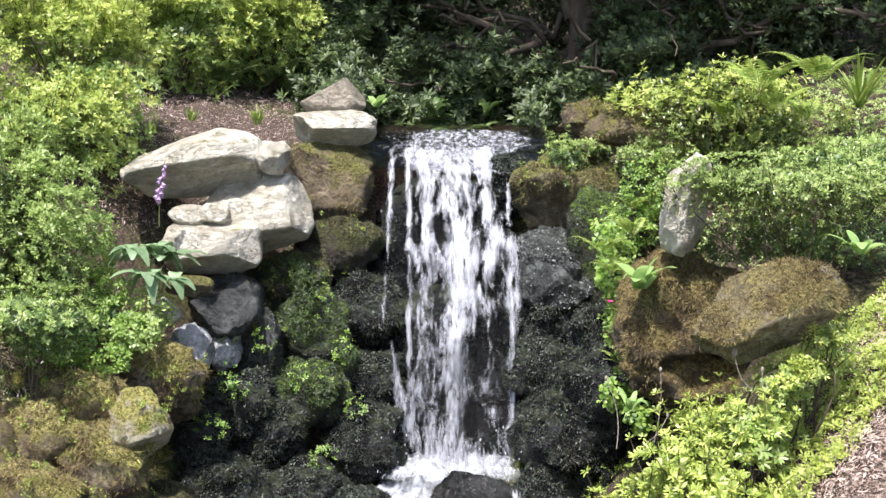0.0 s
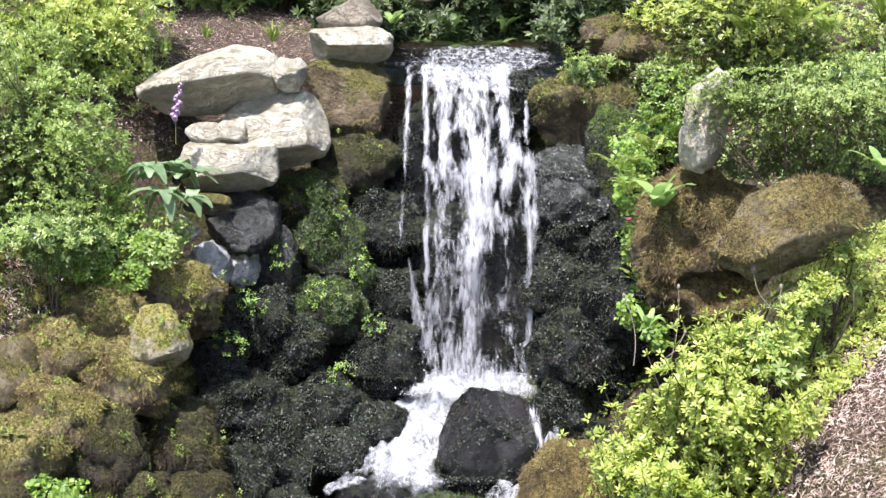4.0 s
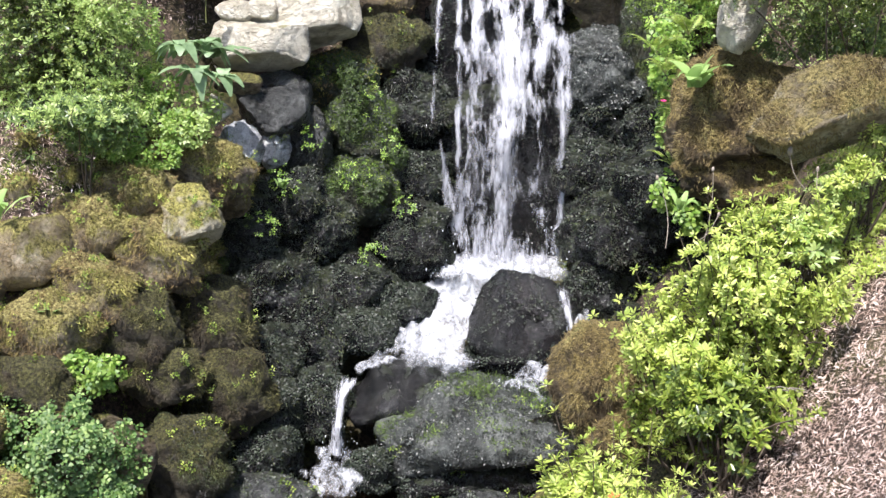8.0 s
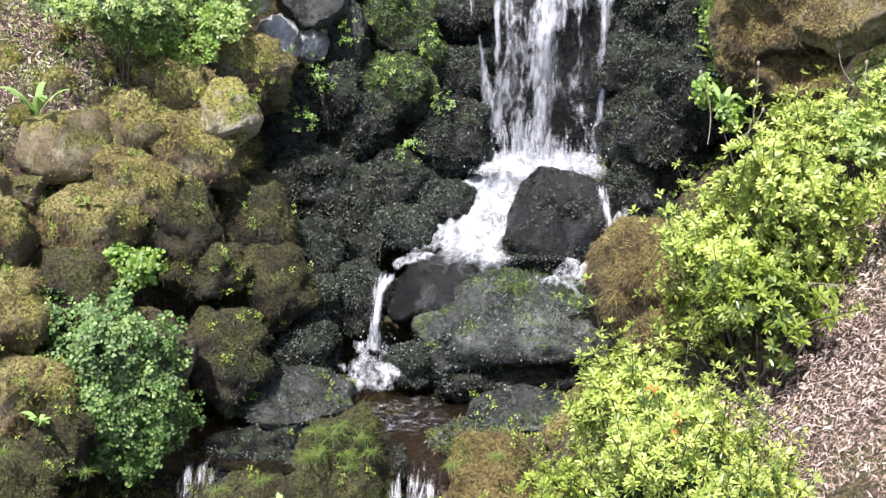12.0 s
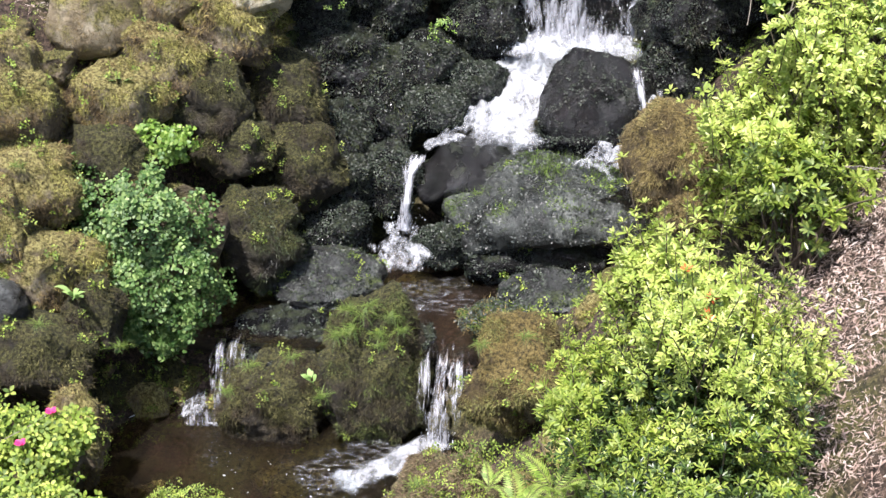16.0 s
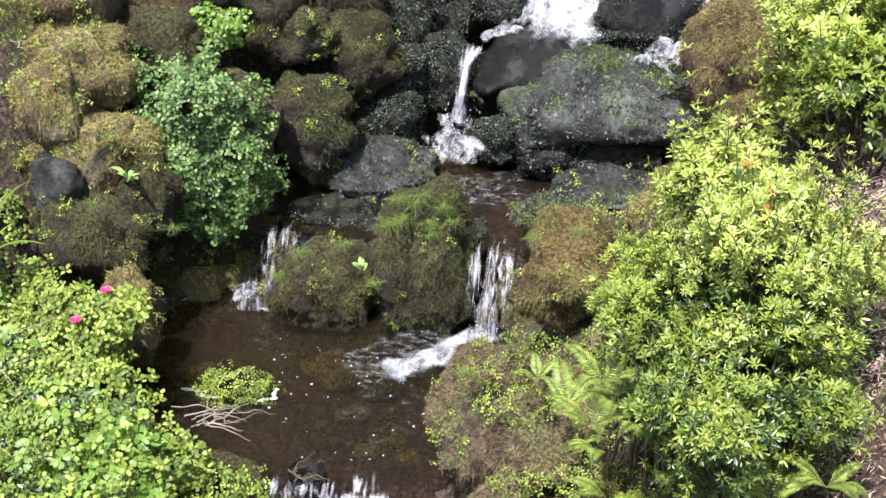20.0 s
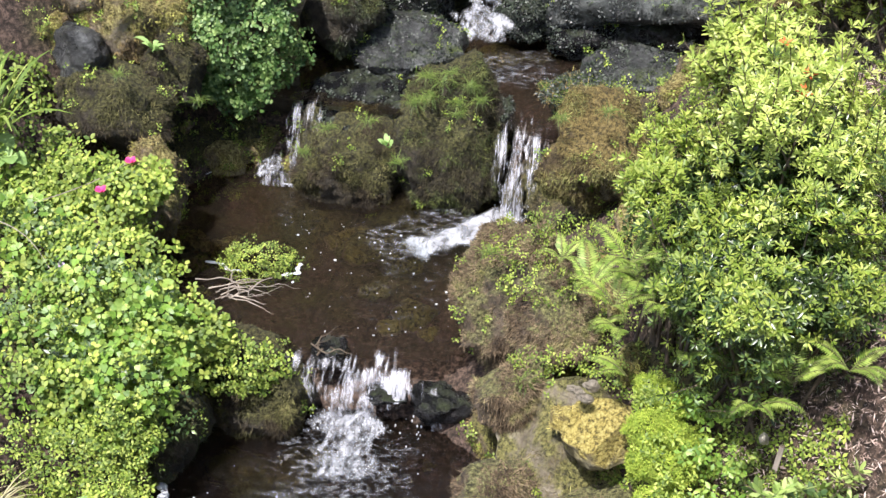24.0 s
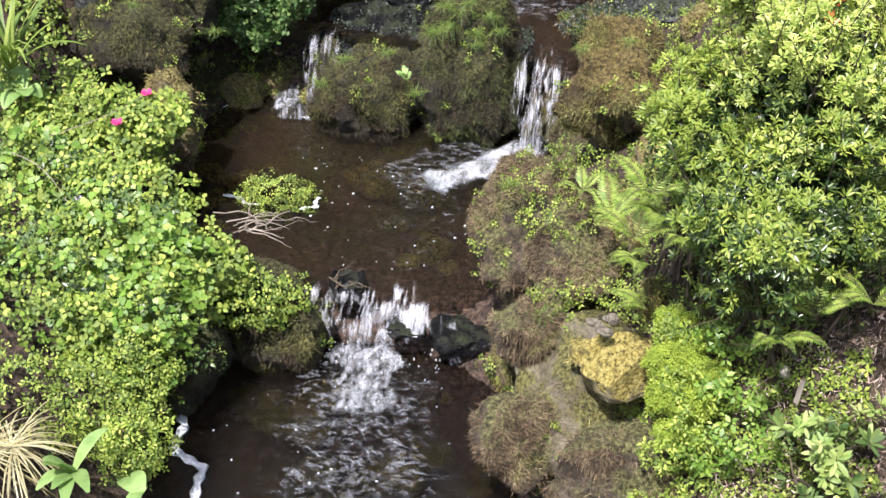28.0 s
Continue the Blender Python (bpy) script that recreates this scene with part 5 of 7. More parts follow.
def froth(a, b, w0, w1, mat, label, seed, lump=0.04, nu=110, nv=70, edge=0.03):
    """A rumpled patch of white water from a to b, tapering from w0 to w1 wide, thinning out at its rim."""
    a, b = np.array(a), np.array(b)
    d = unit(b[:2] - a[:2])
    side = np.array([-d[1], d[0]])
    verts, soft = [], []
    for s in np.linspace(0, 1, nu):
        for u in np.linspace(-1, 1, nv):
            w = (w0 + (w1 - w0) * s) / 2
            w = w * (1.0 + 0.5 * noise.noise((s * 5, u, seed)))
            c = a + (b - a) * s
            x, y = c[:2] + side * u * w
            h = lump * (noise.noise((x * 8, y * 8, seed)) + 0.7 * noise.noise((x * 21, y * 14, seed)) + 0.15 * noise.noise((x * 50, y * 36, seed))) * (1 - u * u)
            r = min(1.0, max(u * u, (2 * s - 1) ** 4) * (1 + 0.5 * noise.noise((x * 9, y * 9, seed + 4))))
            verts.append((x, y, c[2] + h + 0.02 - edge * r))
            soft.append(min(1.0, 1.35 * (1 - r)))
    i = np.arange(nu * nv).reshape(nu, nv)
    f = np.stack([i[:-1, :-1], i[:-1, 1:], i[1:, 1:], i[1:, :-1]], -1).reshape(-1, 4)
    return tagged(fast("foam", verts, f, mat, fade=soft), label, "foam")


froth((0.55, 7.85, 1.93), (-0.4, 7.88, 1.95), 0.75, 0.75, FROTH, "thick white foam at the foot of the fall", 1, lump=0.06)
froth((0.0, 7.98, 1.96), (-0.6, 6.98, 1.57), 1.0, 1.0, FROTH, "white water sliding off between boulders", 2, lump=0.06)
froth((-0.595, 6.950, 1.663), (-0.825, 6.740, 1.631), 0.26, 0.14, SOFTFROTH, "white water running to the spout", 3, lump=0.02)
froth((0.371, 6.788, 1.697), (0.146, 6.541, 1.602), 0.3, 0.45, SOFTFROTH, "broken foam beside the boulders", 4)
froth((0.569, 7.304, 1.854), (0.517, 6.882, 1.719), 0.12, 0.12, FROTH, "thin white flow beside the black boulder", 14)
froth((-0.87, 6.58, 1.245), (-0.92, 6.22, 1.06), 0.3, 0.5, SOFTFROTH, "round splash of white water", 5, lump=0.016)
froth((-0.5, 5.38, 0.57), (-1.06, 4.88, 0.57), 0.26, 0.24, FROTH, "white froth under the little cascade", 6, lump=0.02)
froth((-0.7, 5.3, 0.562), (-1.28, 4.86, 0.562), 0.36, 0.6, GLINTFOAM, "thin foam drifting on the pool", 7, lump=0.004, edge=0.008)
froth((-1.955, 5.672, 0.575), (-1.931, 5.4, 0.575), 0.14, 0.2, LIPFOAM, "small splash of white water", 8, lump=0.02)
froth((-1.314, 5.974, 0.995), (-1.807, 5.671, 0.85), 0.36, 0.3, LIPFOAM, "thin riffles running off between stones", 15, lump=0.02)
# white streaks paint the sky's reflection on the shallow pool
froth((-0.383, 6.216, 0.985), (-1.315, 5.958, 0.985), 0.55, 0.5, GLINTFOAM, "pale streaks for reflections on the shallow pool", 16, lump=0.012)
froth((-1.13, 4.04, 0.31), (-1.08, 3.55, 0.3), 0.5, 0.3, SOFTFROTH, "white water under the low cascade", 9, lump=0.03)
# foam mixed with painted glints of the choppy water
froth((-1.08, 4.02, 0.3), (-1.0, 2.4, 0.29), 0.85, 1.0, GLINTFOAM, "thin foam and painted glints streaming down the stream", 10, lump=0.03)
# pale streaks put reflections onto the still pool
froth((-0.85, 5.0, 0.562), (-1.15, 4.22, 0.562), 0.5, 0.7, POOLGLINT, "pale streaks for reflections drifting over the pool", 19, lump=0.003, edge=0.004)
froth((-1.75, 5.35, 0.562), (-1.6, 4.85, 0.562), 0.3, 0.4, POOLGLINT, "pale streaks for reflections drifting over the pool", 20, lump=0.003, edge=0.004)
froth((-0.42, 6.93, 1.665), (-0.12, 6.78, 1.655), 0.16, 0.24, LIPFOAM, "glistening water sliding over the smooth boulder", 17, lump=0.012)
froth((0.12, 9.75, 4.09), (0.12, 8.72, 3.86), 1.35, 1.2, LIPFOAM, "white riffles sliding over the lip", 11, lump=0.02)
froth((0.05, 9.1, 3.97), (0.05, 8.42, 3.82), 0.98, 0.74, LIPFOAM, "white riffles breaking at the lip", 12, lump=0.02)


def shrub(at, radii, count, leaf, mats, seed, label, name="azalea_shrub", young=0.5, per=7, slim=0.36, template=LANCE, stems=26, rise=0.45, lean=(0, 0, 0), group="", bark=None, shoots=0.07):
    """A bushy shrub: stems from the ground and rosettes of leaves on an uneven crown."""
    rng = np.random.default_rng(seed)
    at, radii = np.asarray(at, float), np.asarray(radii, float)
    ground = height(at[:2])[0]
    bush = thing(name, (at[0], at[1], ground), label, "shrub", group)
    foot = np.array(bush.location)
    lobes = unit(rng.normal(0, 1, (34, 3))) * rng.uniform(0.3, 0.95, (34, 1))
    size = rng.uniform(0.12, 0.4, 34)
    pick = rng.choice(34, count, p=size ** 2 / (size ** 2).sum())
    d = unit(rng.normal(0, 1, (count, 3)) + np.array([0, -0.35, 0.35]))
    p = lobes[pick] + d * (size[pick] * rng.uniform(0.6, 1.05, count) ** 0.5)[:, None]
    far = np.linalg.norm(p, axis=1)
    p = p / np.maximum(far, 1)[:, None] ** 0.45
    low = p[:, 2] < -0.1
    floor = np.maximum(height(at[:2] + p[:, :2] * radii[:2]) + 0.03, at[2] - 1.3 * radii[2])
    p = at + p * radii + np.asarray(lean)
    p[:, 2] = np.where(low & (rng.random(count) < 0.6), floor + (p[:, 2] - floor) * rng.uniform(0, 1, count), p[:, 2])
    p = p[p[:, 2] > height(p[:, :2]) + 0.02]
    core = unit(rng.normal(0, 1, (count // 5, 3))) * rng.uniform(0, 1, (count // 5, 1)) ** 0.4 * radii * 0.78 + at + np.asarray(lean)
    core = core[core[:, 2] > height(core[:, :2]) + 0.02]
    tall = p[rng.random(len(p)) < shoots]
    way = unit((tall - at) / radii * 0.6 + np.array([0, -0.1, 0.9]) + rng.normal(0, 0.3, tall.shape))
    reach = rng.uniform(0.8, 2.6, (len(tall), 1)) * leaf * (1 + 1.3 * (shoots > 0.1) * rng.random((len(tall), 1)) ** 3)
    p = np.concatenate([p, core, tall + way * reach * 0.5, tall + way * reach, tall + way * reach * 1.5])
    q = (p - at) / radii
    axis = unit(q * 0.8 + np.array([0, -0.15, 0.75]) + rng.normal(0, 0.3, p.shape))
    # young leaves outside and high; dark old ones also stand for inner shade
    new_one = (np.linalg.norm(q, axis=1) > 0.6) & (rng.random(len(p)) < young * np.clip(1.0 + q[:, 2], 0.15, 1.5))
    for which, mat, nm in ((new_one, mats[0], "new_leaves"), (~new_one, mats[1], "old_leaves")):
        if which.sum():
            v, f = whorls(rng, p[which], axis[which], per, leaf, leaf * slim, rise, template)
            fast(nm, v - foot, f, mat, bush, "bright young leaves" if nm == "new_leaves" else "older inner leaves, dark to deepen the gaps", "stuff")
    tubes = []
    base = np.array([at[0], at[1], ground])
    for c in p[rng.choice(len(p), min(stems, len(p)), replace=False)]:
        b = base + rng.normal(0, 0.06, 3) * (1, 1, 0) - (0, 0, 0.03)
        s = np.linspace(0, 1, 7)[:, None]
        mid = b * (1 - s) + c * s + np.sin(s * 3.14) * rng.normal(0, 0.05, 3) + np.array([0, 0, 0.08]) * np.sin(s * 3.14)
        tubes.append(tube(mid, np.linspace(0.008, 0.002, 7), 5))
    if len(tall) < 500:
        for a, b in zip(tall, tall + way * reach * 1.5):
            tubes.append(tube(np.linspace(a - (b - a) * 0.6, b, 4), np.linspace(0.003, 0.0015, 4), 4))
    v, f = joined(tubes)
    fast("branch", v - foot, f, bark or BARK, bush, "thin brown branches", "stuff")
    return bush


AZ = (AZALEA_NEW, AZALEA_OLD)
YE = (YELLOW_NEW, AZALEA_NEW)
YD = (YELLOW_NEW, MIDLEAF)
SH = "shrubs"
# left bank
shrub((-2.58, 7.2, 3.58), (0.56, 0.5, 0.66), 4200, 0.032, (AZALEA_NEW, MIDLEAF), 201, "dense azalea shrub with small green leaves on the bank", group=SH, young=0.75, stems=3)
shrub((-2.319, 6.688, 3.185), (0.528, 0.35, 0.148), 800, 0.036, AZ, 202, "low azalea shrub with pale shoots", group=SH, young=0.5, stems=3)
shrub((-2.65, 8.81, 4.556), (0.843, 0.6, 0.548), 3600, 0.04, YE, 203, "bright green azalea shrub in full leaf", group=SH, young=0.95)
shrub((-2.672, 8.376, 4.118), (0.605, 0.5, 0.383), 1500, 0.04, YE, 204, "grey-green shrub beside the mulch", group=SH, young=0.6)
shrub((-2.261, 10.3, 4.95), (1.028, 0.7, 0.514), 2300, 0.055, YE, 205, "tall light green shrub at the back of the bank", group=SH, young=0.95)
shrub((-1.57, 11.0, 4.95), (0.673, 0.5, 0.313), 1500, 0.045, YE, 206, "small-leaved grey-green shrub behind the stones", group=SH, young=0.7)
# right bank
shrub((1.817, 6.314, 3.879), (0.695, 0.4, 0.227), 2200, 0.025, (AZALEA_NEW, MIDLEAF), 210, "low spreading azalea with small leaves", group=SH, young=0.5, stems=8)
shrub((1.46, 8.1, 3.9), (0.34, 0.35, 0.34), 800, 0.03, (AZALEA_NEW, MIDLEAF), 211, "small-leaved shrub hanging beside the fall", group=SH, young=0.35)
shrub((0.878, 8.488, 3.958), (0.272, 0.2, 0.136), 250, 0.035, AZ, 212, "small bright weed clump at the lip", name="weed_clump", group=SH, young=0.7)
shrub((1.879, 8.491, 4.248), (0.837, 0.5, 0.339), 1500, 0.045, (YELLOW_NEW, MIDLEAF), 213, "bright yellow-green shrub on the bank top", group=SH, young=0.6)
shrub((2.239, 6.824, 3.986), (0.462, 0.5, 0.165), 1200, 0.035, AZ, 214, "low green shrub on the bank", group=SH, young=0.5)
shrub((0.864, 5.151, 2.375), (0.321, 0.35, 0.308), 700, 0.036, (YELLOW_NEW, SHRUB_NEW), 215, "azalea shrub with bright yellow-green whorled leaves", group=SH, shoots=0.16, young=0.75, per=8, template=OVAL)
shrub((1.153, 5.15, 2.671), (0.353, 0.35, 0.353), 900, 0.036, (YELLOW_NEW, SHRUB_NEW), 225, "azalea shrub with bright yellow-green whorled leaves", group=SH, shoots=0.16, young=0.85, per=8, template=OVAL)
shrub((0.986, 4.776, 2.328), (0.267, 0.25, 0.170), 380, 0.042, (SHRUB_NEW, MIDLEAF), 226, "low green azalea at the foot of the slope", group=SH, young=0.6, per=8, template=OVAL)
shrub((1.371, 5.345, 2.95), (0.235, 0.25, 0.131), 300, 0.04, YE, 227, "low yellow-green shrub on the slope", group=SH, young=0.7, per=8, template=OVAL)
shrub((1.56, 5.5, 3.14), (0.2, 0.2, 0.13), 420, 0.026, YE, 231, "low yellow-green plants along the mulch edge", group=SH, young=0.7, stems=6)
shrub((1.74, 5.6, 3.32), (0.17, 0.2, 0.13), 320, 0.026, YE, 232, "low yellow-green plants along the mulch edge", group=SH, young=0.6, stems=6)
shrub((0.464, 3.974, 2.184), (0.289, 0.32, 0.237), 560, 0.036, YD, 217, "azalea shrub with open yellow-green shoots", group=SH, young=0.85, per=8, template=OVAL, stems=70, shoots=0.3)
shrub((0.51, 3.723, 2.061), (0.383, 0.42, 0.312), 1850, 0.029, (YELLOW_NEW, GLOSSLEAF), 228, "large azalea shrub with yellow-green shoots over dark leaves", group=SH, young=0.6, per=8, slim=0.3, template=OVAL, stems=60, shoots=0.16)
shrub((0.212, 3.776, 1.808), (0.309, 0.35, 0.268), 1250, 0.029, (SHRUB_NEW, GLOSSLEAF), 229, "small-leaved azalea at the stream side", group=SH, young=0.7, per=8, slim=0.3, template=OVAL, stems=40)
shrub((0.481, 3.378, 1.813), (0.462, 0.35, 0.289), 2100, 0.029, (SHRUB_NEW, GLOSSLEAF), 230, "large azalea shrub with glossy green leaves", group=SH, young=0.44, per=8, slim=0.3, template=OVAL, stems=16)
shrub((0.679, 2.896, 1.207), (0.192, 0.2, 0.154), 34, 0.05, AZ, 219, "young shrub seedling on the mulch", group=SH, young=0.7, per=8, template=OVAL, stems=12)


def cover(name, label, outline, count, leaf, mat, seed, lift=0.1, per=4, template=LANCE, slim=0.55, rise=0.5, category="ground cover"):
    """Low leafy plants over a stretch of ground."""
    rng = np.random.default_rng(seed)
    o = np.array([q[:2] for q in outline])
    lo, hi = o.min(0), o.max(0)
    xy = rng.uniform(lo, hi, (count * 4, 2))
    xy = xy[inside(o, xy)][:count]
    lift_at = np.array([lift * (0.6 + 0.9 * noise.noise((x * 4, y * 4, seed)) + 0.4 * noise.noise((x * 11, y * 11, seed))) for x, y in xy])
    n = ground_normal(xy)
    p = np.c_[xy, height(xy)] + n * (np.maximum(lift_at, 0.01) * rng.uniform(0.4, 1.1, len(xy)))[:, None]
    v, f = whorls(rng, p, n + rng.normal(0, 0.35, p.shape) + np.array([0, -0.3, 0.3]), per, leaf, leaf * slim, rise, template)
    at = p.mean(0)
    at = (at[0], at[1], height(at[:2])[0])
    return tagged(fast(name, v, f, mat, at=at), label, category, kind="stuff")


def clad(name, label, centre, radii, count, leaf, mat, seed, per=3, slim=0.8, category="plant", template=OVAL):
    """A hanging cushion of leaves over an uneven face."""
    rng = np.random.default_rng(seed)
    c, r = np.asarray(centre), np.asarray(radii)
    d = unit(rng.normal(0, 1, (count * 3, 3)))
    d = d[(d[:, 1] < 0.35)][:count]
    b = np.array([1 + 0.6 * noise.noise(Vector(q * 2.5) + Vector((seed, 0, 0))) + 0.3 * noise.noise(Vector(q * 7)) for q in d])
    p = c + d * r * (b * rng.uniform(0.85, 1.0, len(d)))[:, None]
    v, f = whorls(rng, p, d * 0.6 + np.array([0, -0.5, 0.5]) + rng.normal(0, 0.25, p.shape), per, leaf, leaf * slim, 0.2, template)
    return tagged(fast(name, v, f, mat, at=tuple(c - (0, 0, r[2]))), label, category, kind="stuff")


clad("columbine_plant", "hanging cushion of blue-green lobed leaves on the wall", (-2.18, 5.618, 1.38), (0.36, 0.22, 0.5), 3900, 0.023, BLUEGREEN, 301, template=LOBE, slim=1.0)
clad("columbine_plant", "small light green leafy plant on the wall", (-2.190, 5.950, 1.948), (0.24, 0.12, 0.1), 620, 0.025, WEED, 302, template=LOBE, slim=1.0)
# left foreground cover
def mound(name, label, lumps, count, leaf, mat, seed, deep=0.16, category="ground cover", per=4, slim=0.52, template=LANCE):
    """Creeping plants heaped over a bank: many low lumps of leaves, one mesh."""
    rng = np.random.default_rng(seed)
    vs = []
    for k, (c, w, h) in enumerate(lumps):
        d = unit(rng.normal(0, 1, (count, 3)))
        d = d[d[:, 1] < 0.4]
        b = np.array([1 + 0.4 * noise.noise(Vector(q * 2.5) + Vector((seed + k, 0, 0))) + 0.2 * noise.noise(Vector(q * 7)) for q in d])
        p = np.asarray(c) + d * (w, deep, h) * (b * rng.uniform(0.8, 1.05, len(d)))[:, None]
        vs.append(whorls(rng, p, d * 0.5 + np.array([0, -0.5, 0.6]) + rng.normal(0, 0.3, p.shape), per, leaf, leaf * slim, 0.25, template))
    v, f = joined(vs)
    at = np.mean([c for c, w, h in lumps], 0)
    return tagged(fast(name, v, f, mat, at=(at[0], at[1], height(at[:2])[0])), label, category, kind="stuff")


mound("ground_cover", "light weeds between the pale stones and the shrub", (((-1.717, 7.173, 3.141), 0.12, 0.14), ((-1.8, 7.023, 3.02), 0.16, 0.1)), 150, 0.034, AZALEA_NEW, 336, deep=0.1)
mound("ground_cover", "light green creeping plants spilling over the bank", (
    ((-2.458, 4.451, 1.144), 0.17, 0.14), ((-2.257, 4.401, 1.115), 0.16, 0.12), ((-2.177, 4.503, 1.111), 0.1, 0.08), ((-3.079, 4.987, 1.253), 0.25, 0.2), ((-2.877, 4.68, 1.105), 0.25, 0.18), ((-2.942, 4.403, 1.085), 0.25, 0.2), ((-2.693, 4.369, 1.015), 0.22, 0.16), ((-2.359, 4.288, 1.02), 0.22, 0.14), ((-1.762, 3.852, 0.811), 0.16, 0.12), ((-2.761, 4.089, 0.982), 0.3, 0.25), ((-2.458, 4.063, 0.981), 0.28, 0.2), ((-2.178, 4.018, 0.992), 0.26, 0.2), ((-1.967, 3.887, 0.877), 0.24, 0.2),
    ((-2.511, 3.732, 0.888), 0.3, 0.25), ((-2.194, 3.693, 0.876), 0.3, 0.25), ((-1.889, 3.647, 0.809), 0.2, 0.2), ((-2.34, 3.368, 0.794), 0.3, 0.28),
    ((-2.036, 3.381, 0.773), 0.26, 0.28)), 400, 0.028, CLOVER, 303, slim=0.7, template=OVAL)
mound("wall_weeds", "small green sprigs in the dark wet wall", (((-1.309, 7.509, 2.592), 0.090, 0.128), ((-0.878, 7.779, 2.592), 0.105, 0.112), ((-0.658, 7.985, 2.722), 0.075, 0.112), ((-1.398, 7.278, 2.381), 0.105, 0.080), ((-0.816, 8.082, 3.016), 0.090, 0.128), ((-0.56, 7.801, 2.363), 0.075, 0.064), ((-0.744, 7.408, 2.15), 0.090, 0.080), ((-1.149, 7.747, 2.831), 0.075, 0.096), ((1.113, 6.901, 2.747), 0.090, 0.224), ((1.084, 6.978, 3.062), 0.105, 0.160)), 36, 0.019, WEED, 338, deep=0.1, template=OVAL, slim=0.6, category="weeds")
mound("ground_cover", "mixed weeds between the shrub and the stones", (((-2.110, 7.350, 3.401), 0.13, 0.13), ((-1.966, 7.250, 3.249), 0.10, 0.12), ((-2.076, 7.100, 3.141), 0.14, 0.12), ((-1.831, 7.050, 3.035), 0.09, 0.10), ((-2.143, 6.900, 2.965), 0.16, 0.10), ((-1.935, 6.900, 2.900), 0.14, 0.09), ((-2.129, 7.500, 3.550), 0.12, 0.12)), 150, 0.034, WEED, 340, deep=0.12, per=5, slim=0.4)
mound("ground_cover", "fresh weeds hanging beside the mossy boulder", (((1.015, 7.200, 3.330), 0.09, 0.12), ((1.040, 7.000, 3.073), 0.08, 0.12), ((0.992, 6.900, 2.702), 0.07, 0.10), ((1.077, 6.600, 2.651), 0.06, 0.10), ((1.001, 7.400, 3.498), 0.10, 0.12)), 70, 0.034, WEED, 341, deep=0.1, per=4, slim=0.8, template=LOBE)
mound("hanging_moss", "bright wet moss hanging down the dark wall", (((-0.957, 8.100, 3.189), 0.06, 0.10), ((-0.909, 8.050, 3.047), 0.08, 0.12), ((-0.934, 8.000, 2.868), 0.08, 0.12), ((-0.981, 7.850, 2.521), 0.10, 0.08), ((-0.791, 7.800, 2.459), 0.10, 0.10), ((-1.088, 7.800, 2.437), 0.09, 0.08), ((-0.619, 8.000, 2.660), 0.06, 0.08)), 420, 0.014, WETMOSS, 339, deep=0.08, category="moss")
mound("ground_cover", "larger-leaved weeds among the creeping plants", (((-2.634, 4.074, 1.041), 0.3, 0.2), ((-2.105, 3.766, 0.983), 0.3, 0.22), ((-2.32, 3.475, 0.887), 0.3, 0.25), ((-1.909, 3.455, 0.851), 0.22, 0.22), ((-1.883, 3.729, 0.894), 0.2, 0.16)), 120, 0.036, WEED, 334, deep=0.21, template=LOBE, slim=0.9)
# old-leaf tone fills the gaps, darkening them as shade would
mound("ground_cover", "dark leaves that darken the gaps below the creeping plants", (((-2.65, 4.065, 0.953), 0.34, 0.26), ((-2.143, 3.836, 0.922), 0.32, 0.26), ((-2.362, 3.54, 0.823), 0.34, 0.28), ((-1.997, 3.452, 0.745), 0.26, 0.28)), 420, 0.03, AZALEA_OLD, 335, deep=0.15)
mound("ground_cover", "small-leaved weeds hanging to the stream edge", (
    ((-2.233, 3.057, 0.741), 0.28, 0.22), ((-1.978, 3.089, 0.694), 0.24, 0.22), ((-1.903, 3.326, 0.723), 0.16, 0.22), ((-1.821, 3.01, 0.619), 0.14, 0.16)), 620, 0.021, CLOVER, 304)
mound("ground_cover", "mixed weeds hanging beside the fall", (
    ((1.181, 7.855, 3.546), 0.2, 0.16), ((1.096, 7.727, 3.273), 0.12, 0.2), ((1.072, 7.277, 3.035), 0.1, 0.16), ((1.356, 7.853, 3.801), 0.2, 0.2)), 300, 0.03, WEED, 330, deep=0.1)
# dark leaf tone carries the shadow below the azalea's top
mound("ground_cover", "dark weeds standing in for shade under the low azalea", (((1.558, 6.663, 3.613), 0.2, 0.12), ((1.846, 6.487, 3.637), 0.25, 0.1), ((2.114, 6.3, 3.647), 0.25, 0.12)), 500, 0.022, AZALEA_OLD, 331, deep=0.12)
mound("ground_cover", "leafy weeds at the foot of the large azalea", (((0.331, 3.304, 1.263), 0.1, 0.05), ((0.363, 3.148, 1.176), 0.1, 0.05), ((0.412, 2.991, 1.101), 0.12, 0.05), ((0.298, 3.027, 0.98), 0.1, 0.05)), 70, 0.028, WEED, 332, deep=0.08)
mound("ground_cover", "light weeds on the mossy boulder", (((-0.416, 4.165, 1.19), 0.14, 0.08), ((-0.28, 3.976, 1.178), 0.12, 0.1), ((-0.315, 4.216, 1.338), 0.1, 0.06), ((-0.286, 3.712, 1.016), 0.1, 0.06), ((-0.07, 3.581, 1.165), 0.1, 0.06)), 120, 0.015, CLOVER, 333, deep=0.05)
clad("ground_cover", "creeping plants on the shaded stone", (-1.64, 3.888, 0.64), (0.247, 0.15, 0.124), 700, 0.018, CLOVER, 305, category="ground cover")
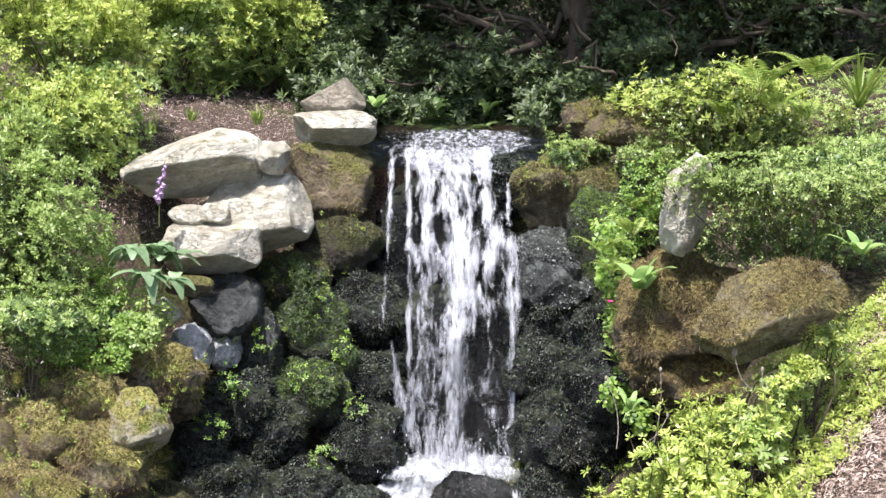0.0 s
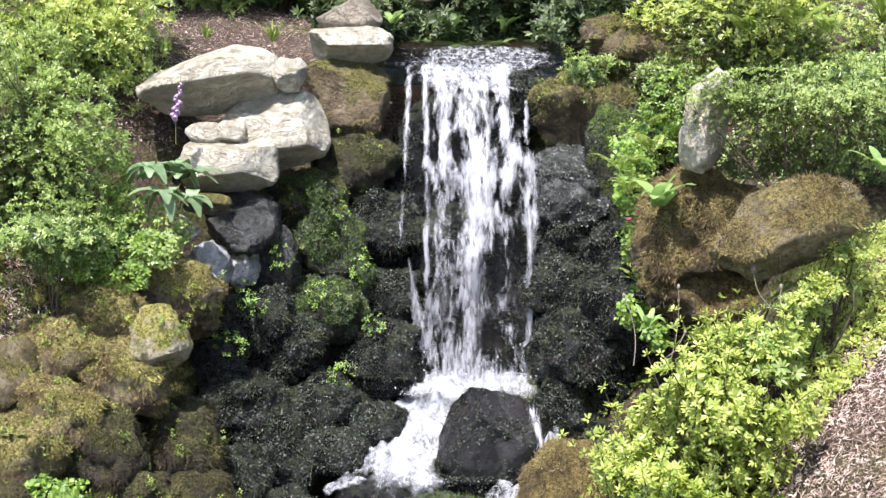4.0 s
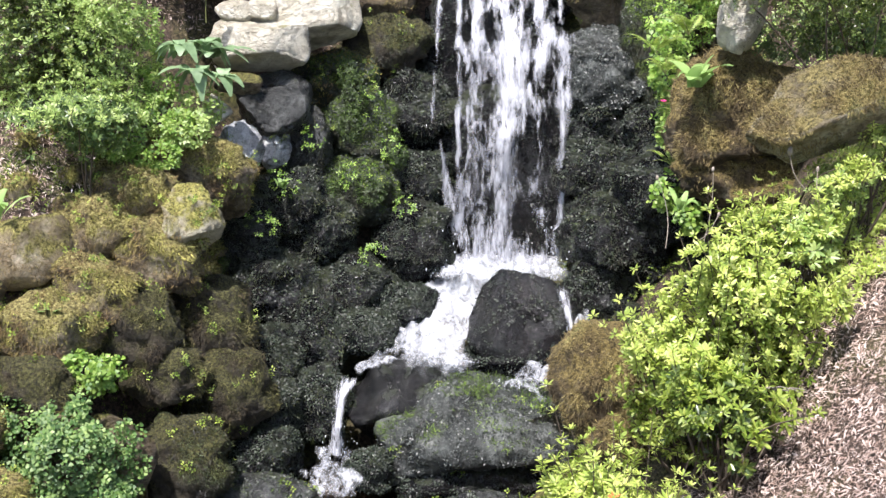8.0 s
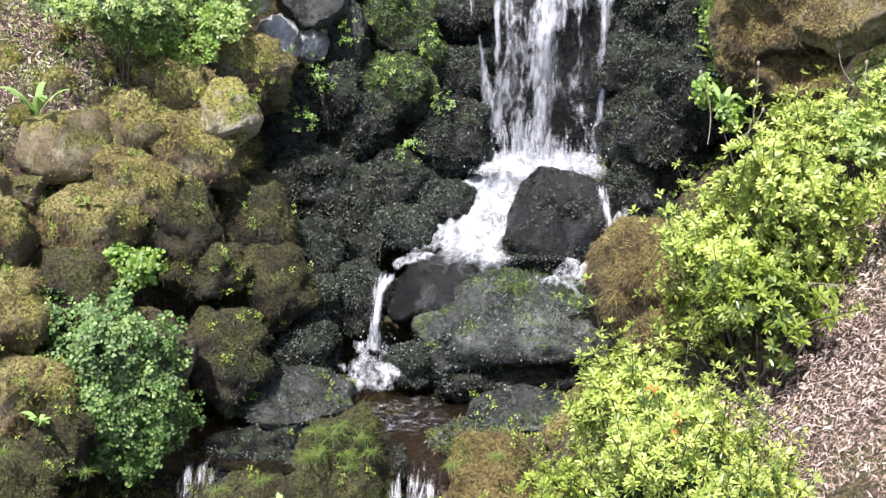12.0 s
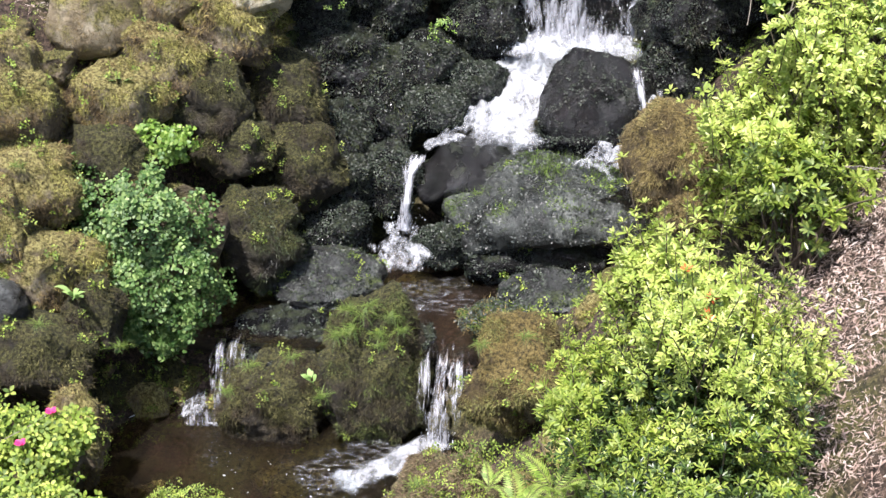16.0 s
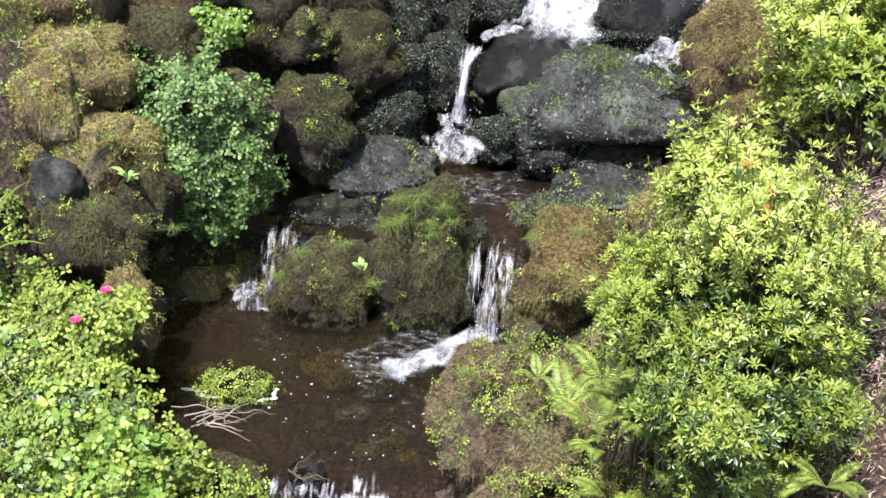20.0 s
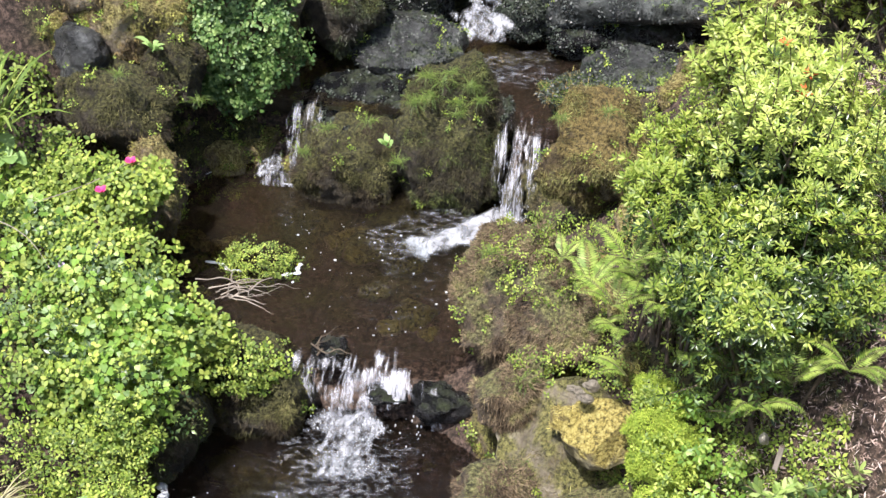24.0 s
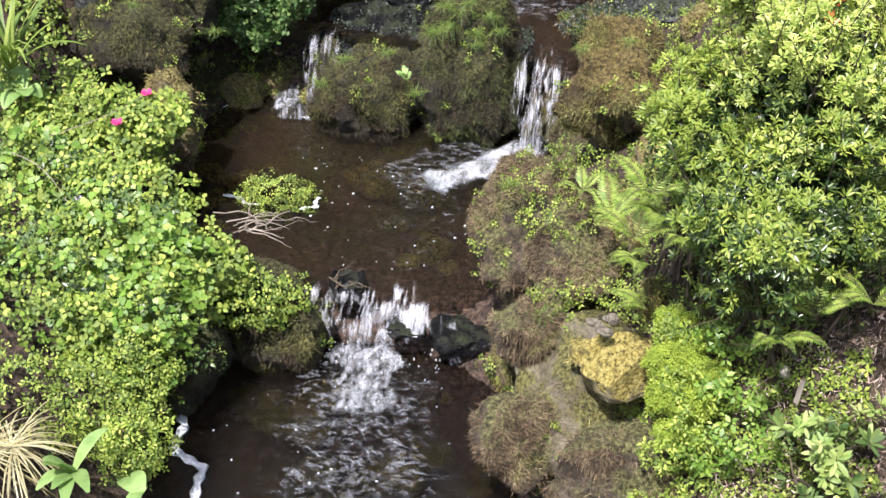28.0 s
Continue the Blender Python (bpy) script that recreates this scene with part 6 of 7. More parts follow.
mound("moss_cushion", "cushion of bright yellow-green moss", (
    ((0.152, 3.45, 1.179), 0.07, 0.05), ((0.215, 3.374, 1.176), 0.09, 0.06), ((0.143, 3.28, 1.142), 0.08, 0.07), ((0.263, 3.257, 1.13), 0.08, 0.06), ((0.213, 3.15, 1.088), 0.1, 0.07), ((0.127, 3.195, 1.054), 0.05, 0.06), ((0.2, 3.099, 0.968), 0.08, 0.06)), 1500, 0.01, BRIGHTMOSS, 306, deep=0.06, category="moss")
clad("floating_plant", "small island of green weed in the pool", ((-1.752, 4.691, 0.57)), (0.2, 0.14, 0.1), 900, 0.016, CLOVER, 307, template=LANCE, slim=0.5)
mound("ground_cover", "weeds growing through the bright moss", (((0.172, 3.372, 1.199), 0.1, 0.07), ((0.226, 3.165, 1.132), 0.12, 0.09), ((0.267, 3.055, 1.058), 0.12, 0.08), ((0.166, 3.033, 0.945), 0.1, 0.08)), 120, 0.02, CLOVER, 337, deep=0.07)
cover("ground_cover", "low weeds on the lower right bank", ((0.058, 3.422, 1.216), (0.804, 3.265, 1.484), (0.839, 2.759, 1.129), (0.08, 2.993, 0.667)), 600, 0.022, CLOVER, 308, lift=0.05)


cover("bank_weeds", "tiny weeds and moss between the bank stones", ((-1.7, 5.6), (-2.6, 5.0), (-3.2, 5.2), (-3.2, 7.0), (-2.2, 7.8), (-1.5, 8.2), (-1.4, 7.2)), 5000, 0.014, CLOVER, 320, lift=0.05)
cover("bank_weeds", "tiny weeds and moss on the dark right wall", ((0.5, 8.7), (0.5, 7.4), (0.9, 6.2), (1.6, 6.2), (1.8, 8.7)), 3000, 0.016, CLOVER, 321, lift=0.06)
cover("bank_weeds", "low weeds on the slope by the stream", ((-0.4, 4.4), (-0.1, 3.0), (0.9, 2.6), (0.6, 3.6), (0.5, 4.6), (0.8, 5.6), (0.3, 6.2)), 4000, 0.018, CLOVER, 322, lift=0.05)
cover("bank_weeds", "yellow-green low shrubs edging the mulch", ((1.3, 5.3), (1.6, 5.2), (2.4, 5.7), (2.6, 6.3), (2.0, 6.05)), 1300, 0.03, YELLOW_NEW, 323, lift=0.12, per=6, template=LANCE, slim=0.36)
cover("bank_weeds", "mixed low plants on the bank top", ((1.0, 8.2), (1.0, 9.4), (3.5, 9.8), (3.5, 6.6), (1.9, 6.5)), 3500, 0.03, AZALEA_NEW, 324, lift=0.1)


def chips(label, outline, count, seed, size=(0.02, 0.055)):
    rng = np.random.default_rng(seed)
    o = np.array([q[:2] for q in outline])
    lo, hi = o.min(0), o.max(0)
    xy = rng.uniform(lo, hi, (count * 4, 2))
    xy = xy[inside(o, xy)][:count]
    n = ground_normal(xy)
    p = np.c_[xy, height(xy)] + n * 0.012 + np.c_[0 * xy, 0.03 * rng.random(len(xy))]
    along = rng.normal(0, 1, p.shape)
    along -= n * (along * n).sum(1, keepdims=True) * 0.85
    ln = rng.uniform(*size, len(p)) * rng.choice((0.7, 1, 1.2, 2.2), len(p))
    v, f = laid(LANCE, p, along, n + rng.normal(0, 0.35, p.shape), ln, ln * rng.uniform(0.04, 0.16, len(p)) * rng.choice((1, 1, 1.8), len(p)), ln * 0.1)
    at = p.mean(0)
    return tagged(fast("wood_chip_mulch", v, f, CHIP, smooth=False, at=(at[0], at[1], height(at[:2])[0])), label, "mulch", kind="stuff")


chips("reddish brown wood-chip mulch on the slope", ((0.7, 3.6), (2.6, 3.6), (2.8, 6.2), (1.7, 5.9), (1.0, 5.2), (0.6, 4.4)), 80000, 401, (0.007, 0.022))
chips("reddish brown wood-chip mulch behind the pale stones", ((-3.2, 8.2), (-1.2, 8.2), (-0.6, 9.2), (-0.8, 10.8), (-3.2, 10.8)), 30000, 402, (0.007, 0.021))
chips("wood chips among the weeds", ((0.2, 2.6), (1.2, 2.6), (1.2, 3.6), (0.5, 3.5)), 9000, 403, (0.006, 0.017))
chips("wood chips and dry needles on the bank", ((-3.0, 6.3), (-2.2, 6.3), (-1.8, 7.0), (-2.0, 7.6), (-3.0, 7.4)), 14000, 404, (0.006, 0.02))


def blades(name, at, count, length, width, mat, seed, label, spread=1.0, droop=0.6, category="grass", up=1.0):
    """A tuft of arching blades."""
    rng = np.random.default_rng(seed)
    at = np.asarray(at, float)
    k = 7
    pieces = []
    for _ in range(count):
        a = rng.uniform(0, 6.3)
        out = np.array([math.cos(a), math.sin(a), 0]) * spread * rng.uniform(0.2, 1)
        ln = length * rng.uniform(0.6, 1.1)
        s = np.linspace(0, 1, k)[:, None]
        mid = at + rng.normal(0, 0.012, 3) * (1, 1, 0) + ln * (out * s + np.array([0, 0, up]) * s - np.array([0, 0, droop]) * s ** 2 * rng.uniform(0.6, 1.4))
        side = unit(np.cross(out + (0, 0, 0.01), (0, 0, 1)))
        w = width * np.sin(np.clip(s * 2.6 + 0.35, 0, 3.1)) / 2
        v = np.concatenate([mid - side * w, mid + np.array([0, 0, -0.1]) * w, mid + side * w])
        i = np.arange(k - 1)
        f = np.concatenate([np.stack([i, i + 1, i + 1 + k, i + k], -1), np.stack([i + k, i + 1 + k, i + 1 + 2 * k, i + 2 * k], -1)])
        pieces.append((v, f))
    if count <= 12:
        plant = thing(name, tuple(at), label, category)
        for v, f in pieces:
            fast("leaf", v - at, f, mat, plant)
        return plant
    v, f = joined(pieces)
    return tagged(fast(name, v, f, mat, at=tuple(at)), label, category)


def fern(at, count, length, seed, label, aim=None, mat=None):
    """Arching fronds with rows of leaflets."""
    rng = np.random.default_rng(seed)
    at = np.asarray(at, float)
    plant = thing("fern", tuple(at), label, "fern")
    for j in range(count):
        a = rng.uniform(0, 6.3) if aim is None else aim + rng.normal(0, 0.5)
        out = np.array([math.cos(a), math.sin(a), 0])
        ln = length * rng.uniform(0.7, 1.1)
        s = np.linspace(0, 1, 27)[:, None]
        mid = ln * (out * s * 0.75 + np.array([0, 0, 1.05]) * s - np.array([0, 0, 0.7]) * s ** 2)
        way = unit(np.gradient(mid, axis=0))
        side = unit(np.cross(way, (0, 0, 1)))
        nrm = np.cross(side, way)
        size = 0.26 * ln * np.clip(s[:, 0] * 4, 0, 1) * (1 - s[:, 0]) ** 0.8
        pieces = [tube(mid, np.linspace(0.0022, 0.0008, 27), 4)]
        tri = []
        for sg in (1, -1):
            tri.append(laid(LANCE, mid[2:], side[2:] * sg + way[2:] * 0.45 - nrm[2:] * 0.15, nrm[2:], size[2:] * rng.uniform(0.85, 1.1, 25), size[2:] * 0.19))
        v, f = joined(tri)
        leaf = fast("frond", v, f, mat or FERN, plant)
        v, f = pieces[0]
        fast("midrib", v, f, STEM, leaf)
    return plant


fern((-0.123, 3.712, 1.404), 6, 0.26, 501, "light green lady fern under the shrub")
fern((0.005, 3.626, 1.591), 6, 0.28, 502, "light green lady fern under the shrub")
fern((-0.244, 3.927, 1.36), 6, 0.16, 520, "small light green fern on the mossy bank")
fern((-0.026, 3.517, 1.48), 6, 0.24, 521, "light green lady fern under the shrub")
fern((0.106, 3.487, 1.611), 6, 0.26, 522, "light green lady fern under the shrub")
fern((-0.067, 3.554, 1.366), 3, 0.19, 503, "fern with a yellowing frond", aim=-0.4)
fern((0.559, 3.166, 1.532), 6, 0.24, 504, "green fern in front of the shrub")
fern((0.721, 3.143, 1.629), 6, 0.24, 505, "green fern in front of the shrub")
fern((0.44, 3.06, 1.5), 5, 0.22, 531, "light green fern hanging over the lower bank", aim=-1.2)
fern((1.171, 7.546, 3.513), 9, 0.32, 506, "small fern in the wall beside the fall")
fern((2.286, 7.562, 4.446), 10, 0.5, 530, "bright fern on the bank top")
fern((1.964, 7.703, 4.393), 9, 0.5, 507, "bright fern on the bank top")
fern((1.826, 8.605, 4.244), 7, 0.4, 508, "bright fern on the bank top")
fern((0.080, 10.000, float(height((0.080, 10.000))[0])), 9, 0.65, 550, "mid-green fern in the shade behind the lip", mat=WOODLEAF)
fern((-0.107, 10.600, float(height((-0.107, 10.600))[0])), 9, 0.75, 551, "mid-green fern in the shade behind the lip", mat=WOODLEAF)
fern((-0.417, 11.200, float(height((-0.417, 11.200))[0])), 9, 0.75, 552, "mid-green fern in the shade behind the lip", mat=WOODLEAF)
fern((0.331, 10.800, float(height((0.331, 10.800))[0])), 9, 0.75, 553, "mid-green fern in the shade behind the lip", mat=WOODLEAF)
fern((-1.890, 10.400, float(height((-1.890, 10.400))[0])), 9, 0.75, 554, "broad woodland fern behind the mulch", mat=WOODLEAF)
fern((-1.620, 10.800, float(height((-1.620, 10.800))[0])), 9, 0.75, 555, "broad woodland fern behind the mulch", mat=WOODLEAF)
fern((-1.302, 11.000, float(height((-1.302, 11.000))[0])), 9, 0.75, 556, "broad woodland fern behind the mulch", mat=WOODLEAF)
fern((0.004, 3.420, 1.450), 5, 0.24, 560, "light green lady fern under the shrub", aim=-2.2)
fern((0.146, 3.450, 1.548), 6, 0.24, 561, "light green lady fern under the shrub", aim=-1.8)
fern((0.232, 3.300, 1.485), 5, 0.22, 562, "light green lady fern under the shrub", aim=-1.5)
fern((0.042, 3.350, 1.308), 4, 0.20, 563, "light green lady fern under the shrub", aim=-2.6)
fern((0.066, 3.600, 1.521), 6, 0.24, 564, "light green lady fern under the shrub", aim=-2.0)
fern((1.060, 7.600, 3.366), 7, 0.26, 570, "bright fern on the bank beside the fall")
fern((1.864, 8.100, 4.201), 8, 0.36, 571, "bright fern on the bank beside the fall")
fern((2.129, 8.000, 4.258), 8, 0.40, 572, "bright fern on the bank beside the fall")
fern((2.290, 7.800, 4.206), 8, 0.36, 573, "bright fern on the bank beside the fall")
fern((1.087, 7.100, 2.769), 6, 0.20, 574, "bright fern on the bank beside the fall")
fern((1.207, 7.800, 3.653), 6, 0.24, 575, "bright fern on the bank beside the fall")
fern((0.980, 7.100, 3.350), 6, 0.26, 580, "bright fern on the bank beside the fall")
fern((1.060, 6.900, 3.118), 5, 0.20, 581, "bright fern on the bank beside the fall")
fern((1.012, 6.900, 2.861), 5, 0.20, 582, "bright fern on the bank beside the fall")
fern((0.953, 7.300, 3.438), 7, 0.30, 583, "bright fern on the bank beside the fall")
blades("hart_tongue_fern", (-2.613, 6.211, 2.684), 7, 0.4, 0.05, BROAD, 510, "strap-leaved fern on the mossy bank", category="fern", spread=0.8)
blades("broad_leaf_plant", (-1.674, 7.350, 3.395), 12, 0.3, 0.1, PALELEAF, 511, "broad grey-green leaves growing out of the stones", category="plant", up=0.8, droop=0.9)
blades("broad_leaf_plant", (-1.814, 7.450, 3.455), 8, 0.22, 0.08, PALELEAF, 541, "broad grey-green leaves growing out of the stones", category="plant", up=0.7, droop=0.9)
blades("broad_leaf_plant", (-1.728, 7.100, 3.340), 10, 0.26, 0.09, PALELEAF, 542, "broad grey-green leaves growing out of the stones", category="plant", up=0.7, droop=0.95)
blades("broad_leaf_plant", (-1.589, 7.150, 3.299), 8, 0.24, 0.09, PALELEAF, 543, "broad grey-green leaves growing out of the stones", category="plant", up=0.7, droop=0.95)
blades("broad_leaf_plant", (-1.836, 7.200, 3.476), 9, 0.24, 0.08, PALELEAF, 544, "broad grey-green leaves growing out of the stones", category="plant", up=0.7, droop=0.95)
blades("broad_leaf_plant", (-1.702, 7.300, 3.479), 8, 0.20, 0.07, PALELEAF, 545, "broad grey-green leaves growing out of the stones", category="plant", up=0.7, droop=0.95)
blades("broad_leaf_plant", (1.032, 6.423, 3.389), 9, 0.3, 0.09, BROAD, 512, "broad yellow-green leaves beside the mossy boulder", category="plant")
blades("broad_leaf_plant", (1.864, 5.436, 3.713), 6, 0.2, 0.08, BROAD, 513, "broad pale green leaves on the slope", category="plant")
blades("broad_leaf_plant", (-1.915, 2.706, 0.768), 9, 0.28, 0.055, BROAD, 514, "broad glossy leaves at the stream edge", category="plant")
blades("straw_tuft", (-2.144, 2.722, 0.84), 110, 0.36, 0.006, STRAW, 515, "dry bleached grass hanging to the stream", spread=1.0, up=0.25, droop=0.6)
blades("straw_tuft", (-2.275, 2.648, 0.865), 80, 0.4, 0.006, STRAW, 525, "dry bleached grass hanging to the stream", spread=1.1, up=0.25, droop=0.6)
blades("broad_leaf_plant", (-1.7, 2.762, 0.639), 5, 0.16, 0.055, BROAD, 526, "broad glossy leaves at the stream edge", category="plant", spread=1.0, up=0.5)
blades("broad_leaf_plant", (-2.794, 4.393, 1.23), 6, 0.25, 0.09, BROAD, 527, "broad pale leaves among long grass", category="plant", spread=1.0, up=0.6)
blades("grass_tuft", (-2.865, 4.463, 1.298), 46, 0.5, 0.02, GRASS, 516, "tuft of long green grass on the bank", up=1.1)
blades("grass_tuft", (-2.008, 8.559, 4.11), 22, 0.16, 0.01, GRASS, 517, "small yellow-green grass tuft on the mulch", spread=0.4)
blades("grass_tuft", (-1.764, 8.718, 4.182), 30, 0.18, 0.01, GRASS, 528, "small yellow-green grass tuft on the mulch", spread=0.5)
blades("grass_tuft", (-1.275, 8.498, 4.163), 44, 0.24, 0.01, GRASS, 518, "small yellow-green grass tuft on the mulch", spread=0.5)
blades("lily_plant", (2.667, 7.963, 4.299), 40, 0.4, 0.022, GRASS, 519, "spiky pale green lily stems on the bank top", up=1.2)

# woodland behind the lip; crowns out of view, added to shade it
def tree(at, tall, seed, label, unseen_crown_at, crown, leaves, mat, limbs=14):
    rng = np.random.default_rng(seed)
    at = np.array((at[0], at[1], height(at[:2])[0] - 0.1))
    t = thing("tree", tuple(at), label, "tree", "woodland trees")
    s = np.linspace(0, 1, 12)[:, None]
    trunk = np.array([0, 0, tall]) * s + np.cumsum(rng.normal(0, 0.06, (12, 3)), 0) * (1, 1, 0)
    v, f = tube(trunk, np.linspace(0.16, 0.04, 12), 9)
    fast("trunk", v, f, BARK, t)
    pieces = []
    for _ in range(limbs):
        b = trunk[rng.integers(0, 5)]
        a = rng.uniform(0, 6.3)
        out = np.array([math.cos(a), math.sin(a), rng.uniform(-0.1, 0.5)])
        q = np.linspace(0, 1, 12)[:, None]
        path = b + out * q * rng.uniform(1.2, 2.6) + np.cumsum(rng.normal(0, 0.12, (12, 3)), 0)
        pieces.append(tube(path, np.linspace(0.05, 0.012, 12), 6))
        for _ in range(3):
            c = path[rng.integers(4, 11)]
            o2 = unit(out + rng.normal(0, 0.7, 3))
            p2 = c + o2 * q * rng.uniform(0.5, 1.2) + np.cumsum(rng.normal(0, 0.05, (12, 3)), 0)
            pieces.append(tube(p2, np.linspace(0.02, 0.005, 12), 5))
    v, f = joined(pieces)
    fast("limb", v, f, BARK, t, "", "stuff")
    d = unit(rng.normal(0, 1, (leaves, 3)))
    clump = np.array([1 + 0.5 * noise.noise(Vector(q * 2.5) + Vector((seed, 0, 0))) for q in d])
    p = np.asarray(unseen_crown_at) - at + d * np.asarray(crown) * (clump * rng.uniform(0.4, 1, leaves) ** 0.5)[:, None]
    v, f = whorls(rng, p, d + (0, 0, 0.6), 6, 0.16, 0.06, 0.1)
    fast("crown", v, f, mat, t, "", "stuff")
    return t


# unseen crowns stand off their trunks, placed where their shadow darkens the bank
tree((1.2, 11.9), 4.0, 601, "old dark tree with bare twisting lower limbs", (0.3, 10.9, 8.3), (2.2, 2.0, 1.5), 1800, SHADELEAF, limbs=30)
tree((2.9, 14.2), 4.5, 602, "dark tree in the shade behind the bank", (2.6, 10.8, 8.4), (3.0, 2.2, 1.7), 2300, SHADELEAF, limbs=24)
tree((-1.6, 15.0), 5, 603, "dark tree behind the shrubs", (-2.6, 13.5, 9.0), (3, 2.4, 2.2), 3000, SHADELEAF)
tree((5.6, 13.0), 5, 604, "dark tree behind the bank", (4.6, 12.2, 8.4), (3, 2.6, 2.4), 3400, SHADELEAF)
# last value 0: lighter leaves where sun falls; 1: dark leaves for shade
for k, (x, y, w, h, m) in enumerate(((-3.8, 12.4, 1.4, 1.1, 0), (-1.7, 11.6, 1.0, 0.7, 0), (-0.75, 10.5, 0.5, 0.4, 1), (0.1, 10.9, 0.7, 0.45, 1), (0.9, 10.6, 0.6, 0.35, 1), (0.3, 13.6, 0.9, 0.9, 1), (-1.0, 12.8, 1.0, 1.0, 1), (1.8, 14, 1.0, 0.9, 1), (-0.6, 15.5, 1.6, 1.6, 1), (1.0, 17.0, 1.8, 1.8, 1), (2.8, 17, 1.8, 1.9, 1), (4.6, 15.5, 1.6, 1.9, 1),
                                     (6.6, 14.0, 1.7, 1.9, 1), (-2.8, 16.0, 2.0, 2.0, 0), (-5.6, 15, 2.2, 2.2, 0), (1.9, 11.2, 0.7, 0.5, 1), (3.2, 11.4, 0.9, 0.8, 1), (4.4, 10.8, 0.9, 0.9, 1), (8.6, 13.0, 1.8, 2.0, 1), (-8, 13, 2, 2, 0))):
    shrub((x, y, height((x, y))[0] + h * 0.6), (w, 0.8, h * (1.5 if y > 13.4 else 1.0)), 2000, 0.1 if y > 12 else 0.07, ((WOODLEAF, SHADELEAF), (SHADELEAF, SHADELEAF))[m], 620 + k, "woodland undergrowth, leaves toned lighter for sun or darker for shade", name="undergrowth", young=0.4, stems=12, group="undergrowth")


def flower(at, mat, seed, label, stalk=0.12, petal=0.022):
    """A small bloom of five petals on a thin stalk."""
    rng = np.random.default_rng(seed)
    at = np.asarray(at, float)
    f_ = thing("flower", tuple(at - (0, 0, stalk)), label, "flower")
    s = np.linspace(0, 1, 6)[:, None]
    v, f = tube(np.array([0.02, 0, 0]) * np.sin(s * 3) + np.array([0, 0, stalk]) * s, np.full(6, 0.0018), 5)
    fast("stalk", v, f, STEM, f_)
    for k in range(5):
        a = k * 1.257 + rng.normal(0, 0.1)
        v, f = laid(OVAL, np.array([[0, 0, stalk]]), np.array([[math.cos(a), math.sin(a) - 0.3, 0.5]]), np.array([[-math.cos(a) * 0.5, -0.5, 1.0]]), np.array([petal]), np.array([petal * 0.9]))
        fast("petal", v, f, mat, f_)
    return f_


def foxglove(at, tall, bells, seed, label):
    """A leaning spike of hanging bells."""
    rng = np.random.default_rng(seed)
    plant = thing("foxglove", at, label, "flower")
    s = np.linspace(0, 1, 12)[:, None]
    path = np.array([0.05, 0, 0]) * s ** 2 + np.array([0, 0, tall]) * s
    v, f = tube(path, np.linspace(0.004, 0.0015, 12), 6)
    fast("stalk", v, f, STEM, plant)
    for k in range(bells):
        q = 0.45 + 0.5 * k / bells
        root = np.array([0.05 * q * q, 0, tall * q])
        a = rng.uniform(-2.6, -0.5)
        way = np.array([math.cos(a), math.sin(a), -0.7])
        size = 0.034 * (1.15 - 0.6 * k / bells)
        t = np.linspace(0, 1, 5)[:, None]
        v, f = tube(root + way * t * size, np.array([0.15, 0.3, 0.34, 0.36, 0.46]) * size, 7)
        fast("bell", v, f, VIOLET, plant)
    return plant


foxglove((-1.760, 7.600, 3.570), 0.42, 12, 705, "foxglove spike with violet bells by the pale stones")
flower((-2.226, 4.45, 1.245), PINK, 701, "bright pink flower on a thin stalk", petal=0.03)
flower((-2.294, 4.257, 1.206), PINK, 702, "bright pink flower on a thin stalk", petal=0.03)
flower((-2.287, 3.794, 1.137), VIOLET, 703, "small violet flower among the weeds", petal=0.018)
flower((0.97, 7.046, 3.199), PINK, 704, "small red-pink flower beside the mossy boulder", petal=0.02)
for k, at in enumerate(((0.406, 3.727, 2.458), (0.478, 3.587, 2.426), (0.468, 3.563, 2.379))):
    rng = np.random.default_rng(710 + k)
    v, f = whorls(rng, np.array([at]), np.array([[0, -0.3, 1.0]]), 6, 0.03, 0.012, 0.5)
    tagged(fast("orange_shoot", v, f, ORANGE, at=at), "orange-red young shoot on the azalea", "shoot")


def stalk(root, tip, seed, label, head=0.008):
    """A dry stalk with a seed head."""
    a, b = np.array(root), np.array(tip)
    st = thing("seed_stalk", tuple(a), label, "plant", "seed stalks")
    s = np.linspace(0, 1, 10)[:, None]
    rng = np.random.default_rng(seed)
    v, f = tube((b - a) * s + np.sin(s * 3.1) * rng.normal(0, 0.02, 3), np.linspace(0.0025, 0.0014, 10), 5)
    fast("stem", v, f, TWIG, st)
    bv, bf = BALL[2]
    fast("seed_head", bv * head * (1, 1, 1.8) + (b - a), bf, TWIG, st)
    return st


SK = "thin dry stalk with a seed head"
stalk((0.885, 6.089, 2.614), (0.838, 6.19, 2.959), 721, SK)
stalk((1.038, 5.881, 2.708), (1.077, 5.967, 3.058), 722, SK)
stalk((1.002, 5.793, 2.748), (1.09, 5.812, 2.871), 723, SK)
stalk((1.38, 5.385, 3.108), (1.313, 5.439, 3.267), 724, SK, 0.012)
stalk((1.427, 5.371, 3.099), (1.429, 5.394, 3.196), 725, SK)
stalk((-2.214, 3.709, 1.071), (-2.164, 3.908, 1.192), 726, "pale bent grass stalk among the weeds", 0.004)
stalk((-2.584, 4.188, 1.149), (-2.248, 4.433, 1.235), 727, "long arching flower stalk", 0.004)
stalk((-2.632, 3.936, 1.226), (-2.346, 3.8, 1.1), 728, "pale fallen grass stalk", 0.004)


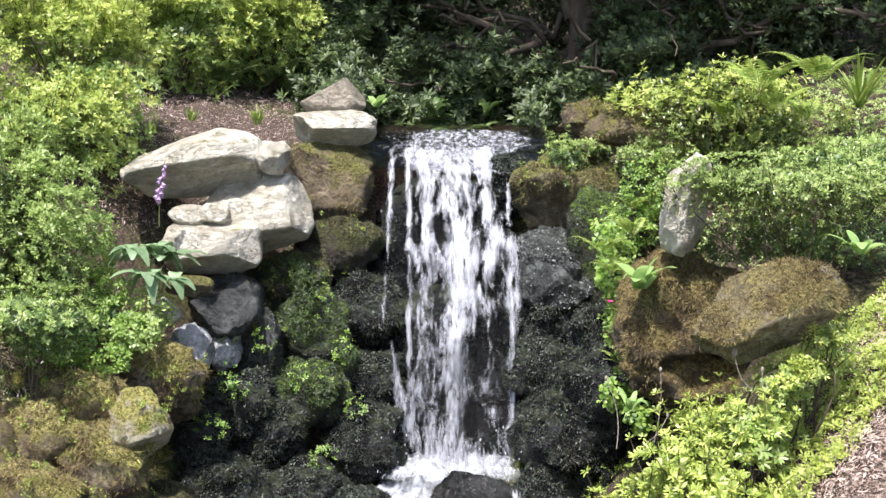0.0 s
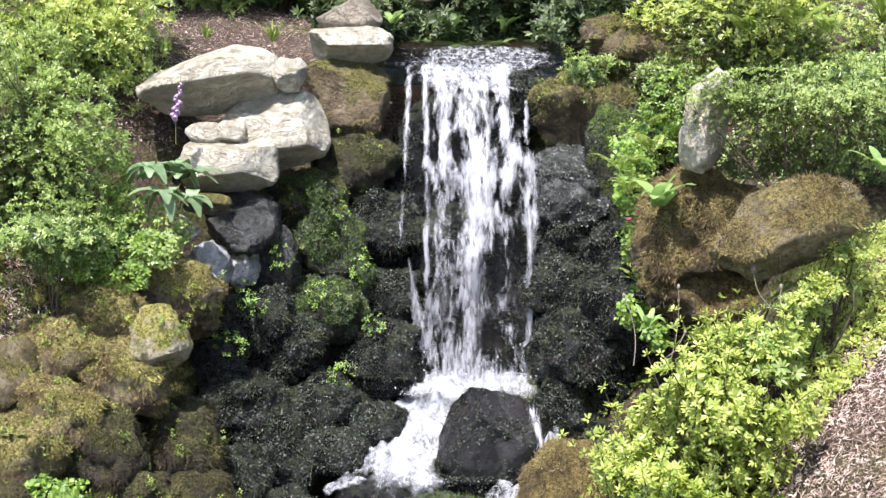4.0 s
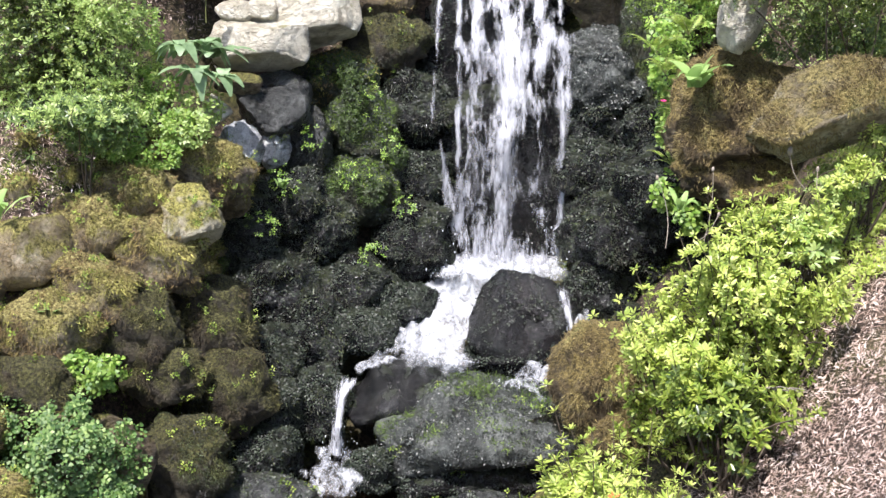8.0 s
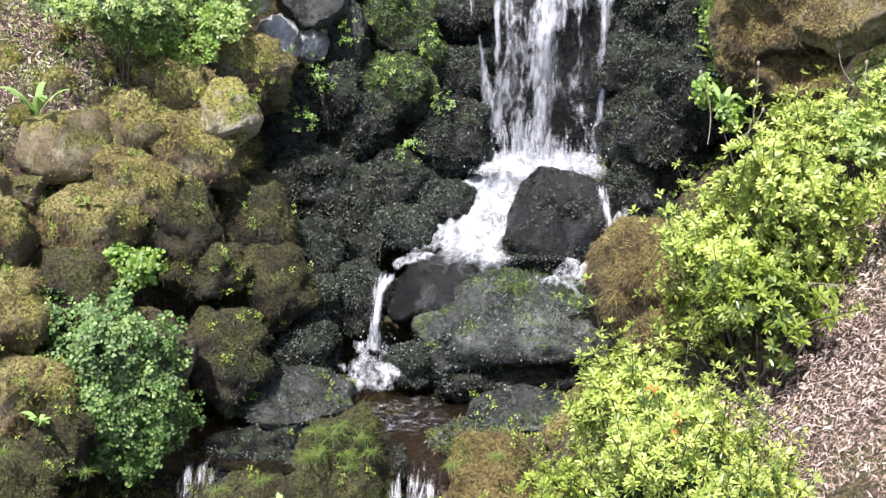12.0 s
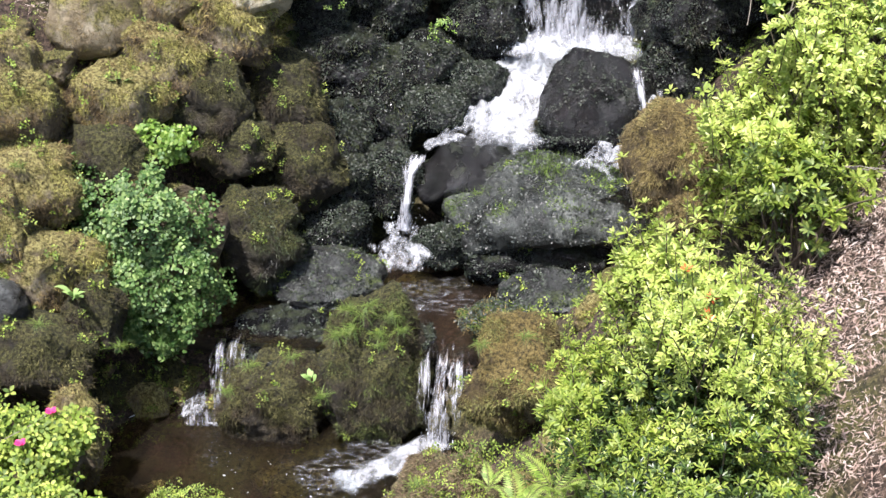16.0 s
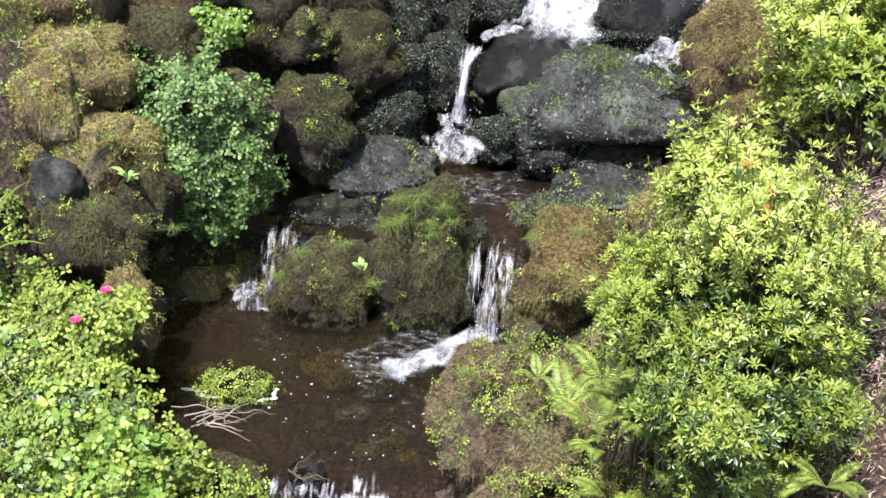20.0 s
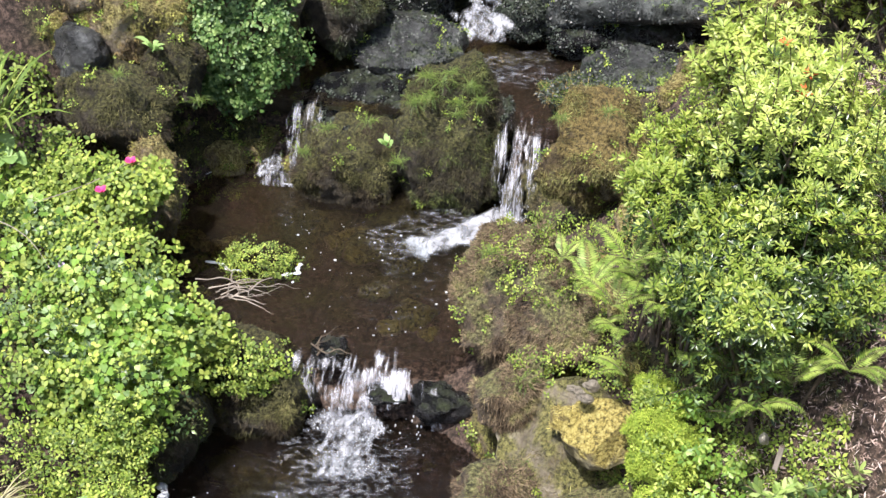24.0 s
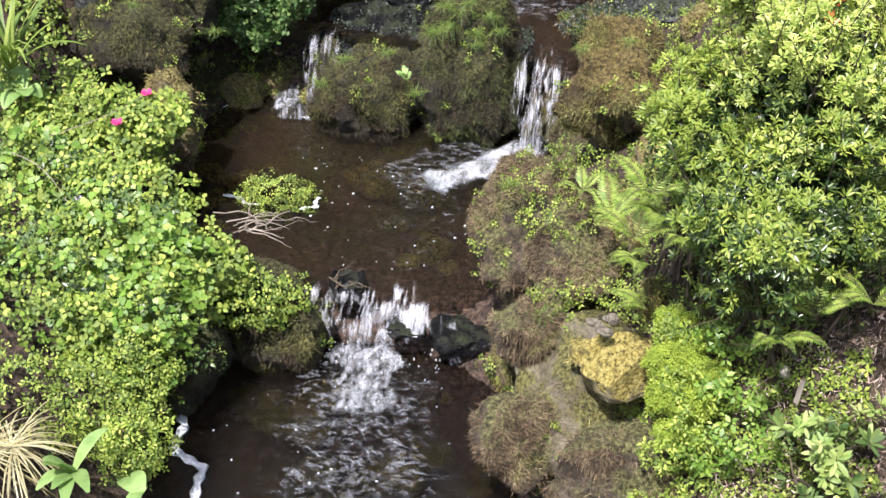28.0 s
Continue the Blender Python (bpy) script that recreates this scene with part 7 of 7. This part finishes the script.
def driftwood(at, size, seed, label, forks=13, mat=None):
    """A bleached, forked branch lying down."""
    rng = np.random.default_rng(seed)
    d = thing("driftwood_branch", at, label, "branch")
    for k in range(forks):
        a = rng.normal(0.2, 0.8)
        ln = size * rng.uniform(0.5, 1.0)
        s = np.linspace(0, 1, 9)[:, None]
        path = np.array([math.cos(a), math.sin(a) * 0.6, 0.06]) * ln * (s - 0.3) + np.cumsum(rng.normal(0, 0.012, (9, 3)), 0) * (1, 1, 0.5) + np.array([0, 0, 0.015]) + rng.normal(0, 0.07, 3) * (1, 0.6, 0.1) * (size > 0.35)
        v, f = tube(path, np.linspace(0.005, 0.0012, 9) * rng.uniform(0.5, 1.3), 6)
        fast("twig", v, f, mat or TWIG, d)
    return d


driftwood((-1.769, 4.416, 0.57), 0.4, 731, "tangle of bleached twigs caught in the pool")
driftwood((-1.28, 4.12, 0.57), 0.22, 734, "dark wet sticks caught on the low cascade", 6, BARK)
driftwood((1.172, 4.697, 2.429), 0.3, 732, "dry twig lying on the mulch", 2)
driftwood((-2.967, 5.499, 1.963), 0.25, 733, "bare twig on the mossy bank", 2)


def rim(points, label, thick=0.008):
    """A line of froth along the water's edge."""
    p = np.array(points)
    s = np.linspace(0, len(p) - 1, 40)
    q = np.stack([np.interp(s, np.arange(len(p)), p[:, k]) for k in range(3)], -1)
    q += np.array([[noise.noise((t_ * 0.9, 1, 0)), noise.noise((t_ * 0.9, 5, 0)), 0] for t_ in s]) * 0.03
    v, f = tube(q, thick * (0.6 + 0.5 * np.sin(s * 7) ** 2), 6)
    c = np.repeat(q, 6, 0)
    v = c + (v - c) * (1.6, 1.6, 0.5)
    return tagged(fast("foam", v, f, FROTHLINE, at=tuple(q[0])), label, "foam")


rim(((-2.015, 4.654, 0.56), (-1.902, 4.615, 0.56), (-1.81, 4.614, 0.56)), "white froth round the floating weed")
rim(((-1.617, 4.614, 0.56), (-1.538, 4.638, 0.56), (-1.543, 4.721, 0.56)), "white froth round the floating weed")
rim(((-1.924, 3.47, 0.29), (-1.807, 3.392, 0.29), (-1.789, 3.251, 0.29), (-1.658, 3.198, 0.29), (-1.632, 3.032, 0.29)), "white froth along the bank", 0.015)
rim(((-1.829, 3.831, 0.29), (-1.68, 3.822, 0.29), (-1.545, 3.811, 0.29), (-1.444, 3.873, 0.29)), "white froth under the mossy stone")
rim(((-1.837, 5.399, 0.56), (-1.621, 5.35, 0.56), (-1.359, 5.282, 0.56)), "pale froth along the foot of the stone", 0.005)
rim(((-2.45, 5.29, 0.56), (-2.268, 5.407, 0.56), (-2.115, 5.585, 0.56)), "pale froth along the pool edge", 0.004)


def flecks(name, label, outline, z, count, size, mat, seed, category):
    """Small flat flecks on water or ground."""
    rng = np.random.default_rng(seed)
    o = np.array([q[:2] for q in outline])
    xy = rng.uniform(o.min(0), o.max(0), (count * 4, 2))
    xy = xy[inside(o, xy)][:count]
    bv, bf = BALL[2]
    r = rng.uniform(*size, len(xy))
    v = np.c_[xy, np.full(len(xy), z)][:, None] + bv[None] * (r[:, None] * rng.uniform(0.5, 1.4, (len(xy), 3)) * (1, 1, 0.35))[:, None]
    f = bf[None] + (np.arange(len(xy)) * len(bv))[:, None, None]
    at = (*xy.mean(0), z)
    return tagged(fast(name, v.reshape(-1, 3), f.reshape(-1, 3), mat, at=at), label, category, kind="stuff")


flecks("foam_flecks", "small white bubbles drifting on the pool", ((-1.67, 5.296, 0.555), (-0.728, 5.079, 0.555), (-0.759, 4.174, 0.555), (-1.612, 4.241, 0.555)), 0.556, 60, (0.0015, 0.006), FROTHLINE, 741, "foam")
flecks("foam_flecks", "small white bubbles drifting on the stream", ((-1.979, 3.69, 0.285), (-0.766, 4.066, 0.285), (-0.553, 3.244, 0.285), (-1.558, 3.056, 0.285)), 0.288, 30, (0.0015, 0.006), FROTHLINE, 742, "foam")
blades("grass_tuft", (-0.975, 5.447, 1.238), 60, 0.085, 0.0028, TUFT, 751, "fine grass on top of the mossy stone", spread=1.6, droop=0.9)
blades("grass_tuft", (-1.039, 5.299, 1.204), 50, 0.085, 0.0028, TUFT, 752, "fine grass on top of the mossy stone", spread=1.6, droop=0.9)
blades("grass_tuft", (-0.301, 5.221, 1.324), 50, 0.08, 0.0028, TUFT, 753, "fine grass on the mossy stone", spread=1.6, droop=0.9)
for k, at in enumerate(((-1.485, 5.087, 1.126), (-1.296, 5.193, 1.121), (-1.098, 4.953, 1.056), (-1.547, 4.874, 1.11), (-2.415, 4.865, 1.441), (-2.088, 4.972, 1.272), (-0.856, 5.21, 1.202), (-0.338, 4.919, 1.407), (-0.131, 4.863, 1.497), (-2.655, 5.409, 2.01), (-0.55, 4.107, 1.213), (-0.338, 3.609, 0.979), (-1.621, 3.829, 0.645), (-1.521, 3.817, 0.591))):
    blades("grass_tuft", at, 60, 0.06, 0.0025, TUFT, 770 + k, "short fine grass on a mossy stone", spread=1.5, droop=0.9)
for k, at in enumerate(((-1.057, 5.490, 1.238), (-0.942, 5.504, 1.261), (-0.834, 5.460, 1.221), (-1.018, 5.420, 1.164), (-0.884, 5.400, 1.152), (-0.770, 5.410, 1.171), (-1.109, 5.400, 1.135))):
    blades("grass_tuft", at, 80, 0.085, 0.0025, TUFT, 790 + k, "fine green grass on top of the mossy stone", spread=1.3, droop=1.1)
blades("weed_sprig", (-1.175, 5.07, 1.073), 8, 0.06, 0.025, BROAD, 754, "small green sprig on the stone", category="plant")
blades("weed_sprig", (-1.31, 7.485, 2.571), 12, 0.1, 0.025, BROAD, 755, "light green sprig in the dark wall", category="plant")
blades("weed_sprig", (-2.291, 5.986, 2.241), 10, 0.12, 0.03, BROAD, 756, "light green sprig in the mossy bank", category="plant")
blades("weed_sprig", (-2.34, 5.15, 1.442), 8, 0.12, 0.03, BROAD, 757, "yellow-green sprig in the bank", category="plant")
blades("weed_sprig", (0.989, 6.325, 2.76), 12, 0.16, 0.03, BROAD, 758, "pale green sprig under the mossy boulder", category="plant")
blades("weed_sprig", (0.996, 6.809, 3.052), 12, 0.16, 0.035, BROAD, 759, "pale green sprig under the mossy boulder", category="plant")
blades("weed_sprig", (-0.497, 9.184, 4.269), 12, 0.2, 0.05, BROAD, 760, "light green leafy sprig behind the stone pile", category="plant")
blades("dark_fern", (-0.065, 10.195, 4.174), 12, 0.35, 0.06, WOODLEAF, 761, "dark leafy plant behind the lip", category="plant")
blades("dark_fern", (0.356, 10.289, 4.171), 12, 0.3, 0.05, WOODLEAF, 762, "dark leafy plant behind the lip", category="plant")


stake = thing("wooden_stake", (0.554, 3.064, 1.271), "short weathered brown wooden stake in bare soil", "stake")
v, f = tube([(0, 0, -0.03), (0.003, 0, 0.03), (0.005, 0, 0.075)], (0.012, 0.012, 0.011), 4)
fast("post", v, f, TWIG, stake, smooth=False)
v, f = tube([(0.005, 0, 0.075), (0.005, 0, 0.079)], (0.011, 0.004), 4)
fast("post_top", v, f, BARK, stake, smooth=False)
